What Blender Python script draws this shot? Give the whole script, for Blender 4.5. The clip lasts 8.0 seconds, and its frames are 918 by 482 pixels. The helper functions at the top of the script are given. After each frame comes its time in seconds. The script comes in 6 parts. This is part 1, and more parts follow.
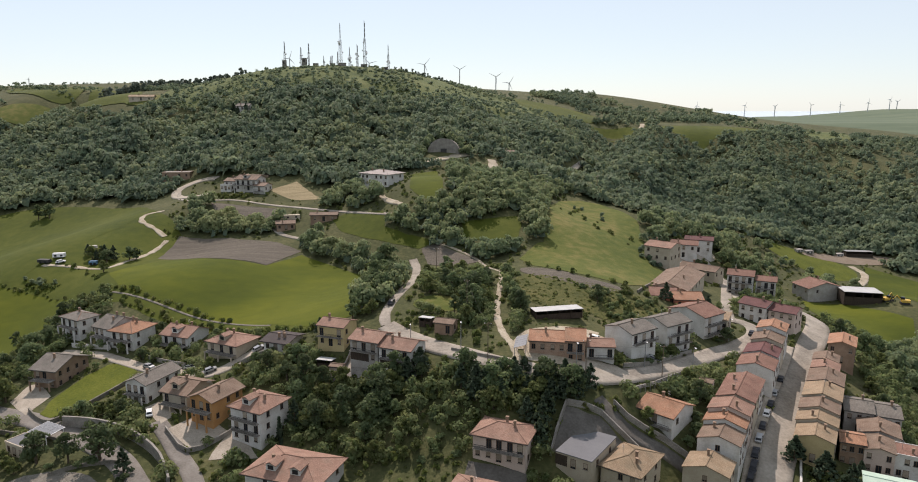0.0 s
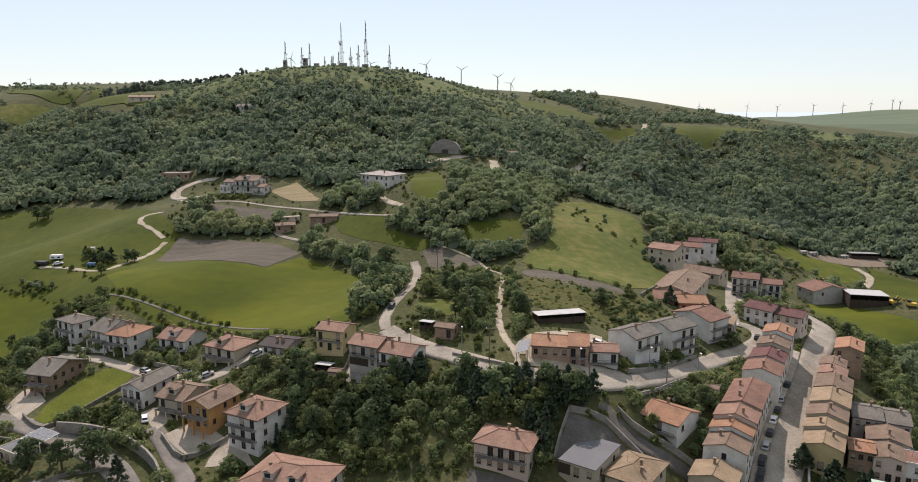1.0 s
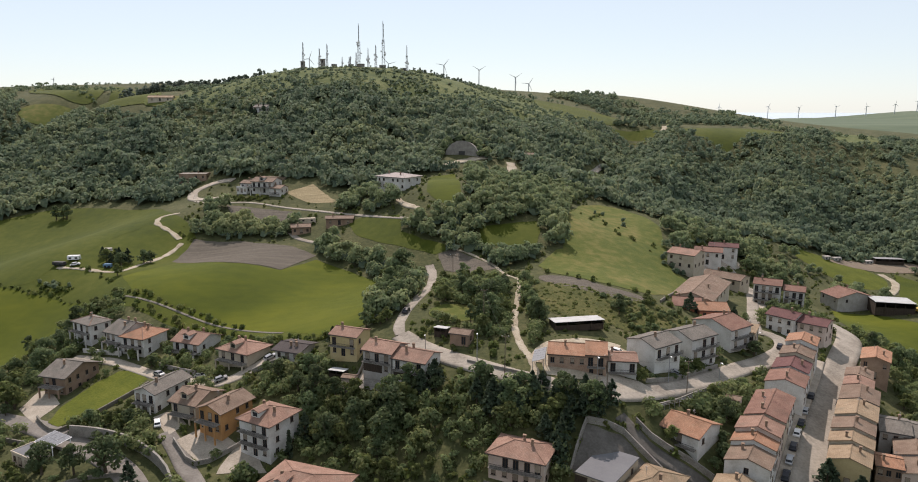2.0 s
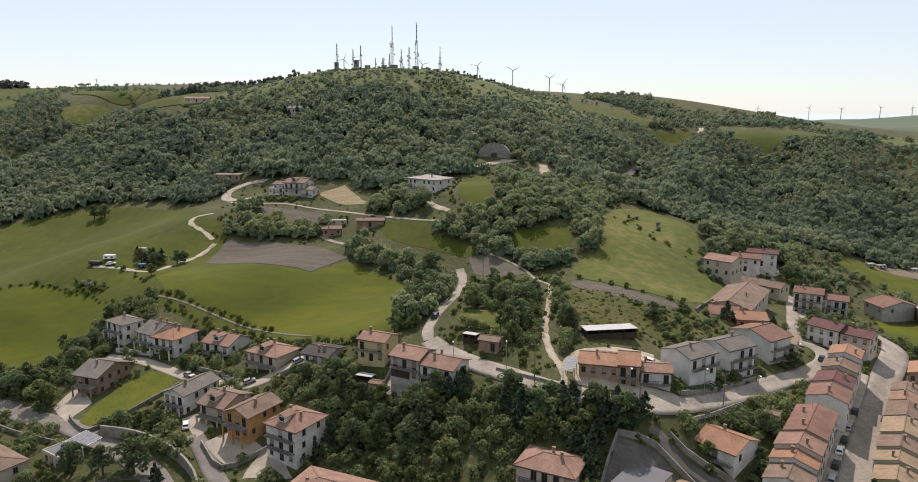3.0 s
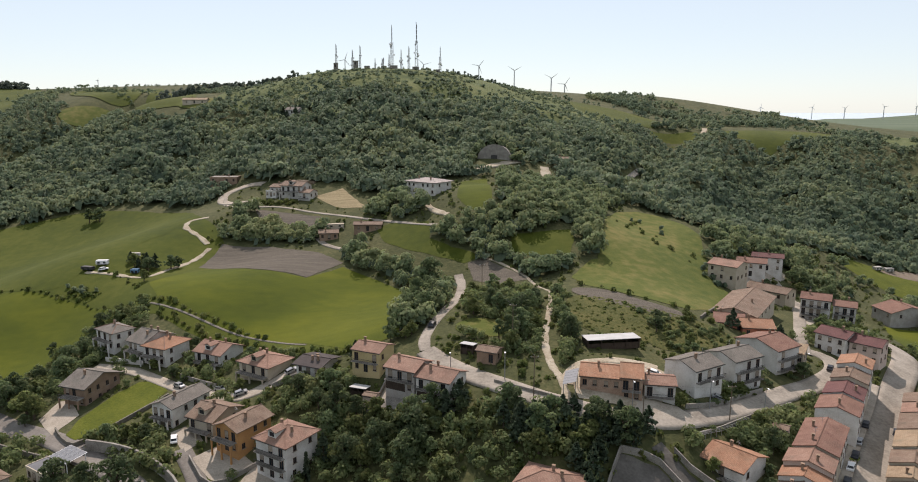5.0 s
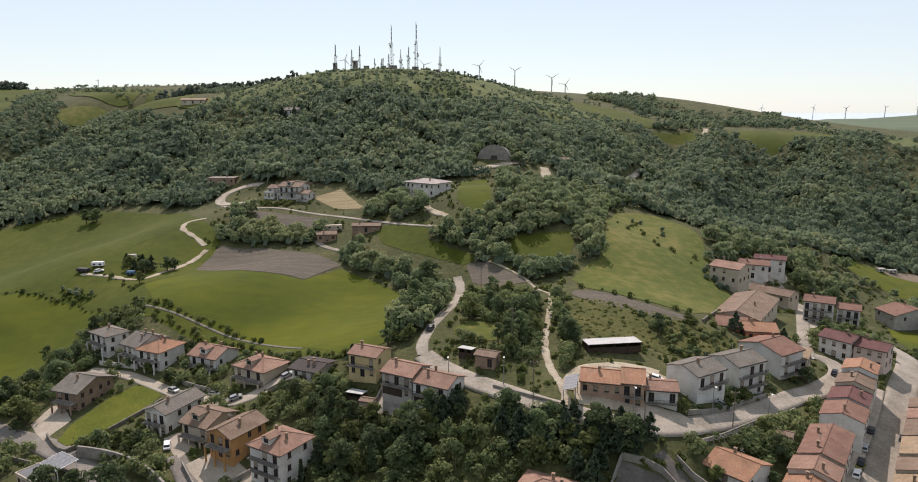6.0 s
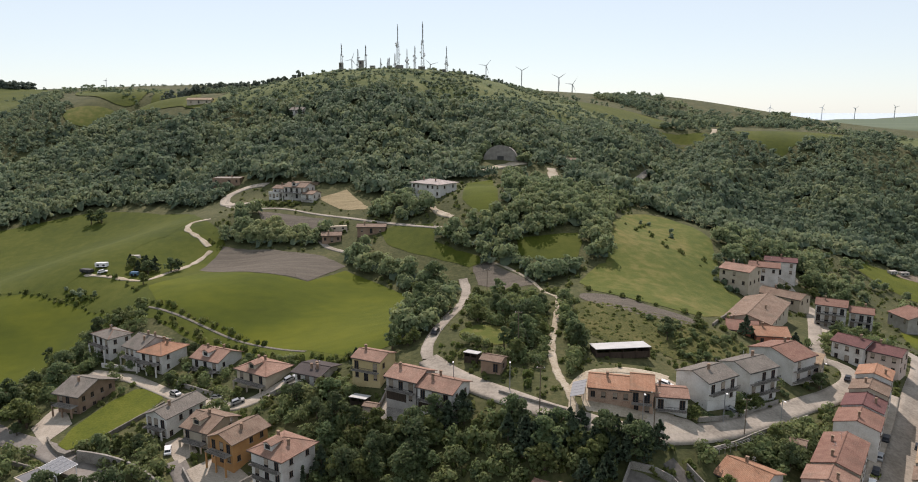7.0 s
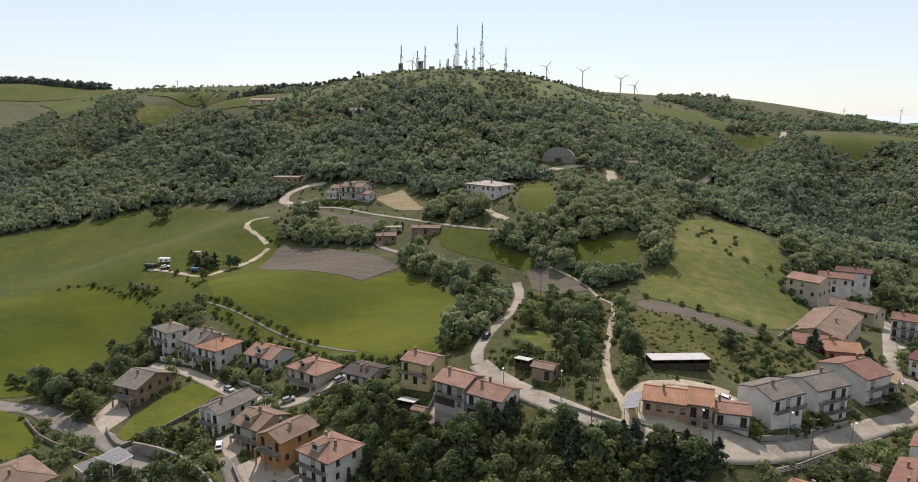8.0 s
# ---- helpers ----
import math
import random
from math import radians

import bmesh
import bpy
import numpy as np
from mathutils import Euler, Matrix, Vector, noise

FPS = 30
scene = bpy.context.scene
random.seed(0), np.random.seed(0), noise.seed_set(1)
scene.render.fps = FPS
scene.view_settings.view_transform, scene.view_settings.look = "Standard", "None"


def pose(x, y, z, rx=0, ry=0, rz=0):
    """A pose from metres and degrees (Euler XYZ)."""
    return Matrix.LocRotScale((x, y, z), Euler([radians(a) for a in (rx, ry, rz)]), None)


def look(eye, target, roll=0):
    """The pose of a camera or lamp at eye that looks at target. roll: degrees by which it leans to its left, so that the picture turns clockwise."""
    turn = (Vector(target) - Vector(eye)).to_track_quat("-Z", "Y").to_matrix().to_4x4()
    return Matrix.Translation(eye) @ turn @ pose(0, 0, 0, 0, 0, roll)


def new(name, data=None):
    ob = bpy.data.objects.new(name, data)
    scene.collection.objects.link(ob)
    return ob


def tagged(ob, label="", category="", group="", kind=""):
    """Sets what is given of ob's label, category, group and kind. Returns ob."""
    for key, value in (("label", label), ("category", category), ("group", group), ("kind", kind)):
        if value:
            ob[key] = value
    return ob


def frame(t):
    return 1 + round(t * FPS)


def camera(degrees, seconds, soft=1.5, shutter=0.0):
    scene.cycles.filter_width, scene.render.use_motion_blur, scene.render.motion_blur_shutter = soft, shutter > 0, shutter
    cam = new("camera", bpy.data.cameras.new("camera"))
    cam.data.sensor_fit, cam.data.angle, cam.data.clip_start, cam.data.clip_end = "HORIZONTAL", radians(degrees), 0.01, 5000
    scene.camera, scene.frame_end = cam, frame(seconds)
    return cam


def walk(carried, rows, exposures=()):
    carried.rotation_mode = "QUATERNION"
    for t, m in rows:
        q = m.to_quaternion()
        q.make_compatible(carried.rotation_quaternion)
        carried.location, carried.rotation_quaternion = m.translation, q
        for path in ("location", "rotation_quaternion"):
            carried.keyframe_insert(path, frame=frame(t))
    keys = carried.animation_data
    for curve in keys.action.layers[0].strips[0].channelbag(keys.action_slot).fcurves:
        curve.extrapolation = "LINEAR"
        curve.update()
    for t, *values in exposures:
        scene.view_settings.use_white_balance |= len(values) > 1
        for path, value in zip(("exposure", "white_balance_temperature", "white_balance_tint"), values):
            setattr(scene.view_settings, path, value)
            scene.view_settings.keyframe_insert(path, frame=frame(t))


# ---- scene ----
cam = camera(66.95, 8.0, soft=1.0)
PATH = [
    (0, (0.000, 0.000, 80.000), (0.000, 98.170, 60.954), 0.00),
    (0.5, (0.069, 1.543, 80.056), (-0.026, 99.714, 61.019), -0.02),
    (1, (0.143, 3.160, 80.114), (-0.090, 101.336, 61.105), 0.02),
    (1.2, (0.181, 3.790, 80.269), (-0.144, 101.966, 61.262), 0.04),
    (2.3, (0.392, 7.257, 81.118), (-4.677, 105.305, 62.124), 0.17),
    (2.5, (0.431, 7.887, 81.272), (-6.295, 105.836, 62.280), 0.19),
    (3, (0.782, 9.480, 81.560), (-6.472, 107.395, 62.589), 0.21),
    (3.5, (1.043, 11.011, 81.895), (-6.311, 108.919, 62.924), 0.17),
    (4, (1.206, 12.582, 82.061), (-6.222, 110.488, 63.107), 0.17),
    (4.5, (1.471, 14.047, 82.325), (-6.040, 111.937, 63.321), 0.12),
    (6, (2.033, 18.595, 82.432), (-5.638, 116.477, 63.448), 0.10),
    (6.5, (2.260, 20.161, 82.503), (-5.447, 118.037, 63.504), 0.07),
    (7, (2.001, 21.709, 82.482), (-6.592, 119.512, 63.486), 0.12),
    (7.5, (2.095, 23.359, 82.349), (-11.679, 120.585, 63.444), 0.32),
    (8, (2.751, 24.995, 82.379), (-13.992, 121.759, 63.501), 0.35),
]
walk(cam, [(t, look(eye, target, roll)) for t, eye, target, roll in PATH])

# ---- light ----
SUN_TURN, SUN_HEIGHT = radians(-10), radians(50)
world = bpy.data.worlds.new("world")
scene.world = world
world.use_nodes = True
sky = world.node_tree.nodes.new("ShaderNodeTexSky")
sky.sky_type, sky.sun_disc = "NISHITA", False
sky.sun_elevation, sky.sun_rotation = SUN_HEIGHT, SUN_TURN
sky.altitude, sky.air_density, sky.dust_density, sky.ozone_density = 900, 1.0, 0.5, 2.0
back = world.node_tree.nodes["Background"]
back.inputs[1].default_value = 0.105
haze = world.node_tree.nodes.new("ShaderNodeMix")
haze.data_type = "RGBA"
haze.inputs[0].default_value = 0.64
haze.inputs[7].default_value = (7.15, 7.4, 7.75, 1)
world.node_tree.links.new(sky.outputs[0], haze.inputs[6])
world.node_tree.links.new(haze.outputs[2], back.inputs[0])
sun_data = bpy.data.lights.new("sun", "SUN")
sun_data.energy, sun_data.angle, sun_data.color = 4.5, radians(0.6), (1.0, 0.855, 0.785)
sun = new("sun", sun_data)
sun.matrix_world = look((0, 0, 0), (-math.sin(SUN_TURN) * math.cos(SUN_HEIGHT), -math.cos(SUN_TURN) * math.cos(SUN_HEIGHT), -math.sin(SUN_HEIGHT)))
scene.view_settings.exposure = 0.22


# ---- materials ----
def mat(name, colours, scale=0.5, rough=0.9, bump=0.0, bump_scale=8.0, spread=0.0, metal=0.0, fine=0.35, stretch=(1, 1, 1), leaf=0.0, vary=0.27):
    """A mottled surface: two or three colours mixed by coarse and fine noise, a bump and, with spread, a difference from object to object."""
    m = bpy.data.materials.new(name)
    m.use_nodes = True
    n, l = m.node_tree.nodes, m.node_tree.links
    shader = n["Principled BSDF"]
    shader.inputs["Roughness"].default_value, shader.inputs["Metallic"].default_value = rough, metal
    shader.inputs["Specular IOR Level"].default_value = 0.25
    place = n.new("ShaderNodeTexCoord")
    grid = n.new("ShaderNodeMapping")
    grid.inputs["Scale"].default_value = stretch
    l.new(place.outputs["Object"], grid.inputs[0])
    coarse, small = n.new("ShaderNodeTexNoise"), n.new("ShaderNodeTexNoise")
    coarse.inputs["Scale"].default_value, coarse.inputs["Detail"].default_value = scale, 6
    small.inputs["Scale"].default_value, small.inputs["Detail"].default_value = scale * 9, 4
    for tex in (coarse, small):
        l.new(grid.outputs[0], tex.inputs["Vector"])
    mix = n.new("ShaderNodeMix")
    mix.inputs[0].default_value = fine
    l.new(coarse.outputs["Fac"], mix.inputs[2]), l.new(small.outputs["Fac"], mix.inputs[3])
    ramp = n.new("ShaderNodeValToRGB")
    e = ramp.color_ramp.elements
    while len(e) < len(colours):
        e.new(0.5)
    for i, c in enumerate(colours):
        e[i].position, e[i].color = 0.34 + 0.32 * i / max(1, len(colours) - 1), (*c, 1)
    l.new(mix.outputs[0], ramp.inputs[0])
    out = ramp.outputs[0]
    if spread:
        info, hsv, rng = n.new("ShaderNodeObjectInfo"), n.new("ShaderNodeHueSaturation"), n.new("ShaderNodeMapRange")
        rng.inputs["To Min"].default_value, rng.inputs["To Max"].default_value = 1 - spread, 1 + spread
        l.new(info.outputs["Random"], rng.inputs[0]), l.new(rng.outputs[0], hsv.inputs["Value"]), l.new(out, hsv.inputs["Color"])
        out = hsv.outputs[0]
    if leaf:
        geo, hsv, rng = n.new("ShaderNodeNewGeometry"), n.new("ShaderNodeHueSaturation"), n.new("ShaderNodeMapRange")
        hue = n.new("ShaderNodeMapRange")
        rng.inputs["To Min"].default_value, rng.inputs["To Max"].default_value = 1 - vary, 1 + vary
        hue.inputs["To Min"].default_value, hue.inputs["To Max"].default_value = 0.485, 0.515
        l.new(geo.outputs["Random Per Island"], rng.inputs[0]), l.new(rng.outputs[0], hsv.inputs["Value"])
        l.new(geo.outputs["Random Per Island"], hue.inputs[0]), l.new(hue.outputs[0], hsv.inputs["Hue"]), l.new(out, hsv.inputs["Color"])
        out = hsv.outputs[0]
        thin, both = n.new("ShaderNodeBsdfTranslucent"), n.new("ShaderNodeMixShader")
        both.inputs[0].default_value = leaf
        l.new(out, thin.inputs[0]), l.new(shader.outputs[0], both.inputs[1]), l.new(thin.outputs[0], both.inputs[2])
        l.new(both.outputs[0], n["Material Output"].inputs[0])
    l.new(out, shader.inputs["Base Color"])
    if bump:
        relief, b = n.new("ShaderNodeTexNoise"), n.new("ShaderNodeBump")
        relief.inputs["Scale"].default_value, relief.inputs["Detail"].default_value = bump_scale, 5
        b.inputs["Strength"].default_value, b.inputs["Distance"].default_value = min(1.0, bump), 0.3
        l.new(grid.outputs[0], relief.inputs["Vector"]), l.new(relief.outputs["Fac"], b.inputs["Height"]), l.new(b.outputs[0], shader.inputs["Normal"])
    return m


def roof_mat(name, colours, spread=0.08):
    """Pantiles: rows across the slope, channels down it, and patches of weathering."""
    colours = [tuple(0.8 * (0.92 * c + 0.08 * sum(k) / 3) for c in k) for k in colours]
    m = mat(name, colours, 0.55, 0.85, 0, 8, spread, fine=0.5)
    n, l = m.node_tree.nodes, m.node_tree.links
    shader = n["Principled BSDF"]
    uv = n.new("ShaderNodeUVMap")
    wave = n.new("ShaderNodeTexWave")
    wave.bands_direction = "X"
    wave.inputs["Scale"].default_value, wave.inputs["Distortion"].default_value = 1.1, 1.5
    l.new(uv.outputs[0], wave.inputs[0])
    b = n.new("ShaderNodeBump")
    b.inputs["Strength"].default_value, b.inputs["Distance"].default_value = 0.7, 0.06
    l.new(wave.outputs["Fac"], b.inputs["Height"]), l.new(b.outputs[0], shader.inputs["Normal"])
    # single tiles, courses and lichen
    tile, lichen, tone, old = n.new("ShaderNodeTexBrick"), n.new("ShaderNodeTexNoise"), n.new("ShaderNodeMix"), n.new("ShaderNodeMix")
    tile.inputs["Color1"].default_value, tile.inputs["Color2"].default_value, tile.inputs["Mortar"].default_value = (0.72, 0.72, 0.72, 1), (1.18, 1.16, 1.14, 1), (0.6, 0.58, 0.56, 1)
    tile.inputs["Scale"].default_value, tile.inputs["Brick Width"].default_value, tile.inputs["Row Height"].default_value = 1.0, 0.3, 0.42
    tile.inputs["Mortar Size"].default_value = 0.03
    l.new(uv.outputs[0], tile.inputs["Vector"])
    for node, kind in ((tone, "MULTIPLY"), (old, "MULTIPLY")):
        node.data_type, node.blend_type = "RGBA", kind
    tone.inputs[0].default_value = 0.42
    lichen.inputs["Scale"].default_value, lichen.inputs["Detail"].default_value = 0.28, 7
    stain = n.new("ShaderNodeMapRange")
    stain.inputs["From Min"].default_value, stain.inputs["From Max"].default_value, stain.inputs["To Max"].default_value = 0.5, 0.72, 0.75
    base = shader.inputs["Base Color"].links[0].from_socket
    place = next(k for k in n if k.type == "TEX_COORD")
    l.new(place.outputs["Object"], lichen.inputs["Vector"]), l.new(lichen.outputs["Fac"], stain.inputs[0]), l.new(stain.outputs[0], old.inputs[0])
    old.inputs[7].default_value = (0.52, 0.56, 0.55, 1)
    l.new(base, tone.inputs[6]), l.new(tile.outputs["Color"], tone.inputs[7]), l.new(tone.outputs[2], old.inputs[6])
    l.new(old.outputs[2], shader.inputs["Base Color"])
    return m


M = dict(
    ground=mat("rough grass", [(0.036, 0.042, 0.015), (0.058, 0.064, 0.024), (0.1, 0.095, 0.042)], 0.09, 1, 0.7, 1.2, fine=0.5),
    crop=mat("green corn", [(0.038, 0.053, 0.001), (0.06, 0.075, 0.002), (0.09, 0.1, 0.004)], 0.022, 1, 0.3, 2.0, fine=0.22, stretch=(1, 2.0, 1)),
    olive=mat("tired pasture", [(0.033, 0.047, 0.003), (0.049, 0.063, 0.004), (0.07, 0.08, 0.009)], 0.03, 1, 0.4, 1.5, fine=0.4),
    meadow=mat("dry meadow", [(0.05, 0.072, 0.011), (0.078, 0.092, 0.017), (0.145, 0.128, 0.04)], 0.028, 1, 0.6, 1.2, fine=0.5),
    weeds=mat("rough weeds", [(0.04, 0.048, 0.012), (0.07, 0.074, 0.02), (0.118, 0.104, 0.038)], 0.16, 1, 0.8, 2.5, fine=0.55),
    # Far ridge: its pale blue-green is distance haze put into the base colour.
    hazed_field=mat("haze-tinted far fields", [(0.07, 0.098, 0.062), (0.095, 0.125, 0.078), (0.13, 0.155, 0.095)], 0.004, 1, 0.2, 0.5, fine=0.4, stretch=(0.4, 2.0, 1)),
    lawn=mat("lawn", [(0.052, 0.067, 0.005), (0.072, 0.087, 0.006), (0.1, 0.108, 0.012)], 0.15, 1, 0.5, 2, fine=0.5),
    heath=mat("hilltop grass", [(0.05, 0.07, 0.022), (0.08, 0.1, 0.032), (0.13, 0.14, 0.055)], 0.035, 1, 0.6, 0.8, fine=0.5, stretch=(0.7, 2.2, 1)),
    soil=mat("tilled soil", [(0.075, 0.066, 0.052), (0.105, 0.093, 0.075), (0.14, 0.122, 0.097)], 0.1, 1, 0.8, 1.5, fine=0.5, stretch=(0.5, 5, 1)),
    straw=mat("mown straw", [(0.17, 0.145, 0.08), (0.25, 0.205, 0.12), (0.32, 0.27, 0.16)], 0.1, 1, 0.6, 2, stretch=(0.7, 6, 1), fine=0.5),
    asphalt=mat("pale old asphalt", [(0.165, 0.146, 0.12), (0.262, 0.236, 0.198), (0.345, 0.312, 0.265)], 0.16, 0.95, 0.2, 6, fine=0.4),
    grey_road=mat("grey road", [(0.115, 0.105, 0.093), (0.165, 0.152, 0.135), (0.215, 0.2, 0.18)], 0.2, 0.95, 0.2, 6, fine=0.4),
    dark_asphalt=mat("worn asphalt", [(0.066, 0.06, 0.053), (0.096, 0.089, 0.079), (0.135, 0.125, 0.112)], 0.2, 0.95, 0.2, 6, fine=0.4),
    dirt=mat("chalky dirt", [(0.22, 0.18, 0.125), (0.33, 0.29, 0.22), (0.42, 0.375, 0.3)], 0.22, 1, 0.4, 3, fine=0.5),
    paving=mat("concrete paving", [(0.22, 0.19, 0.15), (0.31, 0.275, 0.225), (0.37, 0.335, 0.28)], 0.3, 0.9, 0.15, 4, fine=0.5),
    concrete=mat("stained concrete", [(0.13, 0.122, 0.105), (0.22, 0.205, 0.182), (0.3, 0.285, 0.255)], 0.5, 0.92, 0.3, 5, fine=0.5),
    deck=mat("grey roofing felt", [(0.12, 0.122, 0.13), (0.15, 0.153, 0.16)], 0.3, 0.9, 0.1, 5, fine=0.4),
    white=mat("white render", [(0.4, 0.38, 0.345), (0.52, 0.505, 0.475), (0.6, 0.59, 0.565)], 0.35, 0.92, 0.1, 9, 0.07),
    cream=mat("cream render", [(0.36, 0.31, 0.235), (0.46, 0.41, 0.33)], 0.4, 0.92, 0.1, 9, 0.08),
    pink=mat("faded pink render", [(0.45, 0.36, 0.31), (0.56, 0.47, 0.41)], 0.4, 0.92, 0.1, 9, 0.06),
    yellow=mat("yellow render", [(0.4, 0.32, 0.16), (0.5, 0.41, 0.23)], 0.4, 0.92, 0.1, 9, 0.05),
    orange=mat("orange render", [(0.33, 0.18, 0.075), (0.43, 0.24, 0.1)], 0.4, 0.92, 0.1, 9),
    brick=mat("brick infill", [(0.25, 0.16, 0.11), (0.36, 0.25, 0.18), (0.42, 0.32, 0.25)], 0.8, 0.95, 0.4, 10, fine=0.6),
    red_wall=mat("brick-red render", [(0.38, 0.14, 0.09), (0.46, 0.19, 0.12)], 0.5, 0.92, 0.1, 9),
    brown=mat("brown render", [(0.2, 0.135, 0.095), (0.29, 0.21, 0.15)], 0.5, 0.92, 0.1, 9, 0.05),
    grey_wall=mat("bare grey render", [(0.29, 0.27, 0.245), (0.42, 0.40, 0.37)], 0.5, 0.95, 0.25, 7, 0.06),
    stone=mat("rubble stone", [(0.09, 0.082, 0.068), (0.16, 0.147, 0.123), (0.23, 0.215, 0.185)], 1.2, 1, 0.7, 4, fine=0.6),
    r_pink=roof_mat("salmon pantiles", [(0.234, 0.136, 0.101), (0.328, 0.194, 0.139), (0.390, 0.256, 0.194)]),
    r_red=roof_mat("red pantiles", [(0.178, 0.09, 0.066), (0.25, 0.134, 0.097), (0.3, 0.178, 0.132)]),
    r_orange=roof_mat("orange pantiles", [(0.312, 0.149, 0.084), (0.406, 0.215, 0.126), (0.452, 0.273, 0.177)]),
    r_brown=roof_mat("weathered brown pantiles", [(0.165, 0.107, 0.075), (0.24, 0.167, 0.12), (0.3, 0.225, 0.165)]),
    r_tan=roof_mat("old tan pantiles", [(0.25, 0.175, 0.105), (0.345, 0.25, 0.157), (0.4, 0.31, 0.205)]),
    r_grey=roof_mat("grey tiles", [(0.13, 0.115, 0.10), (0.20, 0.18, 0.155), (0.26, 0.235, 0.2)]),
    r_pale=roof_mat("pale bleached tiles", [(0.42, 0.36, 0.33), (0.54, 0.48, 0.45)]),
    r_dark=roof_mat("dark slates", [(0.055, 0.045, 0.045), (0.09, 0.075, 0.07)]),
    r_wine=roof_mat("wine-red tiles", [(0.133, 0.058, 0.055), (0.195, 0.091, 0.084)]),
    sheet=mat("white sheet roofing", [(0.33, 0.335, 0.33), (0.44, 0.445, 0.44)], 0.4, 0.6, 0, 8),
    glass=mat("dark window glass", [(0.012, 0.014, 0.018), (0.03, 0.034, 0.04)], 0.7, 0.12),
    thicket=mat("thicket leaves", [(0.095, 0.132, 0.057), (0.15, 0.187, 0.078), (0.228, 0.245, 0.108)], 0.09, 0.8, leaf=0.55, fine=0.5, vary=0.2),
    plank=mat("dark timber boards", [(0.035, 0.027, 0.02), (0.07, 0.052, 0.04)], 2, 0.9, 0.3, 8, stretch=(4, 4, 0.5)),
    blind=mat("faded roller blinds", [(0.2, 0.16, 0.12), (0.32, 0.28, 0.23)], 1.5, 0.8, spread=0.3),
    copse=mat("copse leaves", [(0.11, 0.155, 0.088), (0.18, 0.225, 0.112), (0.26, 0.285, 0.13)], 0.03, 0.85, leaf=0.5, fine=0.5, vary=0.14),
    pine=mat("far pines", [(0.12, 0.15, 0.12), (0.17, 0.2, 0.155)], 0.05, 0.85, leaf=0.5, vary=0.12),
    frame=mat("brown joinery", [(0.09, 0.055, 0.035), (0.14, 0.09, 0.06)], 2, 0.6),
    metal=mat("galvanised steel", [(0.24, 0.245, 0.25), (0.34, 0.345, 0.35)], 1.5, 0.5, metal=0.6),
    dark=mat("dark iron", [(0.03, 0.03, 0.032), (0.06, 0.058, 0.055)], 2, 0.6),
    wood=mat("grey timber", [(0.11, 0.085, 0.06), (0.19, 0.15, 0.11)], 2, 0.9, 0.3, 8),
    solar=mat("dusty grey solar cells", [(0.15, 0.155, 0.165), (0.2, 0.205, 0.215)], 0.6, 0.45),
    bark=mat("bark", [(0.06, 0.045, 0.03), (0.12, 0.095, 0.07)], 3, 1, 0.5, 6),
    leaf=mat("broad leaves", [(0.078, 0.115, 0.057), (0.124, 0.163, 0.076), (0.185, 0.216, 0.1)], 0.25, 0.75, spread=0.36, leaf=0.55, vary=0.22),
    leaf_light=mat("pale leaves", [(0.102, 0.13, 0.046), (0.14, 0.165, 0.058), (0.188, 0.2, 0.08)], 0.5, 0.75, spread=0.22, leaf=0.55),
    leaf_dark=mat("dark needles", [(0.055, 0.082, 0.052), (0.088, 0.118, 0.068)], 0.6, 0.8, spread=0.2, leaf=0.3),
    # Forest leaves: lifted and bluish, so distance haze is mixed into the leaf colour.
    forest=mat("hazed woodland leaves", [(0.088, 0.128, 0.09), (0.15, 0.195, 0.118), (0.235, 0.265, 0.135)], 0.02, 0.85, leaf=0.45, fine=0.55, vary=0.12),
    # Filler under the crowns, coloured darker than they are as shade in the gaps.
    gap_shade=mat("painted shade under crowns", [(0.046, 0.067, 0.048), (0.066, 0.09, 0.058), (0.09, 0.112, 0.066)], 0.05, 1, 0.9, 0.5, fine=0.5),
    scrub=mat("scrub leaves", [(0.075, 0.105, 0.03), (0.115, 0.14, 0.04), (0.17, 0.175, 0.065)], 0.06, 0.85, leaf=0.5, fine=0.5, vary=0.2),
    turbine=mat("pale grey turbine paint", [(0.45, 0.46, 0.47), (0.5, 0.51, 0.52)], 0.5, 0.5),
    dirt_dark=mat("bare earth", [(0.14, 0.11, 0.08), (0.2, 0.165, 0.125)], 0.2, 1, 0.7, 1.5, fine=0.5),
    car_white=mat("white car paint", [(0.7, 0.7, 0.7), (0.74, 0.74, 0.74)], 1, 0.3),
    car_dark=mat("dark car paint", [(0.02, 0.022, 0.028), (0.035, 0.037, 0.045)], 1, 0.3),
    car_grey=mat("silver car paint", [(0.33, 0.34, 0.35), (0.38, 0.39, 0.4)], 1, 0.3, metal=0.5),
    digger=mat("yellow machine paint", [(0.5, 0.32, 0.05), (0.58, 0.4, 0.09)], 1, 0.5),
    rubber=mat("tyre rubber", [(0.015, 0.015, 0.015), (0.025, 0.025, 0.025)], 3, 0.9),
    green_sheet=mat("pale green sheeting", [(0.33, 0.44, 0.36), (0.42, 0.52, 0.44)], 0.5, 0.6),
    white_paint=mat("white paint", [(0.7, 0.7, 0.7), (0.8, 0.8, 0.8)], 1, 0.6),
    mast_red=mat("red and white mast paint", [(0.2, 0.2, 0.2), (0.24, 0.235, 0.235)], 1, 0.6),
    # The sea's pale grey-blue has the haze over it put into the base colour.
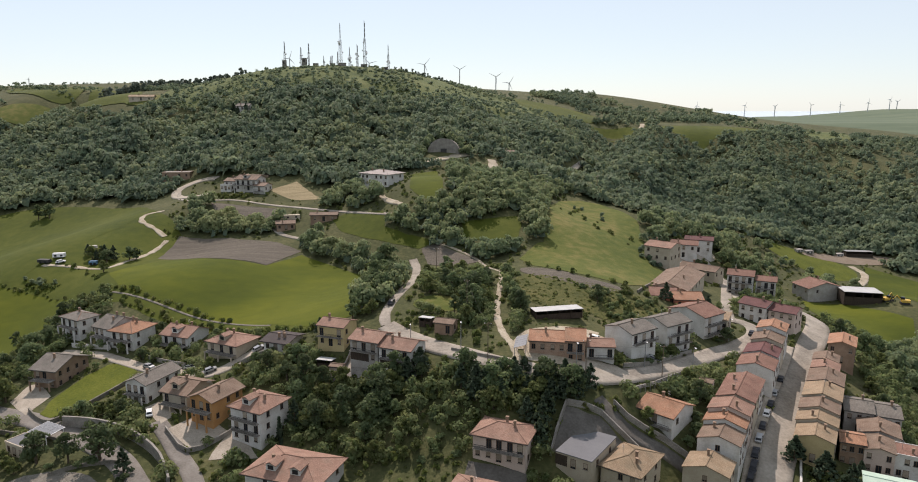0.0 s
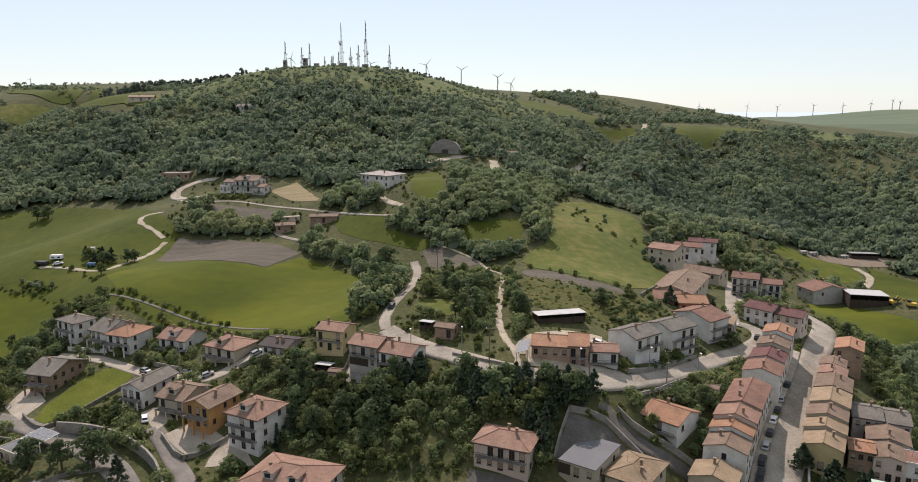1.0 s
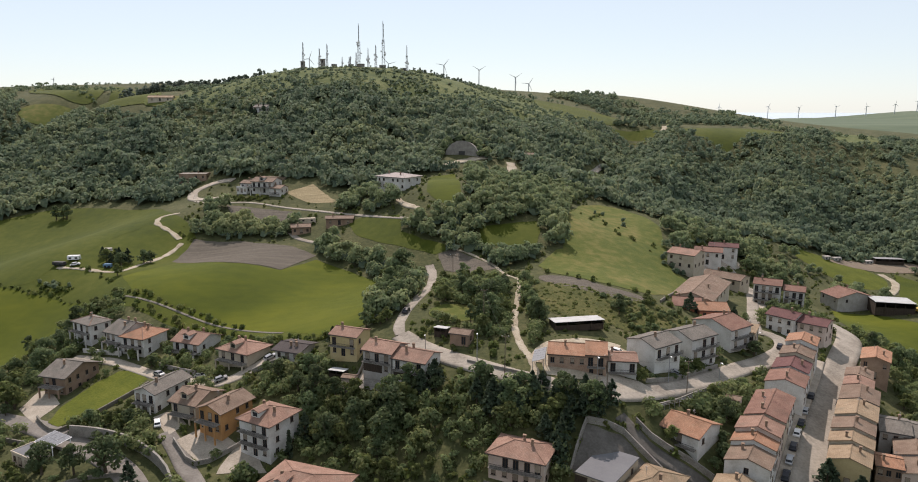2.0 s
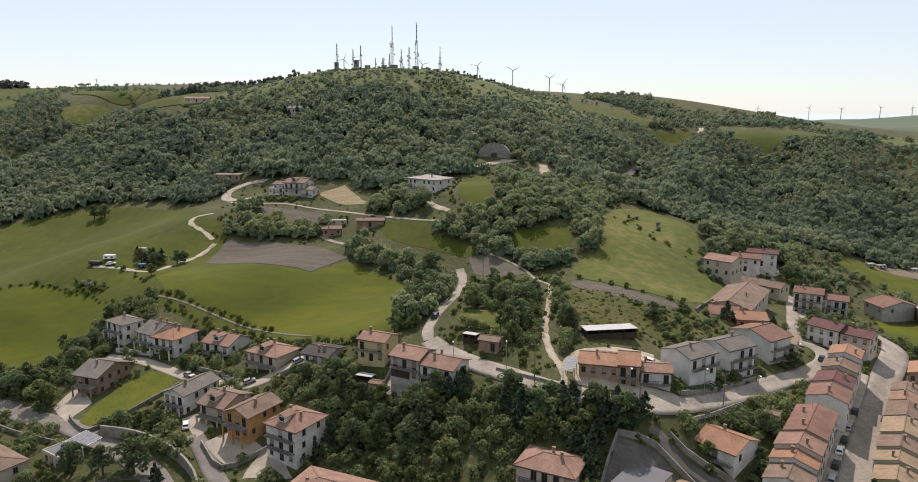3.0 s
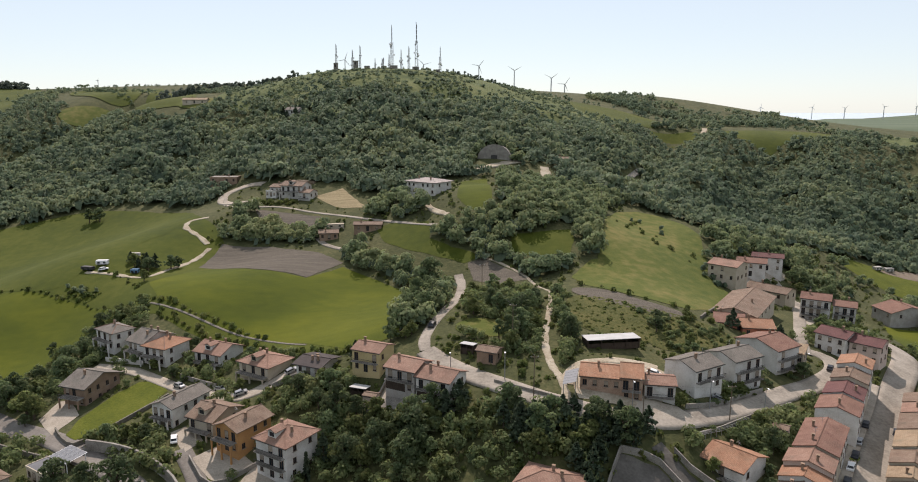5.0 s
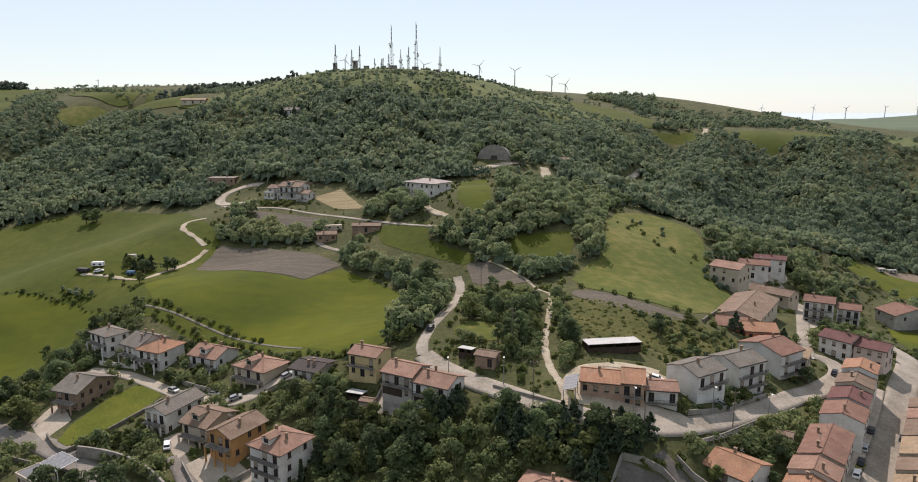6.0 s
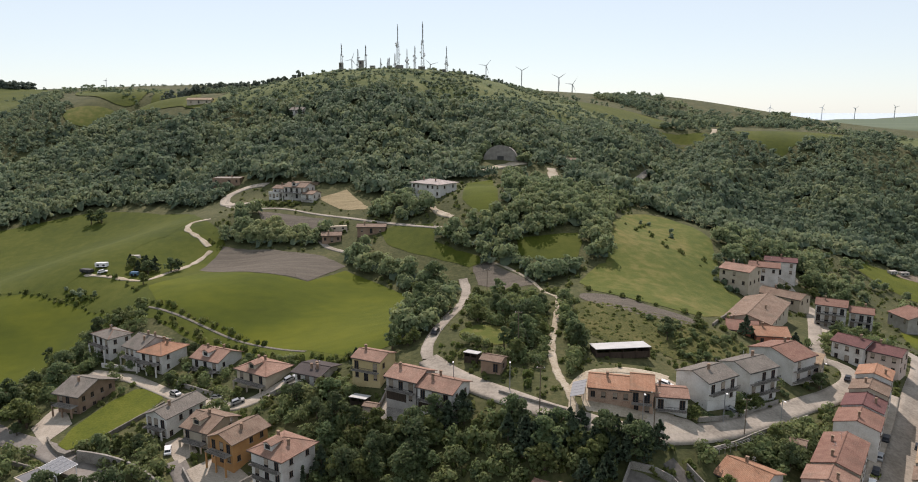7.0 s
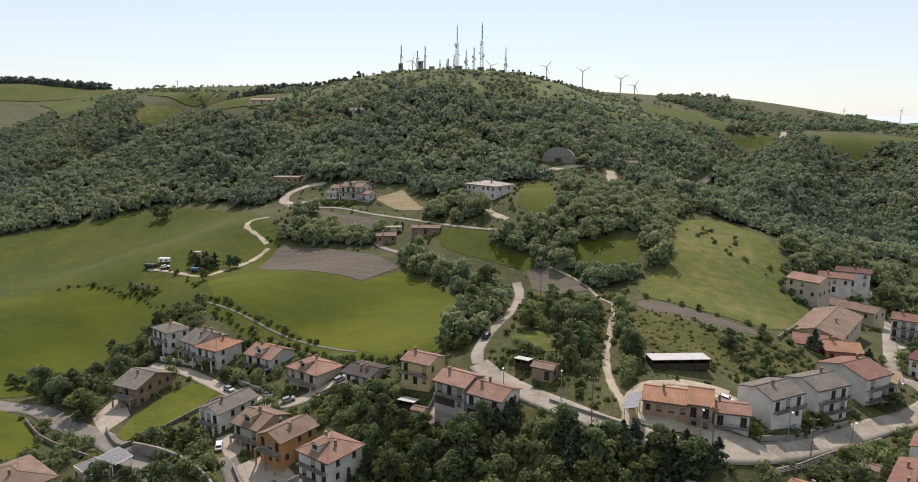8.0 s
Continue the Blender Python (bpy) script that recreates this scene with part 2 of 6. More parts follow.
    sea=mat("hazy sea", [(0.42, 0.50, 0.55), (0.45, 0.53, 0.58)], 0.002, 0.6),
    tank=mat("blue tank", [(0.08, 0.16, 0.26), (0.11, 0.2, 0.31)], 1, 0.5),
)


# ---- helpers for meshes ----
def mesh(name, verts, faces, material, smooth=False):
    me = bpy.data.meshes.new(name)
    me.from_pydata([tuple(v) for v in verts], [], faces)
    me.materials.append(M[material])
    if smooth:
        me.shade_smooth()
    me.update()
    return me


def part(name, me, parent=None, m=None, label=""):
    ob = new(name, me)
    ob.parent = parent
    if m is not None:
        ob.matrix_basis = m
    return tagged(ob, label)


def thing(name, m, label, category, group="", kind=""):
    ob = new(name)
    ob.empty_display_size = 0.2
    ob.matrix_basis = m
    return tagged(ob, label, category, group, kind)


class Build:
    """Collects boxes, prisms and tubes into one mesh."""

    def __init__(self):
        self.v, self.f = [], []

    def poly(self, verts, faces):
        o = len(self.v)
        self.v += [tuple(p) for p in verts]
        self.f += [tuple(o + i for i in f) for f in faces]
        return self

    def box(self, x0, y0, z0, x1, y1, z1):
        return self.poly([(x0, y0, z0), (x1, y0, z0), (x1, y1, z0), (x0, y1, z0), (x0, y0, z1), (x1, y0, z1), (x1, y1, z1), (x0, y1, z1)],
                         [(3, 2, 1, 0), (4, 5, 6, 7), (0, 1, 5, 4), (1, 2, 6, 5), (2, 3, 7, 6), (3, 0, 4, 7)])

    def tube(self, a, b, r0, r1=None, n=6):
        a, b = Vector(a), Vector(b)
        r1 = r0 if r1 is None else r1
        d = (b - a).normalized()
        u = d.orthogonal().normalized()
        w = d.cross(u)
        ring = [(math.cos(2 * math.pi * i / n), math.sin(2 * math.pi * i / n)) for i in range(n)]
        vs = [a + r0 * (c * u + s * w) for c, s in ring] + [b + r1 * (c * u + s * w) for c, s in ring]
        return self.poly(vs, [(i, (i + 1) % n, n + (i + 1) % n, n + i) for i in range(n)] + [tuple(range(n - 1, -1, -1)), tuple(range(n, 2 * n))])

    def mesh(self, name, material, smooth=False):
        return mesh(name, self.v, self.f, material, smooth)


# ---- ground ----
from mathutils import geometry

# Ground levels: three nested lattices of smooth bumps (country, hill, town).
COUNTRY = (-1000, -200, 200, [
    [-101, -85, -69, -52, -34, -23, -29, -40, -51, -60, -68],
    [-69, -55, -41, -28, -14, -2, -14, -28, -40, -50, -60],
    [-38, -25, -12, -1, 8, 14, 2, -13, -26, -40, -54],
    [-7, 5, 18, 30, 40, 41, 25, 8, -9, -29, -50],
    [24, 36, 48, 63, 74, 73, 57, 36, 9, -20, -49],
    [57, 67, 79, 88, 93, 93, 81, 55, 20, -15, -50],
    [91, 98, 105, 109, 110, 108, 95, 62, 22, -15, -52],
    [126, 129, 131, 132, 129, 120, 99, 63, 22, -17, -55],
])
HILL = (-495, 300, 90, [
    [14.9, 1.4, -17.9, -29.8, -16.6, -11.0, -8.2, -19.1, -30.2, -27.7, -21.1, -15.6],
    [-1.8, -5.8, -15.8, -19.7, 4.8, 10.4, 11.2, -11.6, -41.1, -32.0, -16.5, -5.7],
    [-19.8, -17.5, -4.8, 10.6, 26.6, 33.6, 17.4, -3.5, -22.3, -15.4, -6.6, 2.0],
    [-21.1, 2.4, 20.7, 30.3, 51.4, 49.3, 4.5, 6.5, 17.9, 8.4, 4.8, 10.3],
    [10.4, 34.5, 30.6, 15.8, 31.9, 37.4, 13.8, -4.0, 3.3, 7.4, 11.5, 21.0],
    [28.2, 14.2, -4.8, -7.1, 0.3, 7.7, 9.3, 3.1, -0.6, 2.5, 10.5, 21.2],
    [22.2, -4.8, -24.2, -30.1, -24.2, -11.3, 1.5, 17.4, 13.0, 5.4, 6.0, 10.7],
])
TOWN = (-198, 82, 36, [
    [1.2, -2.5, -8.0, -7.5, 5.1, 23.6, 47.1, 32.5, 26.4, 8.4, 0.7, -0.6],
    [-0.6, -7.2, -16.2, -7.3, -5.7, -16.4, -17.6, -37.9, 4.2, -7.1, -2.8, 0.1],
    [-5.3, -12.0, -13.0, -1.6, -13.5, -5.0, 18.0, 6.6, -13.0, -13.8, -6.9, -3.1],
    [-11.7, -16.8, -7.5, -9.9, 2.2, 10.7, 8.4, 3.0, 0.7, -12.4, -21.2, -12.9],
    [-12.2, -20.6, -0.5, -7.3, -0.6, 10.2, 13.1, 13.2, 0.2, 3.8, -22.7, -17.3],
    [3.9, 3.9, 11.4, 11.3, -2.0, -0.5, 8.9, 9.0, -2.2, 6.5, -9.2, -0.0],
    [16.8, 17.6, -7.0, 5.6, 3.0, 19.8, 20.0, 14.7, 5.3, -10.0, -7.0, 16.4],
    [3.0, 12.7, 14.2, 2.1, 8.9, 25.0, 18.3, 1.8, 14.2, 8.2, -8.6, -6.1],
])


def spline(u):
    u = np.abs(u)
    return np.where(u < 1, 2 / 3 - u * u + u**3 / 2, np.where(u < 2, (2 - u) ** 3 / 6, 0))


def ease(u):
    u = np.clip(u, 0, 1)
    return u * u * (3 - 2 * u)


# valleys and spurs of the wooded slopes: a line, the depth (spurs rise) and the width
FOLDS = [
    ([(-338, 625), (-358, 585), (-384, 530), (-408, 470), (-440, 400)], -24, 34),
    ([(-285, 560), (-300, 520), (-318, 480), (-320, 440)], 5, 30),
    ([(128, 580), (112, 520), (92, 468), (70, 420)], -13, 20),
    ([(194, 548), (172, 494), (144, 432), (116, 378)], -13, 24),
    ([(152, 560), (134, 500), (112, 440)], 4, 18),
    ([(300, 560), (262, 490), (222, 430)], -9, 26),
    ([(-52, 505), (-48, 460), (-40, 420)], -7, 20),
    ([(-190, 490), (-196, 450), (-200, 415)], -8, 20),
    ([(30, 520), (40, 470), (44, 425)], -7, 16),
]


def relief(x, y):
    """Folds and broken ground of the hills, on top of the lattices."""
    z = (4.5 + 13 * ease((-x - 700) / 190)) * ease((y - 700) / 280) * ease((-x - 260) / 120)
    z += 3.0 * np.exp(-(((x + 165) / 42) ** 2) - (((y - 588) / 45) ** 2))
    wooded = ease((y - 402) / 40) * (1 - ease((y - 525) / 50))
    z += wooded * (1.7 * np.sin(x / 11.3 + 1.4 * np.sin(y / 23)) * np.sin(y / 14.1 + 0.9 * np.sin(x / 29)) + 1.6 * np.sin(x / 25.7 + y / 41))
    for line, depth, wide in FOLDS:
        near = np.full(x.shape, 1e9)
        for (x0, y0), (x1, y1) in zip(line, line[1:]):
            dx, dy = x1 - x0, y1 - y0
            t = np.clip(((x - x0) * dx + (y - y0) * dy) / (dx * dx + dy * dy), 0, 1)
            near = np.minimum(near, (x - x0 - t * dx) ** 2 + (y - y0 - t * dy) ** 2)
        z += depth * np.exp(-near / wide**2) * ease((y - 375) / 40)
    return z


def level(x, y):
    """Height of the ground at arrays x, y."""
    x, y = np.atleast_1d(np.asarray(x, float)), np.atleast_1d(np.asarray(y, float))
    cx, cy = np.clip(x, -800, 800), np.clip(y, 0, 1000)
    z = np.zeros(x.shape)
    for x0, y0, step, rows in (COUNTRY, HILL, TOWN):
        k = np.array(rows)
        a = spline((cx[:, None] - x0) / step - np.arange(k.shape[1]))
        b = spline((cy[:, None] - y0) / step - np.arange(k.shape[0]))
        z += np.einsum("ij,jk,ik->i", b, k, a)
    # the land sinks towards the sea, with one last low ridge before it
    far = np.clip((np.hypot(x * 0.8, y - 500) - 800) / 900, 0, 1)
    far = far * far * (3 - 2 * far)
    crest = np.maximum(46.6, 22 + 42 * np.clip((x - 850) / 500, 0, 1.15))
    rise = np.clip((y - 1150) / 1150, 0, 1)
    land = 46.4 + (crest - 46.4) * rise * rise * (3 - 2 * rise)
    land = np.where(y > 2300, 20 + (crest - 20) * np.exp(-(((y - 2300) / 500) ** 2)), land)
    east = np.clip((x - 0.40 * y) / 120, 0, 1)
    out = z * (1 - far) + far * (land * east + 44 * (1 - east))
    floor = 46.4 - 60 * (1 - np.clip((y - 950) / 420, 0, 1))
    return np.where((x > 0.42 * y) & (y > 950) & (y < 2300), np.maximum(out, floor), out) + relief(x, y)


def up(x, y, lift=0.0):
    return float(level(x, y)[0]) + lift


def axis(*spans):
    out = [spans[0][0]]
    for a, b, n in spans:
        out += list(np.linspace(a, b, n + 1)[1:])
    return np.array(out)


def sheet(name, X, Y, Z, material):
    ny, nx = X.shape
    i = np.arange(ny * nx).reshape(ny, nx)
    faces = np.stack([i[:-1, :-1], i[:-1, 1:], i[1:, 1:], i[1:, :-1]], -1).reshape(-1, 4)
    return mesh(name, np.stack([X, Y, Z], -1).reshape(-1, 3).tolist(), faces.tolist(), material, True)


gx = axis((-4900, -1200, 10), (-1200, -500, 35), (-500, -240, 26), (-240, 260, 125), (260, 520, 26), (520, 1600, 40), (1600, 4900, 20))
gy = axis((-4900, -300, 8), (-300, 90, 14), (90, 420, 84), (420, 760, 42), (760, 1200, 22), (1200, 2600, 50), (2600, 4900, 12))
GX, GY = np.meshgrid(gx, gy)
tagged(part("ground", sheet("ground", GX, GY, level(GX.ravel(), GY.ravel()).reshape(GX.shape), "ground")), "rough grassy hill country with scrub", "ground", kind="structure")
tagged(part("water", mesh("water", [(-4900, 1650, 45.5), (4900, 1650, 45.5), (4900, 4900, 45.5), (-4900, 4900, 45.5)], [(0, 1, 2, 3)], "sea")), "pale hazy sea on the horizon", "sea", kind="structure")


def inside(points, x, y):
    """Which of the places x, y lie inside the outline."""
    hit = np.zeros(np.shape(x), bool)
    for (x0, y0), (x1, y1) in zip(points, points[1:] + points[:1]):
        if y0 != y1:
            hit ^= ((y0 > y) != (y1 > y)) & (x < (x1 - x0) * (y - y0) / (y1 - y0) + x0)
    return hit


def rounded(points, n=2):
    for _ in range(n):
        points = [p for (x0, y0), (x1, y1) in zip(points, points[1:] + points[:1]) for p in ((0.75 * x0 + 0.25 * x1, 0.75 * y0 + 0.25 * y1), (0.25 * x0 + 0.75 * x1, 0.25 * y0 + 0.75 * y1))]
    return points


CLEAR = []  # outlines on which no tree stands
WAYS = []  # lines and half widths on which no tree stands


def patch(name, points, material, label, category="field", lift=0.13, step=1.5, soft=2, clear=True):
    """A stretch of ground with its own cover, draped over the land."""
    if clear:
        CLEAR.append(points)
    pts = rounded(points, soft) if soft else points
    rng = random.Random(len(CLEAR))
    # the outline in short uneven steps, then a lattice inside it
    rim = []
    for (x0, y0), (x1, y1) in zip(pts, pts[1:] + pts[:1]):
        n = max(1, round(math.hypot(x1 - x0, y1 - y0) / 3))
        rim += [(x0 + (x1 - x0) * k / n + rng.uniform(-0.25, 0.25), y0 + (y1 - y0) * k / n + rng.uniform(-0.25, 0.25)) for k in range(n)]
    xs, ys = [p[0] for p in pts], [p[1] for p in pts]
    gap = max(2.0 * step / 1.5, math.sqrt((max(xs) - min(xs)) * (max(ys) - min(ys)) / 5000))
    X, Y = np.meshgrid(np.arange(min(xs), max(xs), gap), np.arange(min(ys), max(ys), gap))
    X, Y = X.ravel(), Y.ravel()
    held = inside(rim, X, Y)
    for px, py in rim:
        held &= (X - px) ** 2 + (Y - py) ** 2 > (0.7 * gap) ** 2
    flat = [Vector(p) for p in rim] + [Vector(p) for p in zip(X[held], Y[held])]
    keep, _, f, *_ = geometry.delaunay_2d_cdt(flat, [], [list(range(len(rim)))], 1, 1e-5)
    f = [tuple(q) for q in f]
    xy = np.array([tuple(p) for p in keep])
    z = level(xy[:, 0], xy[:, 1]) + lift
    return tagged(part(name, mesh(name, np.c_[xy, z].tolist(), f, material, True)), label, category, kind="structure")


def curve(points, step=2.0):
    """A smooth line through the points."""
    p = [np.array(q, float) for q in points]
    p = [2 * p[0] - p[1]] + p + [2 * p[-1] - p[-2]]
    out = []
    for a, b, c, d in zip(p, p[1:], p[2:], p[3:]):
        n = max(1, int(np.linalg.norm(c - b) / step))
        for k in range(n):
            t = k / n
            out.append(0.5 * (2 * b + (c - a) * t + (2 * a - 5 * b + 4 * c - d) * t * t + (3 * b - a - 3 * c + d) * t**3))
    return np.array(out + [p[-2]])


def sides(line):
    d = np.gradient(line, axis=0)
    d /= np.linalg.norm(d, axis=1)[:, None]
    return np.c_[-d[:, 1], d[:, 0]]


def road(name, points, width, material, label, lift=0.12, ragged=0.0, category="road"):
    """A strip of road with a cambered section and thin edges that reach into the ground."""
    line = curve(points)
    WAYS.append((line, width / 2))
    s, rng = sides(line), np.random.default_rng(len(WAYS))
    k = np.array([-1.0, -0.97, -0.6, -0.2, 0.2, 0.6, 0.97, 1.0])
    half = width / 2 + ragged * rng.uniform(-1, 1, (len(line), 1)) * 0.5
    xy = line[:, None] + s[:, None] * (k * half)[..., None]
    z = level(xy[..., 0].ravel(), xy[..., 1].ravel()).reshape(xy.shape[:2])
    mid = z[:, 3:5].mean(1, keepdims=True)
    z = 0.55 * z + 0.45 * mid + lift
    z = np.maximum(z, level(xy[..., 0].ravel(), xy[..., 1].ravel()).reshape(z.shape) + 0.05)
    z[:, 0] -= 0.5
    z[:, -1] -= 0.5
    return tagged(part(name, sheet(name, xy[..., 0], xy[..., 1], z, material)), label, category, kind="structure")


def bank(name, points, height, thick, material, label, category="wall", sink=1.0):
    """A free-standing or retaining wall along a line."""
    line = curve(points, 3)
    s = sides(line)
    z = level(line[:, 0], line[:, 1])
    v, f = [], []
    for p, q, g in zip(line, s, z):
        for w, dz in ((-1, -sink), (1, -sink), (1, height), (-1, height)):
            v.append((p[0] + w * q[0] * thick / 2, p[1] + w * q[1] * thick / 2, g + dz))
    for i in range(len(line) - 1):
        a, b = 4 * i, 4 * i + 4
        f += [(a + 1, a + 2, b + 2, b + 1), (a + 2, a + 3, b + 3, b + 2), (a + 3, a, b, b + 3)]
    f += [(0, 1, 2, 3), (4 * len(line) - 1, 4 * len(line) - 2, 4 * len(line) - 3, 4 * len(line) - 4)]
    return tagged(part(name, mesh(name, v, f, material)), label, category, kind="structure")


# ---- fields and yards ----
patch("meadow", [(-340, 290), (-312, 345), (-264, 384), (-240, 392), (-168, 368), (-152, 340), (-130, 320), (-118, 292), (-100, 270), (-60, 262), (-32, 212), (-44, 195), (-60, 205), (-108, 228), (-128, 244), (-150, 215), (-215, 192), (-300, 200)], "olive", "rough grassland between the fields", "meadow", 0.07, clear=False)
patch("field", [(-312, 345), (-290, 366), (-264, 384), (-240, 393), (-203, 384), (-157, 353), (-154, 318), (-161, 311), (-165, 289), (-173, 278), (-176, 265), (-207, 271), (-300, 300), (-340, 315)], "olive", "sloping olive-green pasture below the woods")
patch("field", [(-138, 266), (-122, 283), (-99, 272), (-76, 266), (-65, 280), (-48, 268), (-32, 253), (-30, 204), (-41, 198), (-60, 213), (-91, 229), (-125, 248)], "crop", "bright green field of young corn", soft=0)
patch("field", [(-128, 288), (-128, 312), (-104, 308), (-79, 295), (-66, 284), (-76, 267), (-99, 273)], "soil", "tilled brown field beside the green corn", soft=0)
patch("field", [(-245, 262), (-204, 268), (-189, 268), (-166, 259), (-142, 247), (-146, 233), (-152, 220), (-157, 205), (-200, 190), (-245, 200)], "crop", "bright green field below the farm track", soft=0)
patch("meadow", [(46, 347), (68, 363), (87, 339), (82, 302), (79, 279), (84, 272), (63, 231), (45, 232), (20, 247), (30, 270), (35, 273)], "meadow", "dry hillside meadow with yellow patches", "meadow", soft=1)
patch("field", [(-15, 273), (-9, 275), (3, 262), (8, 253), (-2, 250), (-12, 259)], "soil", "small tilled plot beside the track", soft=0)
patch("meadow", [(1, 288), (10, 289), (25, 294), (26, 287), (24, 275), (10, 273), (2, 277)], "olive", "small green clearing among trees", "meadow", soft=0)
patch("meadow", [(-58, 314), (-52, 316), (-34, 307), (-32, 300), (-32, 294), (-22, 285), (-13, 279), (-12, 275), (-16, 273), (-32, 284), (-42, 291), (-52, 300)], "olive", "green clearing beside the lane", "meadow", soft=0)
patch("meadow", [(-25, 372), (-12, 380), (-6, 305), (-11, 303), (-18, 311), (-23, 322)], "crop", "green slope beside the white building", "meadow", soft=0)
patch("field", [(-100, 363), (-87, 372), (-68, 343), (-84, 347)], "straw", "mown straw-coloured plot", soft=0)
patch("field", [(-124, 344), (-89, 337), (-88, 325), (-118, 333)], "soil", "tilled plot beside the lane", soft=0)
patch("field", [(160, 588), (163, 600), (238, 630), (276, 632), (262, 602), (231, 581), (209, 574), (197, 560), (190, 566), (176, 580)], "olive", "far green field on the saddle")
patch("field", [(154, 300), (169, 295), (186, 273), (176, 254), (149, 243), (139, 258)], "crop", "bright green field beside the warehouse", soft=0)
patch("field", [(231, 386), (252, 369), (198, 289), (195, 312)], "crop", "green field behind the warehouse", soft=0)
patch("field", [(165, 392), (175, 366), (194, 350), (214, 360), (221, 378), (206, 389), (188, 390)], "lawn", "rough green plots below the woods")
patch("yard", [(190, 384), (204, 392), (236, 412), (256, 408), (264, 398), (244, 392), (214, 383)], "dirt_dark", "bare earth yard with sheds at the wood's edge", "yard", 0.2)
road("track", [(221, 382), (223, 372), (217, 361), (209, 351)], 4.0, "dirt", "pale track bending round the green field", 0.2, 0.6)
patch("terrace", [(-106, 140), (-95, 144), (-84, 142.5), (-76, 137), (-70, 130), (-80, 124), (-100, 130)], "stone", "stained stone terrace below the curved wall", "yard", 0.1, soft=1)
patch("meadow", [(-880, 1000), (-790, 1010), (-690, 1000), (-640, 940), (-655, 908), (-700, 886), (-760, 880), (-830, 880), (-900, 930)], "olive", "pale green pasture below the far pine belt", "meadow", 0.8, 4.0)
patch("meadow", [(-715, 855), (-690, 876), (-650, 938), (-632, 922), (-530, 745), (-478, 660), (-500, 640), (-540, 680), (-640, 800)], "olive", "green slope on the western heights", "meadow", 0.8, 4.0)
patch("meadow", [(-480, 750), (-455, 790), (-470, 925), (-440, 890), (-360, 690), (-352, 655), (-362, 640), (-384, 645), (-432, 680)], "olive", "green pasture under the western skyline", "meadow", 0.6, 4.0)
patch("meadow", [(-408, 622), (-371, 634), (-355, 628), (-360, 606), (-392, 598)], "meadow", "small dry clearing in the valley woods", "meadow", 0.5, 3.0)
patch("meadow", [(-345, 660), (-415, 880), (-400, 880), (-256, 575), (-246, 548), (-268, 546), (-284, 540), (-298, 552), (-330, 618)], "olive", "long green pasture along the spur", "meadow", 0.5, 3.0)
patch("meadow", [(-262, 566), (-234, 564), (-230, 548), (-240, 540), (-260, 544)], "meadow", "dry trodden yard round the hill house", "meadow", 0.6, 3.0)
patch("meadow", [(43, 690), (100, 700), (135, 640), (125, 612), (105, 598), (55, 610)], "olive", "pale green field on the eastern shoulder", "meadow", 0.3)
patch("meadow", [(106, 596), (128, 600), (148, 602), (152, 590), (136, 580), (118, 584)], "olive", "rough green strip on the saddle", "meadow", 0.3)
# The last ridge carries its haze in the colour of the cover.
patch("field", [(430, 1000), (560, 900), (1700, 1850), (1950, 2420), (1000, 2420), (650, 1700)], "hazed_field", "far fields on the last ridge, haze put into their colour", "field", 1.2, 12.0)
patch("bare_crest", [(292, 640), (346, 672), (372, 664), (340, 610), (312, 600)], "heath", "bare stony crest with a footpath", "bare ground", 0.4, 3.0)
patch("field", [(21, 241), (34, 238.5), (44, 230), (56, 226.5), (52, 219.5), (40, 221), (22, 230)], "soil", "strip of turned brown earth below the meadow")
patch("hilltop_meadow", [(-250, 690), (-236, 540), (-190, 512), (-90, 500), (20, 515), (80, 560), (90, 640), (20, 700), (-120, 710)], "heath", "grassy bald hilltop with terraces", "meadow", 0.25, 4.0, clear=False)
patch("meadow", [(-14.5, 205), (-11, 210.5), (-1, 208), (4, 201), (-2, 195.5), (-12, 199)], "meadow", "small grassy clearing between road and track", "meadow")
patch("lawn", [(-168, 193), (-158, 190), (-138, 175), (-130, 167.5), (-132, 160), (-150, 158), (-172, 176)], "crop", "green lawn below the road wall", "lawn")
patch("courtyard", [(-31, 173.5), (-11.5, 165.5), (-9.5, 169), (-28, 177)], "concrete", "shaded concrete yard before the double house", "yard", 0.1, soft=0)
patch("meadow", [(20, 202), (17.5, 226), (24, 232), (46, 224), (64, 221), (69, 212), (60, 204), (43, 197), (38, 203)], "weeds", "weedy slope above the open shed", "meadow")
patch("lawn", [(-113.5, 173.5), (-104.3, 167), (-93, 190.9), (-99.5, 199), (-108, 199)], "lawn", "sloping lawn beside the brown house", "lawn", soft=1)
patch("courtyard", [(-72, 160), (-66, 167), (-57, 159), (-64, 152)], "paving", "pale paved yard before the orange house", "yard", 0.1, soft=0)
patch("courtyard", [(-125, 181), (-125, 190), (-121.5, 190), (-114, 182), (-115, 172.5)], "paving", "pale concrete drive of the brown house", "yard", 0.1, soft=0)
patch("courtyard", [(-82, 169.5), (-80, 172), (-75.6, 170.5), (-72.2, 166.4), (-75, 161.5)], "paving", "pale paved yard with parked car", "yard", 0.1, soft=0)
patch("courtyard", [(-57, 159.4), (-50, 154), (-47, 149.6), (-58.5, 149)], "paving", "pale yard before the white house", "yard", 0.1, soft=0)
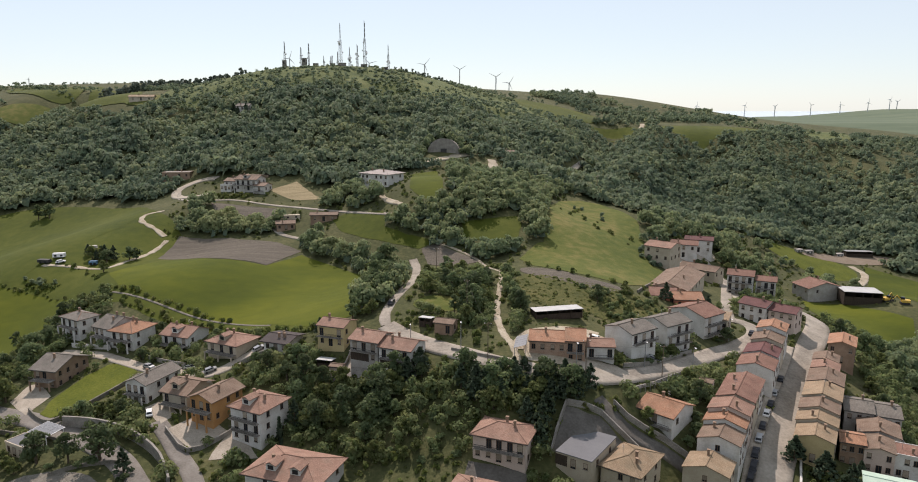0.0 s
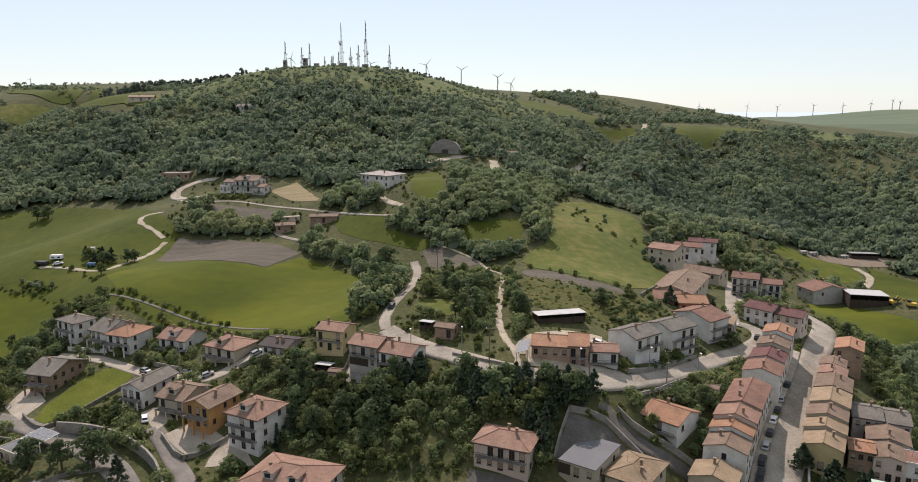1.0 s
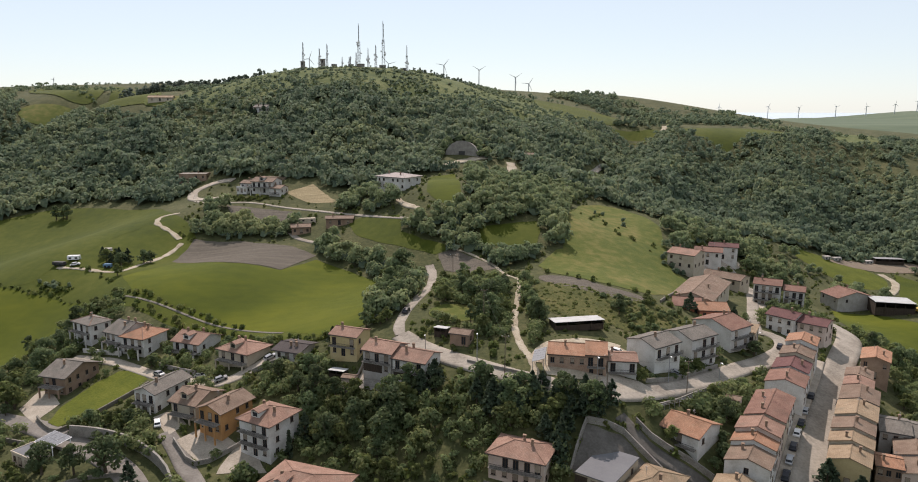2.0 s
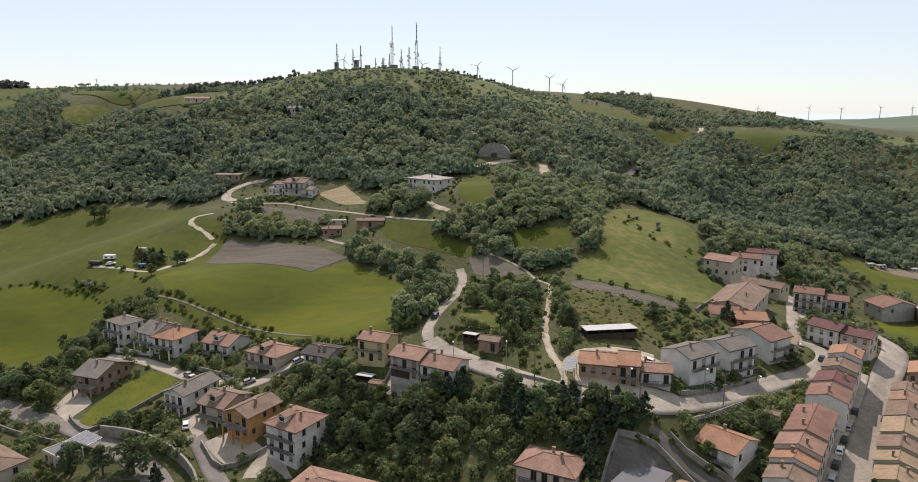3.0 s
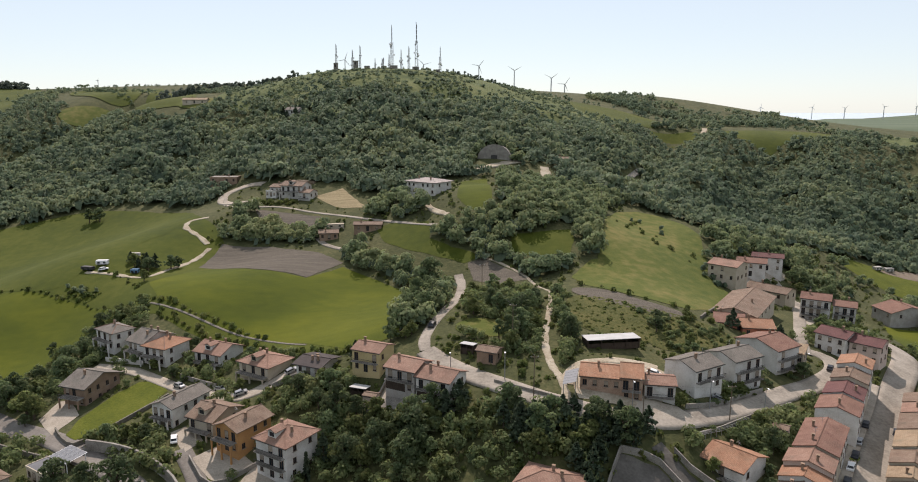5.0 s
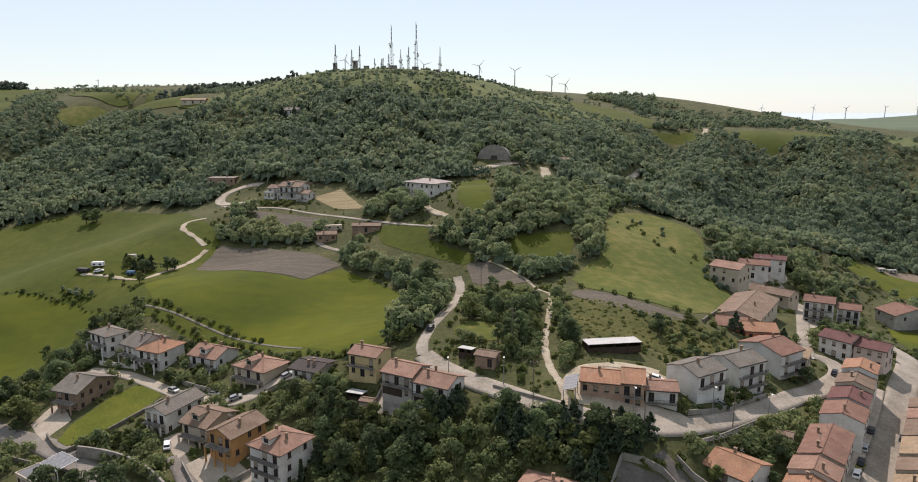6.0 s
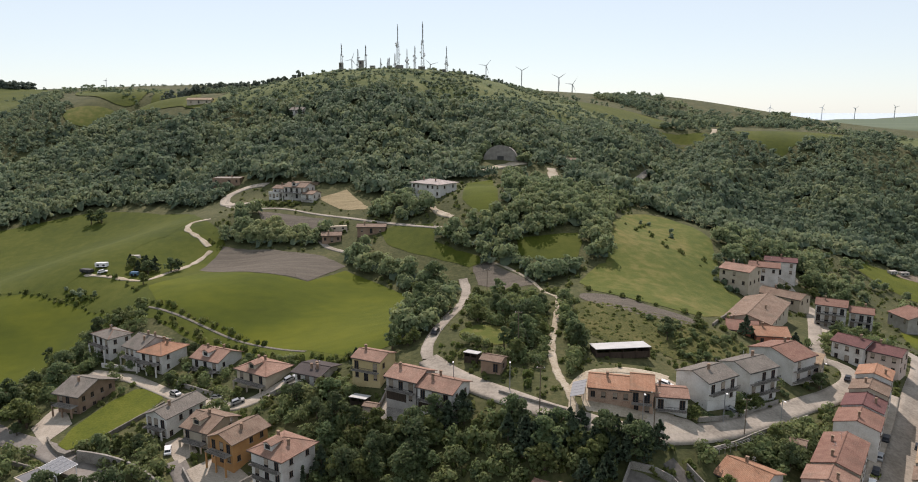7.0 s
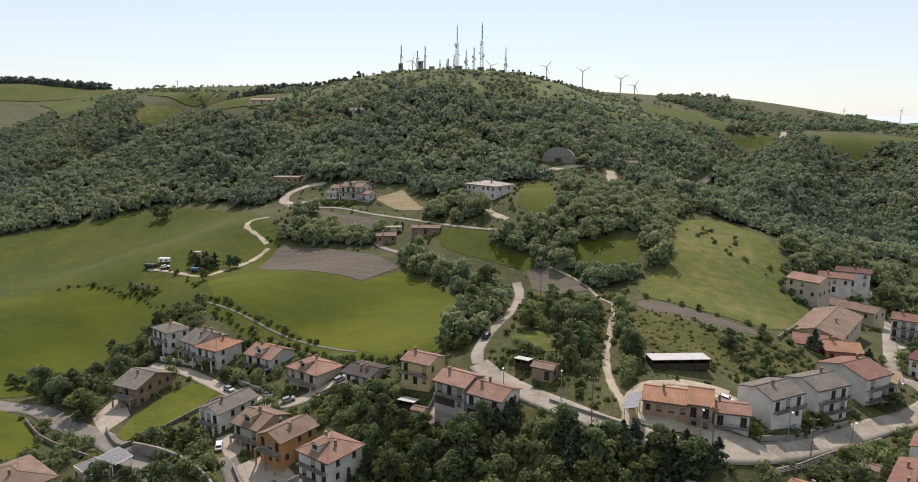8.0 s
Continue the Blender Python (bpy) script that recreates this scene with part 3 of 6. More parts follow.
patch("courtyard", [(2, 140), (15, 136), (13, 131), (0, 134)], "dark_asphalt", "grey yard before the pink house", "yard", 0.1, soft=0)
patch("courtyard", [(20.5, 141), (25, 151), (32.5, 150), (38, 144.5), (34, 138)], "dark_asphalt", "grey walled yard behind the flat-roofed building", "yard", 0.1, soft=0)
patch("courtyard", [(16, 170), (18, 180), (33, 188), (41, 186), (43, 178), (34, 164), (18, 164)], "dirt", "chalky ground round the long building", "yard", 0.09, soft=1)
patch("courtyard", [(30, 167), (40, 168), (44, 165), (30, 160)], "paving", "pale forecourt along the road", "yard", 0.1, soft=0)

patch("courtyard", [(100, 252), (109, 254), (112, 262), (120, 297), (114, 296), (106, 268)], "paving", "pale paved square before the apartment houses", "yard", 0.1, soft=1)
patch("courtyard", [(93, 296), (101, 311), (118, 325), (122, 319), (110, 306), (100, 292)], "paving", "pale yard before the upper houses", "yard", 0.1, soft=1)

# ---- roads ----
road("road", [(-21, 192), (-15, 185), (-7, 178), (1, 172), (9, 166), (15, 163), (21, 160.5), (29, 160), (39, 163), (49, 169), (60, 178.5), (72, 189), (83, 198), (93, 209), (96, 217), (94, 221), (90, 222)], 5.6, "asphalt", "pale worn village road curving along the hillside")
road("road", [(-21, 192), (-22, 198), (-21, 207), (-19, 217), (-16, 235), (-16, 255), (-18, 266)], 3.3, "asphalt", "pale road climbing between the trees", 0.14, 0.3)
road("track", [(15, 163), (14, 173), (12, 181), (11, 193), (12, 206), (14, 223), (15, 237)], 1.8, "dirt", "white dirt track running up the slope", 0.17, 0.5)
road("track", [(15, 171), (18, 180), (24, 185), (33, 187.5), (39, 186)], 3.4, "dirt", "dirt loop behind the long building", 0.13, 0.8)
road("street", [(62, 126), (70, 142), (77, 154), (87, 171), (100, 191.5), (112, 211), (123, 228), (127, 238), (124, 245)], 8.0, "asphalt", "wide pale village street between terraced houses", category="street")
road("pavement", [(58, 128.5), (65.7, 144.6), (72.7, 156.6), (82.7, 173.5), (95.7, 194), (104, 208)], 2.6, "paving", "narrow concrete pavement along the terraced houses", 0.2, category="pavement")
road("lane", [(-126, 209), (-116, 206), (-111, 205), (-101, 200), (-89, 193), (-78, 188)], 4.0, "paving", "pale concrete lane among villas")
road("lane", [(-78, 188), (-72, 185), (-66, 187), (-62, 191), (-57, 195)], 4.6, "paving", "pale concrete lane with parked cars")
road("road", [(-215, 205), (-166, 194.5), (-150, 190), (-131, 178.5), (-112, 169.5), (-99, 160.5), (-88, 154), (-78, 147), (-70, 138)], 6.0, "grey_road", "grey road below the villas")
road("lane", [(-76, 163), (-71, 157), (-66, 150.5), (-60, 143), (-54, 132)], 4.4, "grey_road", "grey lane beside the paved yards")
road("farm_track", [(-171, 278), (-159, 276), (-143, 272.5), (-138, 283), (-134, 296), (-132, 308)], 2.0, "dirt", "pale dirt farm track", 0.2, 0.8)
road("farm_track", [(-134, 311), (-140, 316), (-150, 324), (-151.5, 333), (-144, 336)], 2.3, "dirt", "pale dirt farm track bending uphill", 0.2, 0.8)
road("drive", [(-135, 388), (-139, 389), (-145.5, 388.5), (-151, 385.4), (-154.5, 380), (-152, 371), (-146, 364), (-138, 361), (-129, 364)], 5.2, "paving", "pale hairpin drive below the white villa", 0.2)
road("lane", [(-152, 376), (-147, 362), (-138, 352), (-130, 348), (-114, 348), (-100, 344), (-75, 334), (-43, 311), (-30, 302)], 1.8, "asphalt", "pale lane along the foot of the woods", 0.2)
road("drive", [(-27.5, 186), (-28.5, 179), (-30, 172)], 2.6, "paving", "pale drive between the yellow and grey houses")
road("lane", [(-128, 329), (-117.6, 327), (-108.7, 325), (-99, 321), (-88, 318), (-85, 314), (-78, 304), (-67, 297), (-50, 290)], 2.5, "asphalt", "pale lane beside the small house", 0.2)
road("track", [(-44, 336), (-40, 331), (-33, 316), (-26, 308)], 2.6, "dirt", "pale track to the white building", 0.2, 0.6)
road("track", [(-10, 276), (-2, 269.5), (6, 258.5), (10.5, 243), (14, 236)], 1.0, "dirt", "pale earth edge of the small plot", 0.17, 0.4)
road("lane", [(58, 420), (65, 432), (71, 442), (77, 453), (84, 470)], 3.4, "asphalt", "pale lane in the woods", 0.3)
road("track", [(-18, 393), (-7, 401), (5, 408)], 5, "dirt", "bare dirt bank below the mound", 0.3, 1)
road("track", [(20, 384), (19, 404)], 5, "dirt", "bare dirt clearing in the woods", 0.3, 1)
road("lane", [(89, 219), (93, 232), (99, 248), (108, 272), (114, 292), (112, 312)], 4.2, "asphalt", "pale lane climbing to the upper houses", 0.2)
road("lane", [(152, 590), (157, 602), (160, 615)], 4, "dirt", "far pale lane on the saddle", 0.4)
road("footpath", [(-127, 246), (-109, 237), (-91, 228), (-74, 220), (-60, 212)], 0.9, "stone", "narrow concrete ditch along the field", 0.2)

# ---- garden and retaining walls ----
bank("garden_wall", [(-100, 163.4), (-91.6, 160.8), (-82.6, 157.2), (-75, 152.6), (-68.4, 146.6), (-63, 138)], 2.8, 0.5, "concrete", "curving stone retaining wall above the road")
bank("garden_wall", [(-115.6, 174.5), (-110, 169), (-104.8, 165.6), (-101.8, 168.2), (-98.2, 176.1), (-92.5, 189.7)], 1.1, 0.4, "stone", "low stone wall below the lawn")
bank("garden_wall", [(-91.6, 141.7), (-86, 144.6), (-77.5, 146.1)], 0.9, 0.35, "stone", "low stone wall below the road")
bank("garden_wall", [(-99, 203.5), (-90, 198.5), (-80, 192.5)], 1.3, 0.3, "concrete", "low wall before the villa gardens")
bank("garden_wall", [(-124, 212), (-117, 209.8), (-110, 208.6)], 1.4, 0.3, "white", "pale wall along the villa lane")
bank("garden_wall", [(-62, 187), (-56, 190), (-50, 185)], 1.4, 0.3, "concrete", "garden wall beside the villa lane")
bank("garden_wall", [(-29.5, 183), (-30.5, 177), (-33, 172)], 1.2, 0.3, "concrete", "wall beside the narrow drive")
bank("garden_wall", [(-72.5, 159.5), (-64, 151.3), (-56, 158.5)], 1.2, 0.3, "concrete", "low concrete wall round the paved yard")
bank("garden_wall", [(20, 140), (21.9, 145), (25, 151.6)], 1.3, 0.35, "concrete", "tall concrete wall beside the yard")
bank("garden_wall", [(25, 151.6), (29.5, 151.4), (33, 150.4), (36, 147.8), (40.4, 144.4)], 1.5, 0.35, "concrete", "tall concrete wall behind the yard")
road("lane", [(33, 154.5), (35.6, 151.6), (38, 149), (41.8, 147.2), (46.3, 145.8), (50.7, 143.6), (56, 139.5)], 3.2, "dark_asphalt", "narrow pale lane stepping down to the street")
bank("garden_wall", [(36.5, 153.6), (39.4, 150.9), (43, 149.3), (47.2, 148), (52, 145.6)], 1.5, 0.3, "concrete", "garden wall along the sloping lane")
bank("kerb_wall", [(42, 159.4), (49, 164.2), (59, 173.4), (72, 184.4)], 0.8, 0.3, "concrete", "low parapet along the road bend")
bank("garden_wall", [(42, 168.2), (50, 173), (58, 180.5), (66, 187.5)], 1.1, 0.3, "concrete", "low garden wall before the apartment houses")
bank("kerb_wall", [(-2, 174.6), (6, 169.4), (13, 165.2)], 0.7, 0.3, "concrete", "low parapet along the road")
bank("garden_wall", [(59.8, 225), (68.5, 241.9), (81.4, 267.5)], 0.9, 0.5, "stone", "low stone wall along the meadow's edge")
bank("garden_wall", [(-147, 182.5), (-134.5, 173.2), (-122.4, 167), (-107.5, 160.4), (-101.5, 158.5)], 1.1, 0.4, "stone", "low stone parapet along the lower road")
bank("kerb_wall", [(76, 141), (82, 153.5), (92, 170), (105, 190.5), (118, 210)], 0.5, 0.5, "white", "pale raised kerb along the street", category="kerb")

WAYS.append((curve([(-104, 159.5), (-93, 157.4), (-84, 153.8), (-77, 149.2), (-71, 143.4), (-66, 136)], 2.0), 2.6))

# ---- houses ----
WINDOW = Build().box(-0.5, -0.06, -0.08, 0.5, 0.06, 0).box(-0.5, -0.06, 1.25, 0.5, 0.06, 1.33).box(-0.5, -0.06, 0, -0.42, 0.06, 1.25).box(0.42, -0.06, 0, 0.5, 0.06, 1.25).box(-0.05, -0.05, 0, 0.05, 0.05, 1.25).mesh("window_frame", "frame")
PANE = Build().box(-0.42, -0.03, 0, 0.42, 0.02, 1.25).mesh("pane", "glass")
SILL = Build().box(-0.72, -0.16, -0.16, 0.72, 0.1, -0.08).mesh("sill", "concrete")
TALL = Build().box(-0.62, -0.06, 2.12, 0.62, 0.06, 2.22).box(-0.62, -0.06, 0, -0.54, 0.06, 2.12).box(0.54, -0.06, 0, 0.62, 0.06, 2.12).box(-0.035, -0.05, 0, 0.035, 0.05, 2.12).mesh("door_frame", "frame")
TALL_PANE = Build().box(-0.54, -0.03, 0, 0.54, 0.02, 2.12).mesh("pane", "glass")
SHUTTER = Build().box(-0.42, -0.055, 0.3, 0.42, -0.035, 1.25).mesh("shutter", "blind")
TALL_SHUTTER = Build().box(-0.54, -0.055, 0.5, 0.54, -0.035, 2.12).mesh("shutter", "blind")
GARAGE = Build().box(-1.4, -0.05, 0, 1.4, 0.04, 2.3).box(-1.5, -0.08, 2.3, 1.5, 0.04, 2.42).mesh("garage_door", "plank")
CHIMNEY = Build().box(-0.24, -0.24, -1.0, 0.24, 0.24, 0.9).box(-0.33, -0.33, 0.9, 0.33, 0.33, 1.0).box(-0.22, -0.22, 1.0, -0.14, 0.22, 1.22).box(0.14, -0.22, 1.0, 0.22, 0.22, 1.22).box(-0.36, -0.32, 1.22, 0.36, 0.32, 1.3).mesh("chimney", "brown")
DISH = Build().tube((0, 0, 0), (0, 0, 2.2), 0.03, n=5).box(-0.5, -0.02, 1.5, 0.5, 0.02, 1.54).box(-0.4, -0.02, 1.8, 0.4, 0.02, 1.84).box(-0.3, -0.02, 2.1, 0.3, 0.02, 2.14).mesh("aerial", "metal")


def slab(name, quads, thick, material, parent, uvs=True):
    """Roof planes, each a solid slab, with tile courses running down the slope."""
    v, f, st = [], [], []
    for q in quads:
        q = [Vector(p) for p in q]
        n = (q[1] - q[0]).cross(q[-1] - q[0]).normalized()
        k, o = len(q), len(v)
        v += q + [p - Vector((0, 0, thick)) for p in q]
        f += [tuple(o + i for i in range(k)), tuple(o + k + i for i in reversed(range(k)))] + [(o + k + i, o + k + (i + 1) % k, o + (i + 1) % k, o + i) for i in range(k)]
        u = (q[1] - q[0]).normalized()
        w = n.cross(u)
        st += [((p - q[0]).dot(u), (p - q[0]).dot(w)) for p in q] * 2
    me = mesh(name, v, f, material)
    layer = me.uv_layers.new(name="UVMap")
    for loop in me.loops:
        layer.data[loop.index].uv = st[loop.vertex_index]
    return part(name, me, parent)


HOMES = []  # footprints, kept clear of trees


def house(label, x, y, w, d, turn, eave, wall="white", roof="r_pink", shape="gable", rise=0.3, over=0.5, front=3, side=2, storeys=2, balcony=0, garage=0, chimneys=1,
          name="house", base=None, group="", bare=(), dormer=0, lift=0.0, windows=True, porch=0):
    """A house: x, y its middle; w along the front, d deep; turn in degrees; eave its height. shape: gable (ridge along the front), end (gable on the front), hip, shed or flat."""
    c, s = math.cos(radians(turn)), math.sin(radians(turn))
    corners = [(x + c * a - s * b, y + s * a + c * b) for a, b in ((-w / 2, -d / 2), (w / 2, -d / 2), (w / 2, d / 2), (-w / 2, d / 2))]
    HOMES.append((x, y, w / 2 + 0.8, d / 2 + 0.8, c, s))
    grounds = [up(*p) for p in corners]
    floor = min(grounds) - 0.6 if base is None else base
    low = (grounds[0] + grounds[1]) / 2
    ob = thing(name, pose(x, y, floor, 0, 0, turn), label, "house" if name == "house" else name.replace("_", " "), group)
    h = eave - floor
    a, b = w / 2, d / 2
    rng = random.Random(int(x * 10) + int(y * 7))
    # walls, with their gables, and the roof planes
    r = rise * (b if shape in ("gable", "shed") else a if shape == "end" else min(a, b)) * (2 if shape == "shed" else 1)
    B = Build()
    ring = [(-a, -b), (a, -b), (a, b), (-a, b)]
    lo, hi = [(p, q, 0) for p, q in ring], [(p, q, h) for p, q in ring]
    if shape == "shed":
        hi = [(-a, -b, h), (a, -b, h), (a, b, h + r), (-a, b, h + r)]
    B.poly(lo + hi, [(0, 1, 5, 4), (1, 2, 6, 5), (2, 3, 7, 6), (3, 0, 4, 7), (4, 5, 6, 7)])
    e = over
    if shape == "gable":
        B.poly([(-a, -b, h), (-a, b, h), (-a, 0, h + r)], [(1, 0, 2)]).poly([(a, -b, h), (a, b, h), (a, 0, h + r)], [(0, 1, 2)])
        dz = rise * e
        planes = [[(-a - e, -b - e, h - dz), (a + e, -b - e, h - dz), (a + e, 0, h + r), (-a - e, 0, h + r)], [(a + e, b + e, h - dz), (-a - e, b + e, h - dz), (-a - e, 0, h + r), (a + e, 0, h + r)]]
        top = lambda p, q: h + r - rise * abs(q)
    elif shape == "end":
        B.poly([(-a, -b, h), (a, -b, h), (0, -b, h + r)], [(0, 1, 2)]).poly([(-a, b, h), (a, b, h), (0, b, h + r)], [(1, 0, 2)])
        dz = rise * e
        planes = [[(-a - e, b + e, h - dz), (-a - e, -b - e, h - dz), (0, -b - e, h + r), (0, b + e, h + r)], [(a + e, -b - e, h - dz), (a + e, b + e, h - dz), (0, b + e, h + r), (0, -b - e, h + r)]]
        top = lambda p, q: h + r - rise * abs(p)
    elif shape == "hip":
        m, dz = min(a, b) + e, rise * e
        ra, rb = max(a + e - m, 0.01), max(b + e - m, 0.01)
        A, C = a + e, b + e
        t = h - dz + rise * m
        if a >= b:
            L, Q = (-ra, 0, t), (ra, 0, t)
            planes = [[(-A, -C, h - dz), (A, -C, h - dz), Q, L], [(A, C, h - dz), (-A, C, h - dz), L, Q], [(A, -C, h - dz), (A, C, h - dz), Q], [(-A, C, h - dz), (-A, -C, h - dz), L]]
        else:
            L, Q = (0, -rb, t), (0, rb, t)
            planes = [[(-A, -C, h - dz), (A, -C, h - dz), L], [(A, -C, h - dz), (A, C, h - dz), Q, L], [(A, C, h - dz), (-A, C, h - dz), Q], [(-A, C, h - dz), (-A, -C, h - dz), L, Q]]
        top = lambda p, q: h - dz + rise * min(A - abs(p), C - abs(q))
    elif shape == "shed":
        planes = [[(-a - e, -b - e, h - rise * e), (a + e, -b - e, h - rise * e), (a + e, b + e, h + r + rise * e), (-a - e, b + e, h + r + rise * e)]]
        top = lambda p, q: h + rise * (q + b)
    else:
        planes = [[(-a - 0.1, -b - 0.1, h + 0.02), (a + 0.1, -b - 0.1, h + 0.02), (a + 0.1, b + 0.1, h + 0.02), (-a - 0.1, b + 0.1, h + 0.02)]]
        top = lambda p, q: h + 0.02
    part("wall", B.mesh("wall", wall), ob)
    slab("roof", [[(p, q, z + 0.2) for p, q, z in plane] for plane in planes], 0.2, roof, ob)
    if shape == "gable":
        part("ridge", Build().tube((-a - e, 0, h + r + 0.2), (a + e, 0, h + r + 0.2), 0.14).mesh("ridge", roof), ob)
    if shape == "hip":
        for p, q in ((L, Q), ((-A, -C, h - dz), L), ((A, -C, h - dz), Q if a >= b else L), ((A, C, h - dz), Q), ((-A, C, h - dz), L if a >= b else Q)):
            part("ridge", Build().tube((p[0], p[1], p[2] + 0.2), (q[0] + 0.001, q[1], q[2] + 0.2), 0.12).mesh("ridge", "r_tan" if roof in ("r_brown", "r_tan") else "r_pale" if roof == "r_pale" else "r_pink"), ob)
    if shape == "end":
        part("ridge", Build().tube((0, -b - e, h + r + 0.2), (0, b + e, h + r + 0.2), 0.14).mesh("ridge", roof), ob)
    if shape == "flat":
        part("parapet", Build().box(-a - 0.1, -b - 0.12, h, a + 0.1, -b + 0.1, h + 0.35).box(-a - 0.1, b - 0.1, h, a + 0.1, b + 0.12, h + 0.35).box(-a - 0.12, -b, h, -a + 0.08, b, h + 0.35).box(a - 0.08, -b, h, a + 0.12, b, h + 0.35).mesh("parapet", wall), ob)
    if shape in ("gable", "hip"):
        part("gutter", Build().tube((-a - e, -b - e - 0.06, h - rise * e), (a + e, -b - e - 0.06, h - rise * e), 0.08, n=5).mesh("gutter", "dark"), ob)
    # openings
    if windows:
        for f in range(storeys):
            z = h - 2.85 * (f + 1) + 0.55
            if z < low - floor - 0.4 and f:
                continue
            ground_floor = f == storeys - 1
            for i in range(front):
                p = -a + w * (i + 0.5) / front + rng.uniform(-0.15, 0.15)
                if ground_floor and i < garage:
                    part("garage_door", GARAGE, ob, pose(p, -b, z - 0.5))
                    continue
                if rng.random() < 0.16:
                    continue
                tall = (f < balcony) or (ground_floor and i == front // 2)
                m = pose(p, -b, z - 0.5 if tall else z + 0.25)
                win = part("french_window" if tall else "window", TALL if tall else WINDOW, ob, m)
                part("pane", TALL_PANE if tall else PANE, win)
                if rng.random() < 0.45:
                    part("shutter", TALL_SHUTTER if tall else SHUTTER, win)
                if not tall:
                    part("sill", SILL, win)
            for i in range(side):
                q = -b + d * (i + 0.5) / side + rng.uniform(-0.3, 0.3)
                for sx, on in ((a, "right"), (-a, "left")):
                    if on in bare or rng.random() < 0.2:
                        continue
                    win = part("window", WINDOW, ob, pose(sx, q, z + 0.25, 0, 0, 90 if sx > 0 else -90))
                    part("pane", PANE, win)
                    part("sill", SILL, win)
            if f < balcony:
                zb = z - 0.55
                deep = porch if porch and f == 0 else 1.25
                part("balcony", Build().box(-a + 0.3, -b - deep, zb - 0.18, a - 0.3, -b, zb).mesh("balcony", "concrete"), ob)
                if porch and f == 0:
                    for p in np.linspace(-a + 0.5, a - 0.5, 3):
                        part("pillar", Build().box(p - 0.17, -b - deep + 0.06, low - floor - 1.5, p + 0.17, -b - deep + 0.4, zb - 0.18).mesh("pillar", wall), ob)
                R = Build().box(-a + 0.3, -b - deep, zb + 0.95, a - 0.3, -b - deep + 0.06, zb + 1.02)
                R.box(-a + 0.3, -b - deep + 0.02, zb + 0.1, a - 0.3, -b - deep + 0.04, zb + 0.14)
                n = int((w - 0.6) / 0.28)
                for i in range(n + 1):
                    p = -a + 0.32 + (w - 0.64) * i / n
                    R.box(p - 0.02, -b - deep + 0.01, zb, p + 0.02, -b - deep + 0.05, zb + 0.96)
                part("railing", R.mesh("railing", "dark"), ob)
    for i in range(chimneys):
        p, q = rng.uniform(-0.6, 0.6) * a, rng.uniform(-0.5, 0.45) * b
        part("chimney", CHIMNEY, ob, pose(p, q, top(p, q) + 0.25))
    if rng.random() < 0.4:
        p, q = rng.uniform(-0.5, 0.5) * a, rng.uniform(-0.4, 0.4) * b
        part("aerial", DISH, ob, pose(p, q, top(p, q) + 0.1, 0, 0, rng.uniform(0, 180)))
    for i in range(dormer):
        p = a * (-0.35 + 0.7 * i / max(1, dormer - 1)) if dormer > 1 else -0.1 * a
        q = -b * 0.62
        zt = top(p, q)
        D = Build().box(p - 1.2, q - 0.9, zt - 0.6, p + 1.2, q + 2.0, zt + 1.3)
        dm = part("dormer", D.mesh("dormer", wall), ob)
        part("pane", Build().box(p - 0.7, q - 0.95, zt + 0.1, p + 0.7, q - 0.9, zt + 1.1).mesh("pane", "glass"), dm)
        slab("dormer_roof", [[(p - 1.5, q + 2.4, zt + 1.3), (p - 1.5, q - 1.3, zt + 1.3), (p, q - 1.3, zt + 2.0), (p, q + 2.4, zt + 2.0)], [(p + 1.5, q - 1.3, zt + 1.3), (p + 1.5, q + 2.4, zt + 1.3), (p, q + 2.4, zt + 2.0), (p, q - 1.3, zt + 2.0)]], 0.14, roof, dm)
    return ob


house("small white villa with a grey hipped roof", -125.6, 221.0, 9.6, 7.2, -30, 12, "white", "r_grey", "hip", 0.35, balcony=1, porch=1.8)
house("white villa with half grey, half rust-red tiled roof", -111.8, 217.5, 7.2, 11, -26, 10.7, "white", "r_grey", "gable", 0.42, 0.7, balcony=1, chimneys=3, porch=2.2)
house("white villa wing with rust-red tiles and a long balcony", -104.6, 213.2, 8.6, 10, -18, 10.7, "white", "r_orange", "hip", 0.42, 0.7, balcony=1, chimneys=2, porch=2.2)
house("white villa with a salmon tiled gable roof and dormer", -87.6, 212.6, 10.2, 9.8, -20, 9.4, "white", "r_pink", "gable", 0.4, 0.6, dormer=1, chimneys=2, balcony=1, porch=2.4)
house("low villa with a broad salmon tiled roof", -67.4, 197.6, 11.2, 9.2, -26, 12.1, "cream", "r_pink", "hip", 0.33, 0.7, chimneys=3, dormer=1, storeys=1, balcony=1, porch=2.0)
house("low building with a dark slate roof and skylights", -50.9, 192.2, 7.6, 8.4, -19, 14.3, "white", "r_dark", "gable", 0.2, 0.9, storeys=1, chimneys=3)
house("yellow two-storey house with a salmon roof", -34.4, 187.9, 8.2, 7.6, -20, 20.1, "yellow", "r_pink", "gable", 0.3, 0.35, balcony=1)
house("grey-fronted double house, western half, salmon roof", -23.4, 178.4, 8.4, 8.6, -24, 19.4, "grey_wall", "r_pink", "gable", 0.34, 0.5, balcony=1, garage=2, bare=("right",))
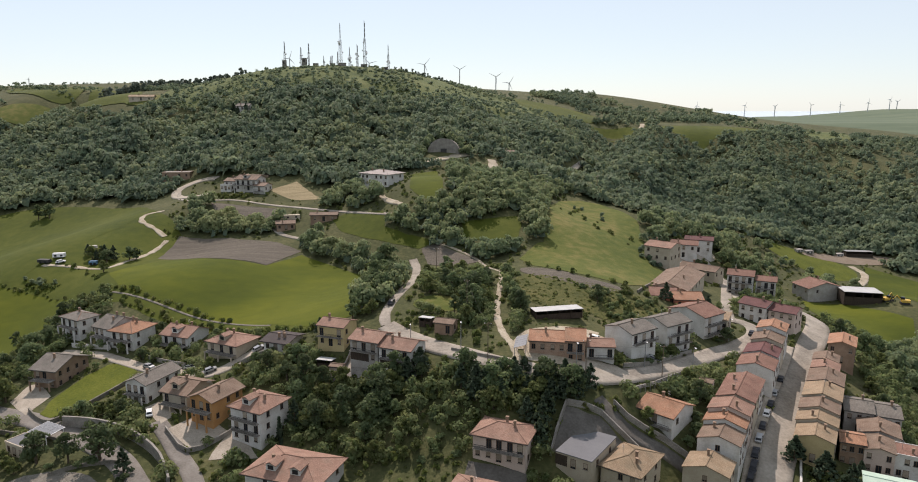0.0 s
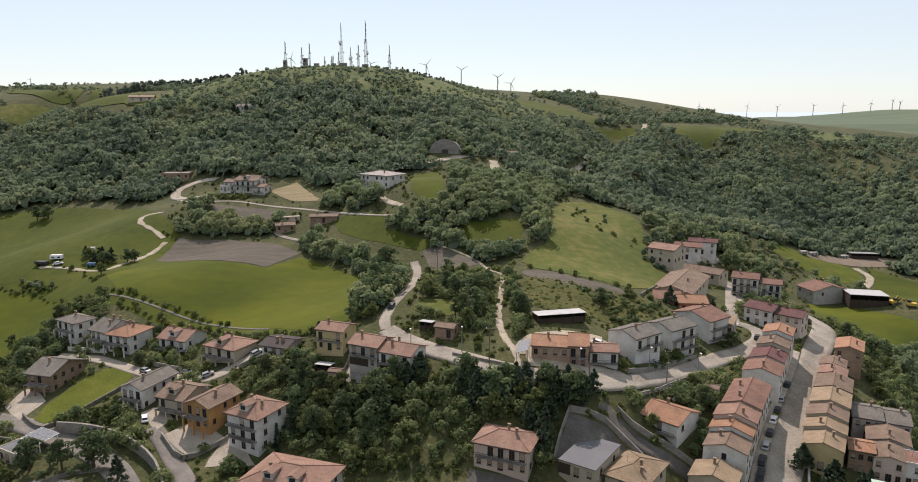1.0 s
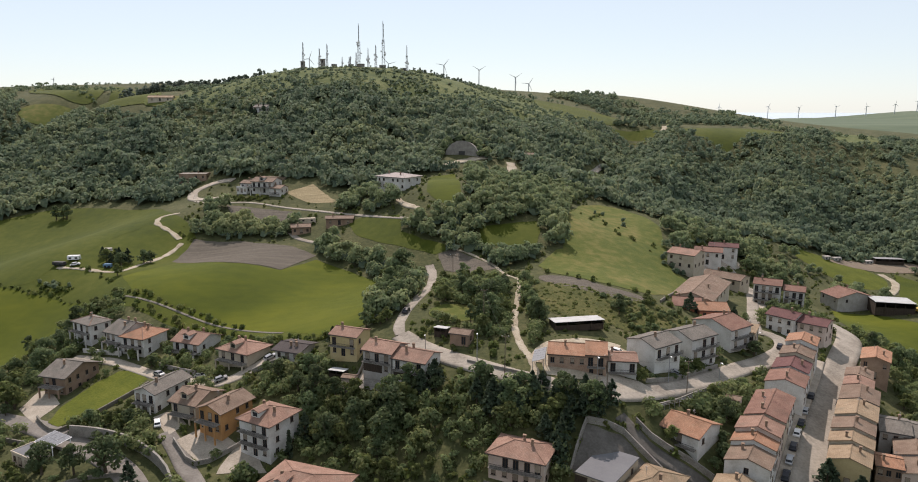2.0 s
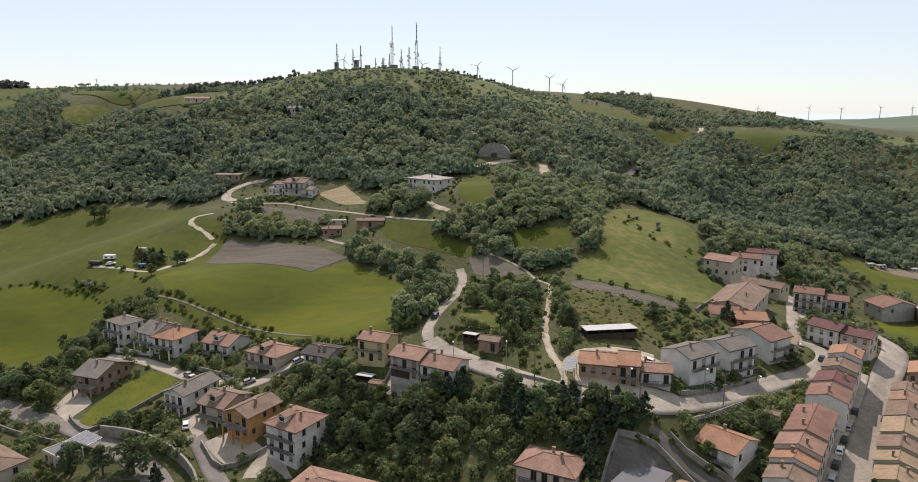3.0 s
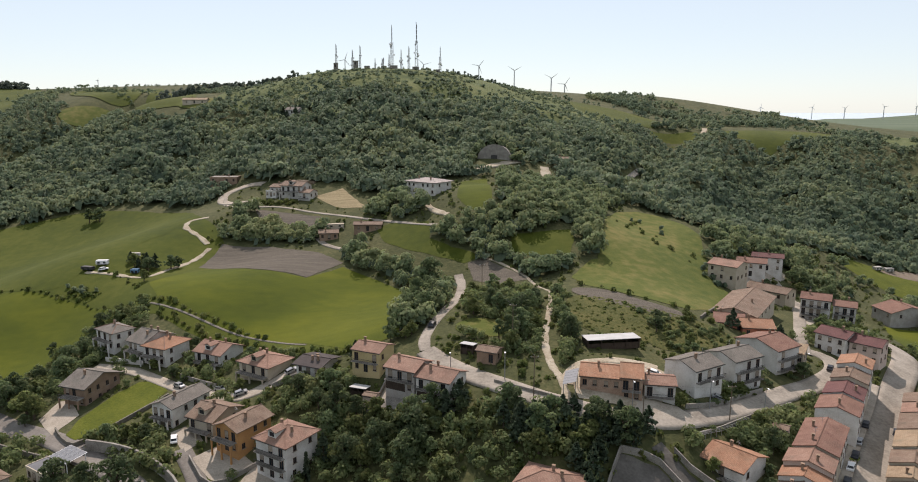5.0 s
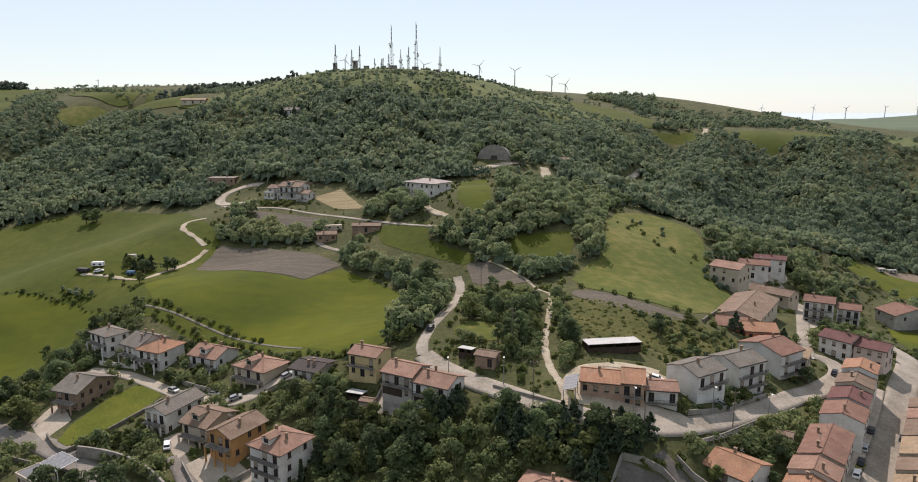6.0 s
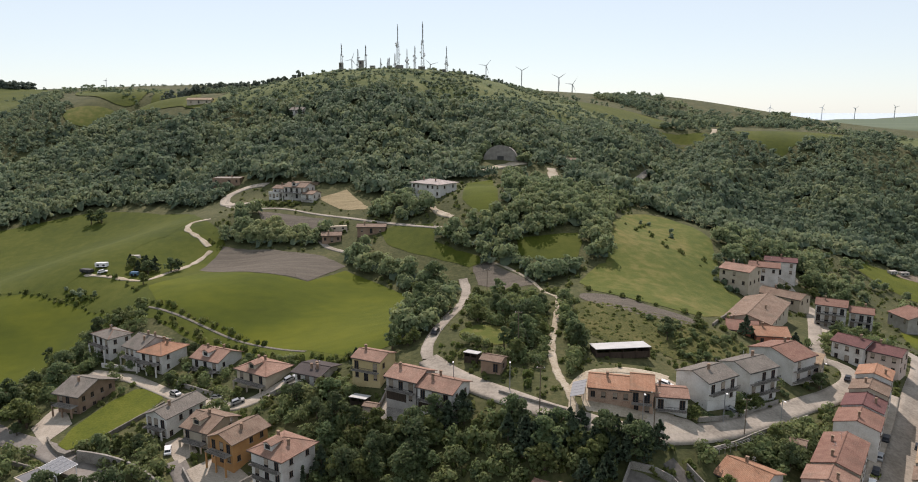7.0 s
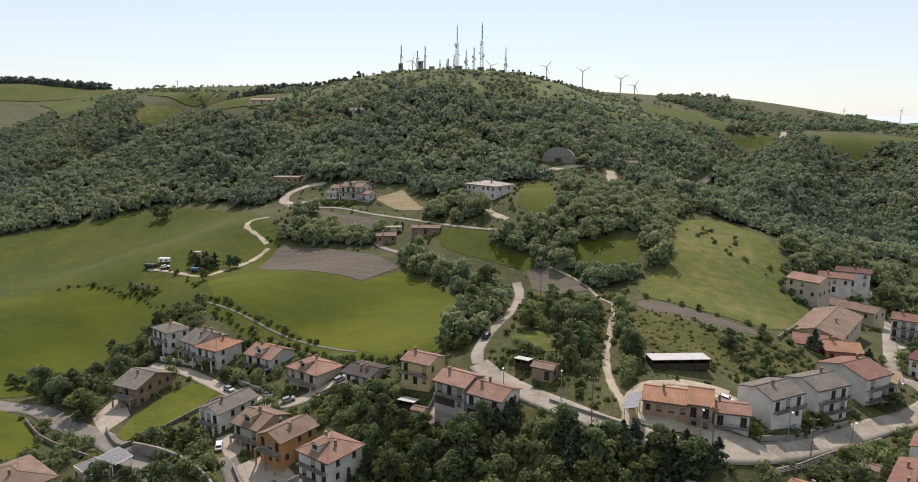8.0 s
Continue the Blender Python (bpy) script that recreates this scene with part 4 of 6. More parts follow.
house("grey-fronted double house, eastern half, white gable", -14.9, 174.4, 9.2, 8.6, -24, 18.6, "white", "r_pink", "gable", 0.34, 0.5, balcony=1, garage=2, chimneys=2, bare=("left",))
house("brown villa with a wide grey-brown roof", -117.0, 193.6, 7.6, 12.4, -14, 6.3, "brown", "r_grey", "gable", 0.36, 0.9, balcony=1, storeys=2, side=4, porch=2.4)
house("white villa with stepped grey gables", -83.4, 179.0, 6.8, 12.8, -20, 8.1, "white", "r_grey", "end", 0.4, 0.5, balcony=1, side=4, porch=1.6)
house("villa with a brown tiled roof and roof terrace", -71.9, 173.4, 7.8, 10, -21, 7.3, "cream", "r_brown", "gable", 0.36, 0.7, dormer=1, balcony=1, porch=2.0)
house("orange villa with a brown gable roof", -61.8, 166.3, 7.3, 10.5, -26, 8.7, "orange", "r_brown", "end", 0.4, 0.7, balcony=1, side=3, porch=2.0)
house("tall white villa with a salmon hipped roof and balconies", -48.7, 158.8, 9.3, 9.9, -27, 9.4, "white", "r_pink", "hip", 0.38, 0.7, balcony=2, storeys=3, chimneys=2, dormer=1)
house("large house with a broad salmon hipped roof and dormers", -35.9, 139.8, 17.2, 12.2, -19, 2.9, "white", "r_pink", "hip", 0.33, 0.8, dormer=2, front=5, chimneys=1)
house("square pink house with a hipped salmon roof", 10.2, 142.2, 12, 8.6, -22, 10.1, "pink", "r_pink", "hip", 0.34, 0.6, balcony=1, front=5, garage=0, chimneys=2)
house("low cream building with a grey felt roof", 28.0, 141.0, 8.2, 12.9, -35, 7.1, "cream", "deck", "shed", 0.015, 0.15, storeys=1, garage=1, chimneys=0, name="garage_block")
house("cream house with a broad tan hipped roof", 37.2, 137.8, 8.6, 11.9, -37, 5.4, "cream", "r_tan", "hip", 0.36, 0.6, chimneys=2)
house("white house with an orange tiled gable roof", 49.3, 155.2, 9.1, 9.9, -45, 9.8, "white", "r_orange", "gable", 0.36, 0.5, balcony=1)
house("long brick house with an orange tiled roof", 23.2, 172.6, 9.2, 9.0, -9, 21.4, "brick", "r_orange", "gable", 0.32, 0.3, front=4, garage=2, storeys=3, bare=("right",))
house("long brick house, taller eastern end, orange roof", 30.2, 172.0, 4.9, 10.0, -9, 21.8, "brick", "r_orange", "gable", 0.34, 0.3, front=2, storeys=3, balcony=1, chimneys=0, bare=("left",))
house("low annexe with a salmon roof and balcony", 36.4, 172.0, 7.0, 6.7, -5, 19.8, "white", "r_pink", "gable", 0.25, 0.4, balcony=1)
house("white apartment house with a grey-green roof", 46.6, 180.6, 9.8, 9.4, 36, 21.2, "white", "r_grey", "gable", 0.3, 0.3, balcony=1, bare=("left", "right"), front=3, storeys=3)
house("white apartment house with a dark grey roof", 59.2, 190.5, 9.9, 9.4, 33, 20.1, "white", "r_grey", "gable", 0.3, 0.3, balcony=2, bare=("left", "right"), front=3, storeys=3)
house("long white house with a red tiled roof", 73.2, 206.5, 9.6, 13.2, 36, 18.2, "white", "r_red", "gable", 0.28, 0.4, front=2, balcony=2, storeys=3, bare=("left",))
house("tan annexe with flat roof", 81.0, 207.5, 6, 7, -30, 15.8, "cream", "r_tan", "shed", 0.1, 0.2)
house("brick-red house with an orange tiled roof", 76.8, 227.2, 9.2, 10, -5, 17.0, "red_wall", "r_orange", "gable", 0.28, 0.4, bare=("left",))
house("brick-red wing with an orange-red roof", 70.0, 231.0, 8.6, 11, -14, 17.4, "red_wall", "r_red", "gable", 0.28, 0.4)
house("long building under a wide dusty brown roof", 81.0, 250.5, 14, 30, -30, 16.8, "cream", "r_brown", "end", 0.3, 0.5, side=5)
house("house with a grey-brown roof below the lane", 102, 285, 15.8, 9, -44, 13.4, "cream", "r_brown", "gable", 0.3, 0.5)
house("cream three-storey house on the meadow's edge", 85.5, 285.3, 11.2, 10.8, -40, 23.0, "cream", "r_pink", "gable", 0.26, 0.4, storeys=3, side=3)
house("low house with red roofs behind trees", 101, 305, 11, 9, -20, 20.0, "white", "r_red", "gable", 0.25, 0.5)
house("low house with a wine-red roof behind trees", 112, 318, 12, 8, -20, 19.5, "white", "r_wine", "gable", 0.25, 0.5)
house("white apartment house with balconies and red roof", 111, 265.5, 9.4, 9.5, -25, 15.7, "white", "r_red", "gable", 0.26, 0.4, storeys=3, balcony=2, front=4)
house("white apartment house, lower twin with balconies", 119.5, 262, 7.0, 9.0, -25, 14.2, "white", "r_red", "gable", 0.22, 0.4, storeys=3, balcony=2)
house("house with a wine-red roof behind garden trees", 101.8, 227.9, 8.9, 8.7, -48, 14.4, "white", "r_wine", "gable", 0.3, 0.5)
house("house with a dark wine-red roof", 109, 223.0, 8.3, 8.3, -41, 13.6, "pink", "r_wine", "gable", 0.3, 0.5)
house("grey warehouse with a red roof", 163.6, 307.3, 11.4, 16.9, -80, 0.0, "grey_wall", "r_red", "gable", 0.28, 0.4, name="warehouse", storeys=1, front=3)

# terraces along the street
TERRACE_W = [
    ("cream end house with a tan roof", 53.9, 137.6, 9.4, 7.4, 4.2, "cream", "r_tan"), ("white terraced house with a grey-pink roof", 59.2, 145.2, 9.0, 7.4, 7.2, "white", "r_brown"),
    ("terraced house with an orange roof", 62.0, 150.2, 9.2, 4.6, 8.4, "white", "r_orange"), ("terraced house with a salmon roof", 64.9, 155.0, 9.3, 6.6, 9.6, "pink", "r_pink"),
    ("terraced house with a red roof", 69.3, 161.8, 8.8, 8.6, 10.2, "cream", "r_red"), ("terraced house with a long red roof", 73.6, 169.0, 8.8, 7.4, 10.2, "white", "r_red"),
    ("tall white terraced house with a red roof", 81.6, 180.0, 9.3, 9.0, 11.2, "white", "r_red"), ("terraced house with a red and brown roof", 86.4, 188.0, 8.8, 8.6, 11.8, "white", "r_wine"),
    ("terraced house with a brown roof", 91.0, 195.2, 8.4, 7.6, 13.0, "cream", "r_brown"), ("terraced house with a salmon roof and terrace", 95.4, 202.2, 8.0, 8.0, 14.4, "white", "r_orange"),
]
for text, x, y, w, d, e, wall, roof in TERRACE_W:
    house(text, x, y, w, d, -31, e, wall, roof, "end", 0.3, 0.25, front=1, side=2, chimneys=1, group="western terrace", bare=())
TERRACE_E = [
    ("yellow end house with a tan roof", 83.9, 151.6, 8.4, 7.4, 4.4, "yellow", "r_tan"), ("terraced house with a mossy tan roof", 87.3, 157.6, 9.0, 5.6, 5.2, "cream", "r_tan"),
    ("terraced house with a brown roof", 90.6, 163.2, 8.9, 6.6, 6.0, "cream", "r_brown"), ("terraced house with a tan roof", 95.2, 170.6, 8.9, 9.6, 6.7, "cream", "r_tan"),
    ("terraced house with a faded brown roof", 100.6, 179.5, 8.7, 10.0, 7.0, "grey_wall", "r_brown"), ("terraced house with a salmon roof", 104.6, 187.6, 7.0, 6.4, 7.2, "pink", "r_pink"),
    ("terraced house with a salmon-brown roof", 108.2, 194.2, 6.6, 6.6, 7.3, "pink", "r_brown"),
]
for text, x, y, w, d, e, wall, roof in TERRACE_E:
    house(text, x, y, w, d, -31, e, wall, roof, "end", 0.3, 0.25, front=1, side=2, chimneys=1, group="eastern terrace")
house("tall brown house with an orange roof", 119.5, 206.3, 7.4, 10.5, -31, 8.4, "brown", "r_orange", "end", 0.3, 0.3)
house("house with a grey slab roof and red eaves", 104.5, 170.5, 6.6, 10, -24, 3.2, "grey_wall", "r_grey", "gable", 0.25, 0.3)
house("house with a dark grey roof", 111, 168.5, 5.6, 10, -24, 2.6, "grey_wall", "r_grey", "gable", 0.25, 0.3)
house("small house with an orange roof", 94.2, 154.4, 5.2, 6.6, -24, 2.0, "brown", "r_orange", "gable", 0.25, 0.3)
house("house with a faded salmon roof", 99.5, 152.2, 6.2, 8.2, -28, 1.4, "pink", "r_brown", "end", 0.25, 0.3)
house("white house with a roof terrace", 104.5, 149.5, 5.0, 6.6, -28, 1.2, "white", "r_red", "flat", 0.1)
house("dark-roofed house among yards", 104, 160.0, 9.0, 8.4, -28, 1.6, "grey_wall", "r_brown", "end", 0.25, 0.3)

# houses above the fields
house("dark flat-roofed house at the wood's edge", -161, 398, 15, 9, 6, 43.0, "brown", "concrete", "flat", 0.1, storeys=1, front=4)
house("large white villa with balconies below the woods", -110, 366, 12, 10, -14, 42.6, "white", "r_brown", "gable", 0.35, balcony=1, front=4, porch=2.4, dormer=1, chimneys=2)
house("low white wing with a roof terrace", -102.5, 361.5, 6, 8, -14, 39.6, "white", "r_brown", "gable", 0.3, balcony=1)
house("flat-roofed annexe of the white villa", -122, 366.5, 6, 6, -14, 39.4, "white", "deck", "flat", 0.1, storeys=1, chimneys=0)
house("white villa wing with a brown roof", -119.5, 370, 8, 8, -14, 41.2, "white", "r_brown", "gable", 0.3)
house("long white building with a pale salmon hipped roof", -38, 343, 17, 12.5, -32, 47.8, "white", "r_pale", "hip", 0.22, 0.8, front=6, storeys=2, chimneys=2)
house("small low house beside the lane", -79, 312, 8, 6, 14, 28.0, "brown", "r_brown", "gable", 0.3, storeys=1)
house("low ruined house among trees", -62, 316, 12, 7, 6, 31.4, "brown", "r_brown", "gable", 0.2, storeys=1)
house("pale house high on the hill", -247, 553, 18, 9, 10, up(-247, 553) + 2.6, "cream", "r_tan", "gable", 0.3, storeys=1)
house("white house among the hilltop trees", -146, 482, 9, 8, -10, up(-146, 482) + 4, "white", "r_grey", "gable", 0.4)
house("small stone house at the wood's edge", 29, 423, 9, 7, -10, up(29, 423) + 3.5, "grey_wall", "r_brown", "gable", 0.3, storeys=1)

# ground kept free of tall trees before the clearings
HOMES.append((-9, 416, 11.5, 9, math.cos(radians(-8)), math.sin(radians(-8))))
CLEAR += [[(-127, 171), (-113, 171), (-104, 166), (-91, 190), (-98, 201), (-110, 188), (-127, 191)], [(-106, 161), (-91, 157), (-82, 154), (-75, 149), (-68, 143), (-64, 136), (-72, 126), (-100, 138), (-114, 152)], [(-302, 540), (-250, 528), (-225, 560), (-300, 660), (-420, 880), (-480, 930), (-490, 750), (-440, 665), (-395, 626), (-356, 618), (-330, 590)], [(-22, 388), (-20, 408), (4, 410), (10, 398), (24, 404), (24, 378), (15, 376), (6, 390)], [(60, 418), (64, 436), (76, 456), (84, 452), (74, 424)], [(-4, 279), (25, 300), (30, 276), (14, 264)], [(-20, 268), (-4, 270), (10, 250), (2, 238), (-12, 246)], [(-60, 303), (-38, 303), (-32, 290), (-14, 270), (-24, 268), (-46, 281)]]


# ---- trees ----
def cards(rng, centres, radii, count, size, outward=0.6, squash=0.8, low=-0.25):
    """Leaf clumps: bent quads scattered over lumps, facing mostly outwards. Returns points (n, 4, 3)."""
    k = rng.integers(0, len(centres), count)
    d = rng.normal(size=(count, 3))
    d[:, 2] = np.where(d[:, 2] < low, -d[:, 2] * 0.5, d[:, 2])
    d /= np.linalg.norm(d, axis=1)[:, None]
    p = centres[k] + d * radii[k][:, None] * rng.uniform(0.82, 1.04, (count, 1)) * np.array([1, 1, squash])
    n = outward * d + (1 - outward) * rng.normal(size=(count, 3)) * 0.6
    n /= np.linalg.norm(n, axis=1)[:, None]
    u = np.cross(n, rng.normal(size=(count, 3)))
    u /= np.linalg.norm(u, axis=1)[:, None]
    w = np.cross(n, u)
    s = size * rng.uniform(0.6, 1.3, (count, 1))
    q = np.stack([p + s * (a * u + b * w * 0.8) + s * c * n for a, b, c in ((-0.5, -0.4, -0.1), (0.55, -0.5, 0.08), (0.45, 0.5, -0.12), (-0.5, 0.55, 0.1))], 1)
    return q, d


def card_mesh(name, q, material, soft=None, share=0.5):
    n = len(q)
    v = q.reshape(-1, 3)
    me = bpy.data.meshes.new(name)
    me.vertices.add(4 * n)
    me.vertices.foreach_set("co", v.ravel())
    me.loops.add(4 * n)
    me.loops.foreach_set("vertex_index", np.arange(4 * n))
    me.polygons.add(n)
    me.polygons.foreach_set("loop_start", np.arange(0, 4 * n, 4))
    me.materials.append(M[material])
    me.update(calc_edges=True)
    if soft is not None:
        flat = np.cross(q[:, 2] - q[:, 0], q[:, 3] - q[:, 1])
        flat /= np.linalg.norm(flat, axis=1)[:, None] + 1e-9
        flat *= np.sign((flat * soft).sum(1, keepdims=True)) + 1e-6
        n_out = share * soft + (1 - share) * flat
        n_out /= np.linalg.norm(n_out, axis=1)[:, None] + 1e-9
        me.normals_split_custom_set(np.repeat(n_out, 4, axis=0).tolist())
    return me


def leaves(name, material, *how):
    q, d = cards(*how)
    return card_mesh(name, q, material, d, 0.3)


def broadleaf(seed, tall, wide, count, size, material):
    """A trunk with limbs and a lumpy crown."""
    rng = np.random.default_rng(seed)
    T = Build().tube((0, 0, -0.6), (0, 0, tall * 0.45), 0.05 * wide, 0.03 * wide)
    lumps = 26
    ang = rng.uniform(0, 2 * math.pi, lumps)
    far = rng.uniform(0.05, 0.8, lumps) * wide / 2
    z = tall * (0.22 + 0.62 * rng.uniform(0, 1, lumps) * (1 - (far / (0.62 * wide)) ** 2))
    c = np.stack([far * np.cos(ang), far * np.sin(ang), z], 1)
    c[0] = (0, 0, tall * 0.8)
    r = wide * rng.uniform(0.09, 0.22, lumps)
    for p in c[1:7]:
        T.tube((0, 0, tall * 0.3), p, 0.022 * wide, 0.008 * wide, 5)
    return T.mesh("trunk", "bark"), leaves("crown", material, rng, c, r, count, size, 0.6)


def conifer(seed, tall, wide, count, size):
    rng = np.random.default_rng(seed)
    T = Build().tube((0, 0, -0.6), (0, 0, tall * 0.97), 0.035 * wide + 0.08, 0.02)
    t = rng.uniform(0.08, 1, 70) ** 0.8
    ang = rng.uniform(0, 2 * math.pi, 70)
    far = (1 - t**1.7) * wide / 2 * rng.uniform(0.45, 1.0, 70)
    c = np.stack([far * np.cos(ang), far * np.sin(ang), t * tall], 1)
    r = 0.14 * wide * (1.15 - t)
    for p in c[:14]:
        T.tube((0, 0, p[2] + 0.2), p, 0.04, 0.01, 4)
    return T.mesh("trunk", "bark"), leaves("crown", "leaf_dark", rng, c, r, count, size, 0.4, 0.45)


def bush(seed, tall, wide, count, size, material):
    rng = np.random.default_rng(seed)
    c = np.stack([rng.uniform(-0.3, 0.3, 7) * wide, rng.uniform(-0.3, 0.3, 7) * wide, rng.uniform(0.25, 0.6, 7) * tall], 1)
    T = Build()
    for p in c:
        T.tube((0, 0, -0.3), p, 0.05, 0.02, 4)
    return T.mesh("stem", "bark"), leaves("crown", material, rng, c, np.full(7, 0.3 * tall), count, size)


KINDS = {
    "oak": [broadleaf(s, t, w, 1250, 0.47, m) for s, t, w, m in ((1, 9, 8, "leaf"), (2, 8, 7.5, "leaf"), (3, 7, 6, "leaf_light"), (4, 10, 7, "leaf"), (5, 6.5, 6.5, "leaf_light"))],
    "garden": [broadleaf(s, t, w, 800, 0.36, m) for s, t, w, m in ((11, 4.5, 4, "leaf_light"), (12, 5.2, 4.4, "leaf"), (13, 3.8, 3.6, "leaf_light"))],
    "fir": [conifer(s, t, w, 1100, 0.62) for s, t, w in ((21, 8.6, 6.4), (22, 7.4, 5.8), (23, 8.0, 6.2))],
    "cypress": [conifer(s, t, w, 420, 0.5) for s, t, w in ((25, 6.5, 1.7),)],
    "bush": [bush(s, t, w, 300, 0.34, m) for s, t, w, m in ((31, 1.8, 2.6, "leaf"), (32, 1.4, 2.2, "leaf_light"), (33, 2.2, 3.2, "leaf"))],
}
TEXT = {
    "oak": ("tree", "leafy green broadleaf tree with an uneven crown", "tree"), "garden": ("garden_tree", "small rounded garden tree in fresh leaf", "tree"),
    "fir": ("conifer", "dark green conifer with drooping branches", "tree"), "cypress": ("cypress", "slim dark green garden cypress", "tree"), "bush": ("bush", "low leafy green bush", "bush"),
}
plant_rng = random.Random(7)


def plant(kind, x, y, scale=1.0, group=""):
    trunk, crown = plant_rng.choice(KINDS[kind])
    name, label, category = TEXT[kind]
    ob = thing(name, pose(x, y, up(x, y) - 0.1, 0, 0, plant_rng.uniform(0, 360)), label, category, group)
    s = scale * plant_rng.uniform(0.85, 1.15)
    ob.scale = (s, s, s * plant_rng.uniform(0.9, 1.12))
    part("stem" if kind == "bush" else "trunk", trunk, ob)
    part("crown", crown, ob)
    return ob


def free(x, y, gap=1.5, fields=True):
    """Which of the places are clear of houses, roads and, if wanted, fields."""
    x, y = np.atleast_1d(x).astype(float), np.atleast_1d(y).astype(float)
    ok = np.ones(x.shape, bool)
    for hx, hy, a, b, c, s in HOMES:
        p, q = (x - hx) * c + (y - hy) * s, -(x - hx) * s + (y - hy) * c
        ok &= (np.abs(p) > a + gap) | (np.abs(q) > b + gap)
    for line, half in WAYS:
        for px, py in line[::2]:
            ok &= np.hypot(x - px, y - py) > half + gap
    if fields:
        for outline in CLEAR:
            ok &= ~inside(outline, x, y)
    return ok


def scatter(outline, step, seed, gap=1.5, keep=1.0, fields=True):
    """Uneven places inside an outline."""
    rng = np.random.default_rng(seed)
    xs, ys = [p[0] for p in outline], [p[1] for p in outline]
    X, Y = np.meshgrid(np.arange(min(xs), max(xs) + step, step), np.arange(min(ys), max(ys) + step, step))
    X, Y = (X + rng.uniform(-0.45, 0.45, X.shape) * step).ravel(), (Y + rng.uniform(-0.45, 0.45, Y.shape) * step).ravel()
    ok = inside(outline, X, Y) & free(X, Y, gap, fields) & (rng.random(X.shape) < keep)
    return list(zip(X[ok], Y[ok]))


def taken(places, mix, seed, group, size=1.0):
    rng = random.Random(seed)
    for x, y in places:
        plant(rng.choice(mix), x, y, size * rng.uniform(0.8, 1.15), group)


GULLY = [(-44, 173), (-28, 169), (-9, 163), (2, 166), (12, 160), (28, 156.5), (38, 158.5), (24, 153), (19, 144), (17, 150), (4, 150), (2, 142), (-24, 143), (-26, 150), (-40, 157)]
BRAMBLES = [(-12, 159), (-9.6, 167), (-3.5, 165), (1, 153), (-0.5, 140), (-11, 141), (-18, 147)]
taken([p for p in scatter(GULLY, 4.6, 1, 0.8) if not inside(BRAMBLES, *p)], ["oak", "oak", "oak", "garden"], 1, "gully wood", 0.85)
taken(scatter(BRAMBLES, 2.9, 94, 0.8, 0.9), ["bush", "bush", "garden"], 94, "gully brambles", 0.85)
taken([(-20.8, 155), (-18.6, 157), (-19.5, 160.5), (-17, 163), (-16, 166.5), (-22, 164)], ["oak"], 95, "tall trees beside the double house", 1.05)
taken(scatter([(0, 155), (8, 151), (20, 152), (33, 154), (33, 158), (20, 158.5), (13, 161), (2, 163)], 3.1, 2, 0.2), ["fir"], 2, "dark conifers", 0.7)
taken(scatter([(-27, 214), (-24, 248), (-22, 262), (-34, 272), (-40, 262), (-33, 252), (-32, 220)], 5.6, 3), ["oak"], 3, "roadside trees", 0.95)
taken(scatter([(-33, 200), (-25, 196), (-24.5, 210), (-22, 222), (-19.5, 240), (-25, 245), (-30, 222)], 3.4, 92, 0.5, 1, False), ["oak", "oak", "garden"], 92, "roadside trees", 0.85)
taken(scatter([(-16, 205), (-12, 245), (11, 229), (9, 185), (3, 183), (-2, 192), (-11, 196)], 6.0, 4, 1.2), ["oak", "oak", "garden"], 4, "trees between road and track", 0.8)
taken(scatter([(15, 232), (24, 228), (19, 190), (15, 186)], 5.0, 5, 0.6), ["oak", "garden"], 5, "trackside trees", 0.75)
taken(scatter([(40, 222), (60, 224), (63, 208), (52, 199), (44, 196), (40, 206)], 4.4, 6, 1, 0.8, False), ["garden", "bush", "bush"], 6, "scrub on the slope", 0.9)
taken(scatter([(22, 220), (40, 221), (40, 206), (24, 206)], 6.0, 66, 1, 0.3, False), ["bush"], 66, "scrub on the slope", 0.5)
taken(scatter([(-130, 211), (-135, 186), (-154, 216), (-146, 238), (-129, 250), (-122, 234), (-136, 227)], 5.4, 7), ["oak", "garden", "bush"], 7, "trees on the village edge", 0.8)
taken(scatter([(-112, 168), (-76, 150), (-76, 158), (-84, 168), (-92, 168)], 3.9, 8, 1.0, 0.9), ["garden", "garden", "bush"], 8, "garden trees", 0.95)
taken(scatter([(-120, 205), (-50, 178), (-44, 196), (-60, 208), (-110, 226)], 4.4, 9, 0.9, 0.72), ["garden", "garden", "garden", "bush"], 9, "villa gardens", 0.8)
taken(scatter([(-60, 182), (-42, 172), (-38, 182), (-50, 186)], 4.2, 10, 1.0), ["oak", "garden"], 10, "trees below the villas", 0.75)
taken(scatter([(-130, 158), (-100, 150), (-72, 132), (-54, 128), (-56, 138), (-72, 146), (-98, 154)], 5.0, 11, 1.0, 0.7), ["garden", "oak", "bush"], 11, "lower garden trees", 0.8)
taken(scatter([(36, 158), (48, 162), (68, 178), (74, 182), (66, 168), (56, 156), (50, 158), (40, 154)], 4.4, 12, 0.8), ["garden", "oak", "bush"], 12, "trees below the road", 0.75)
taken(scatter([(62, 188), (92, 214), (86, 216), (78, 210), (66, 198)], 6, 13, 0.8, 0.7), ["bush", "garden"], 13, "roadside bushes", 0.9)
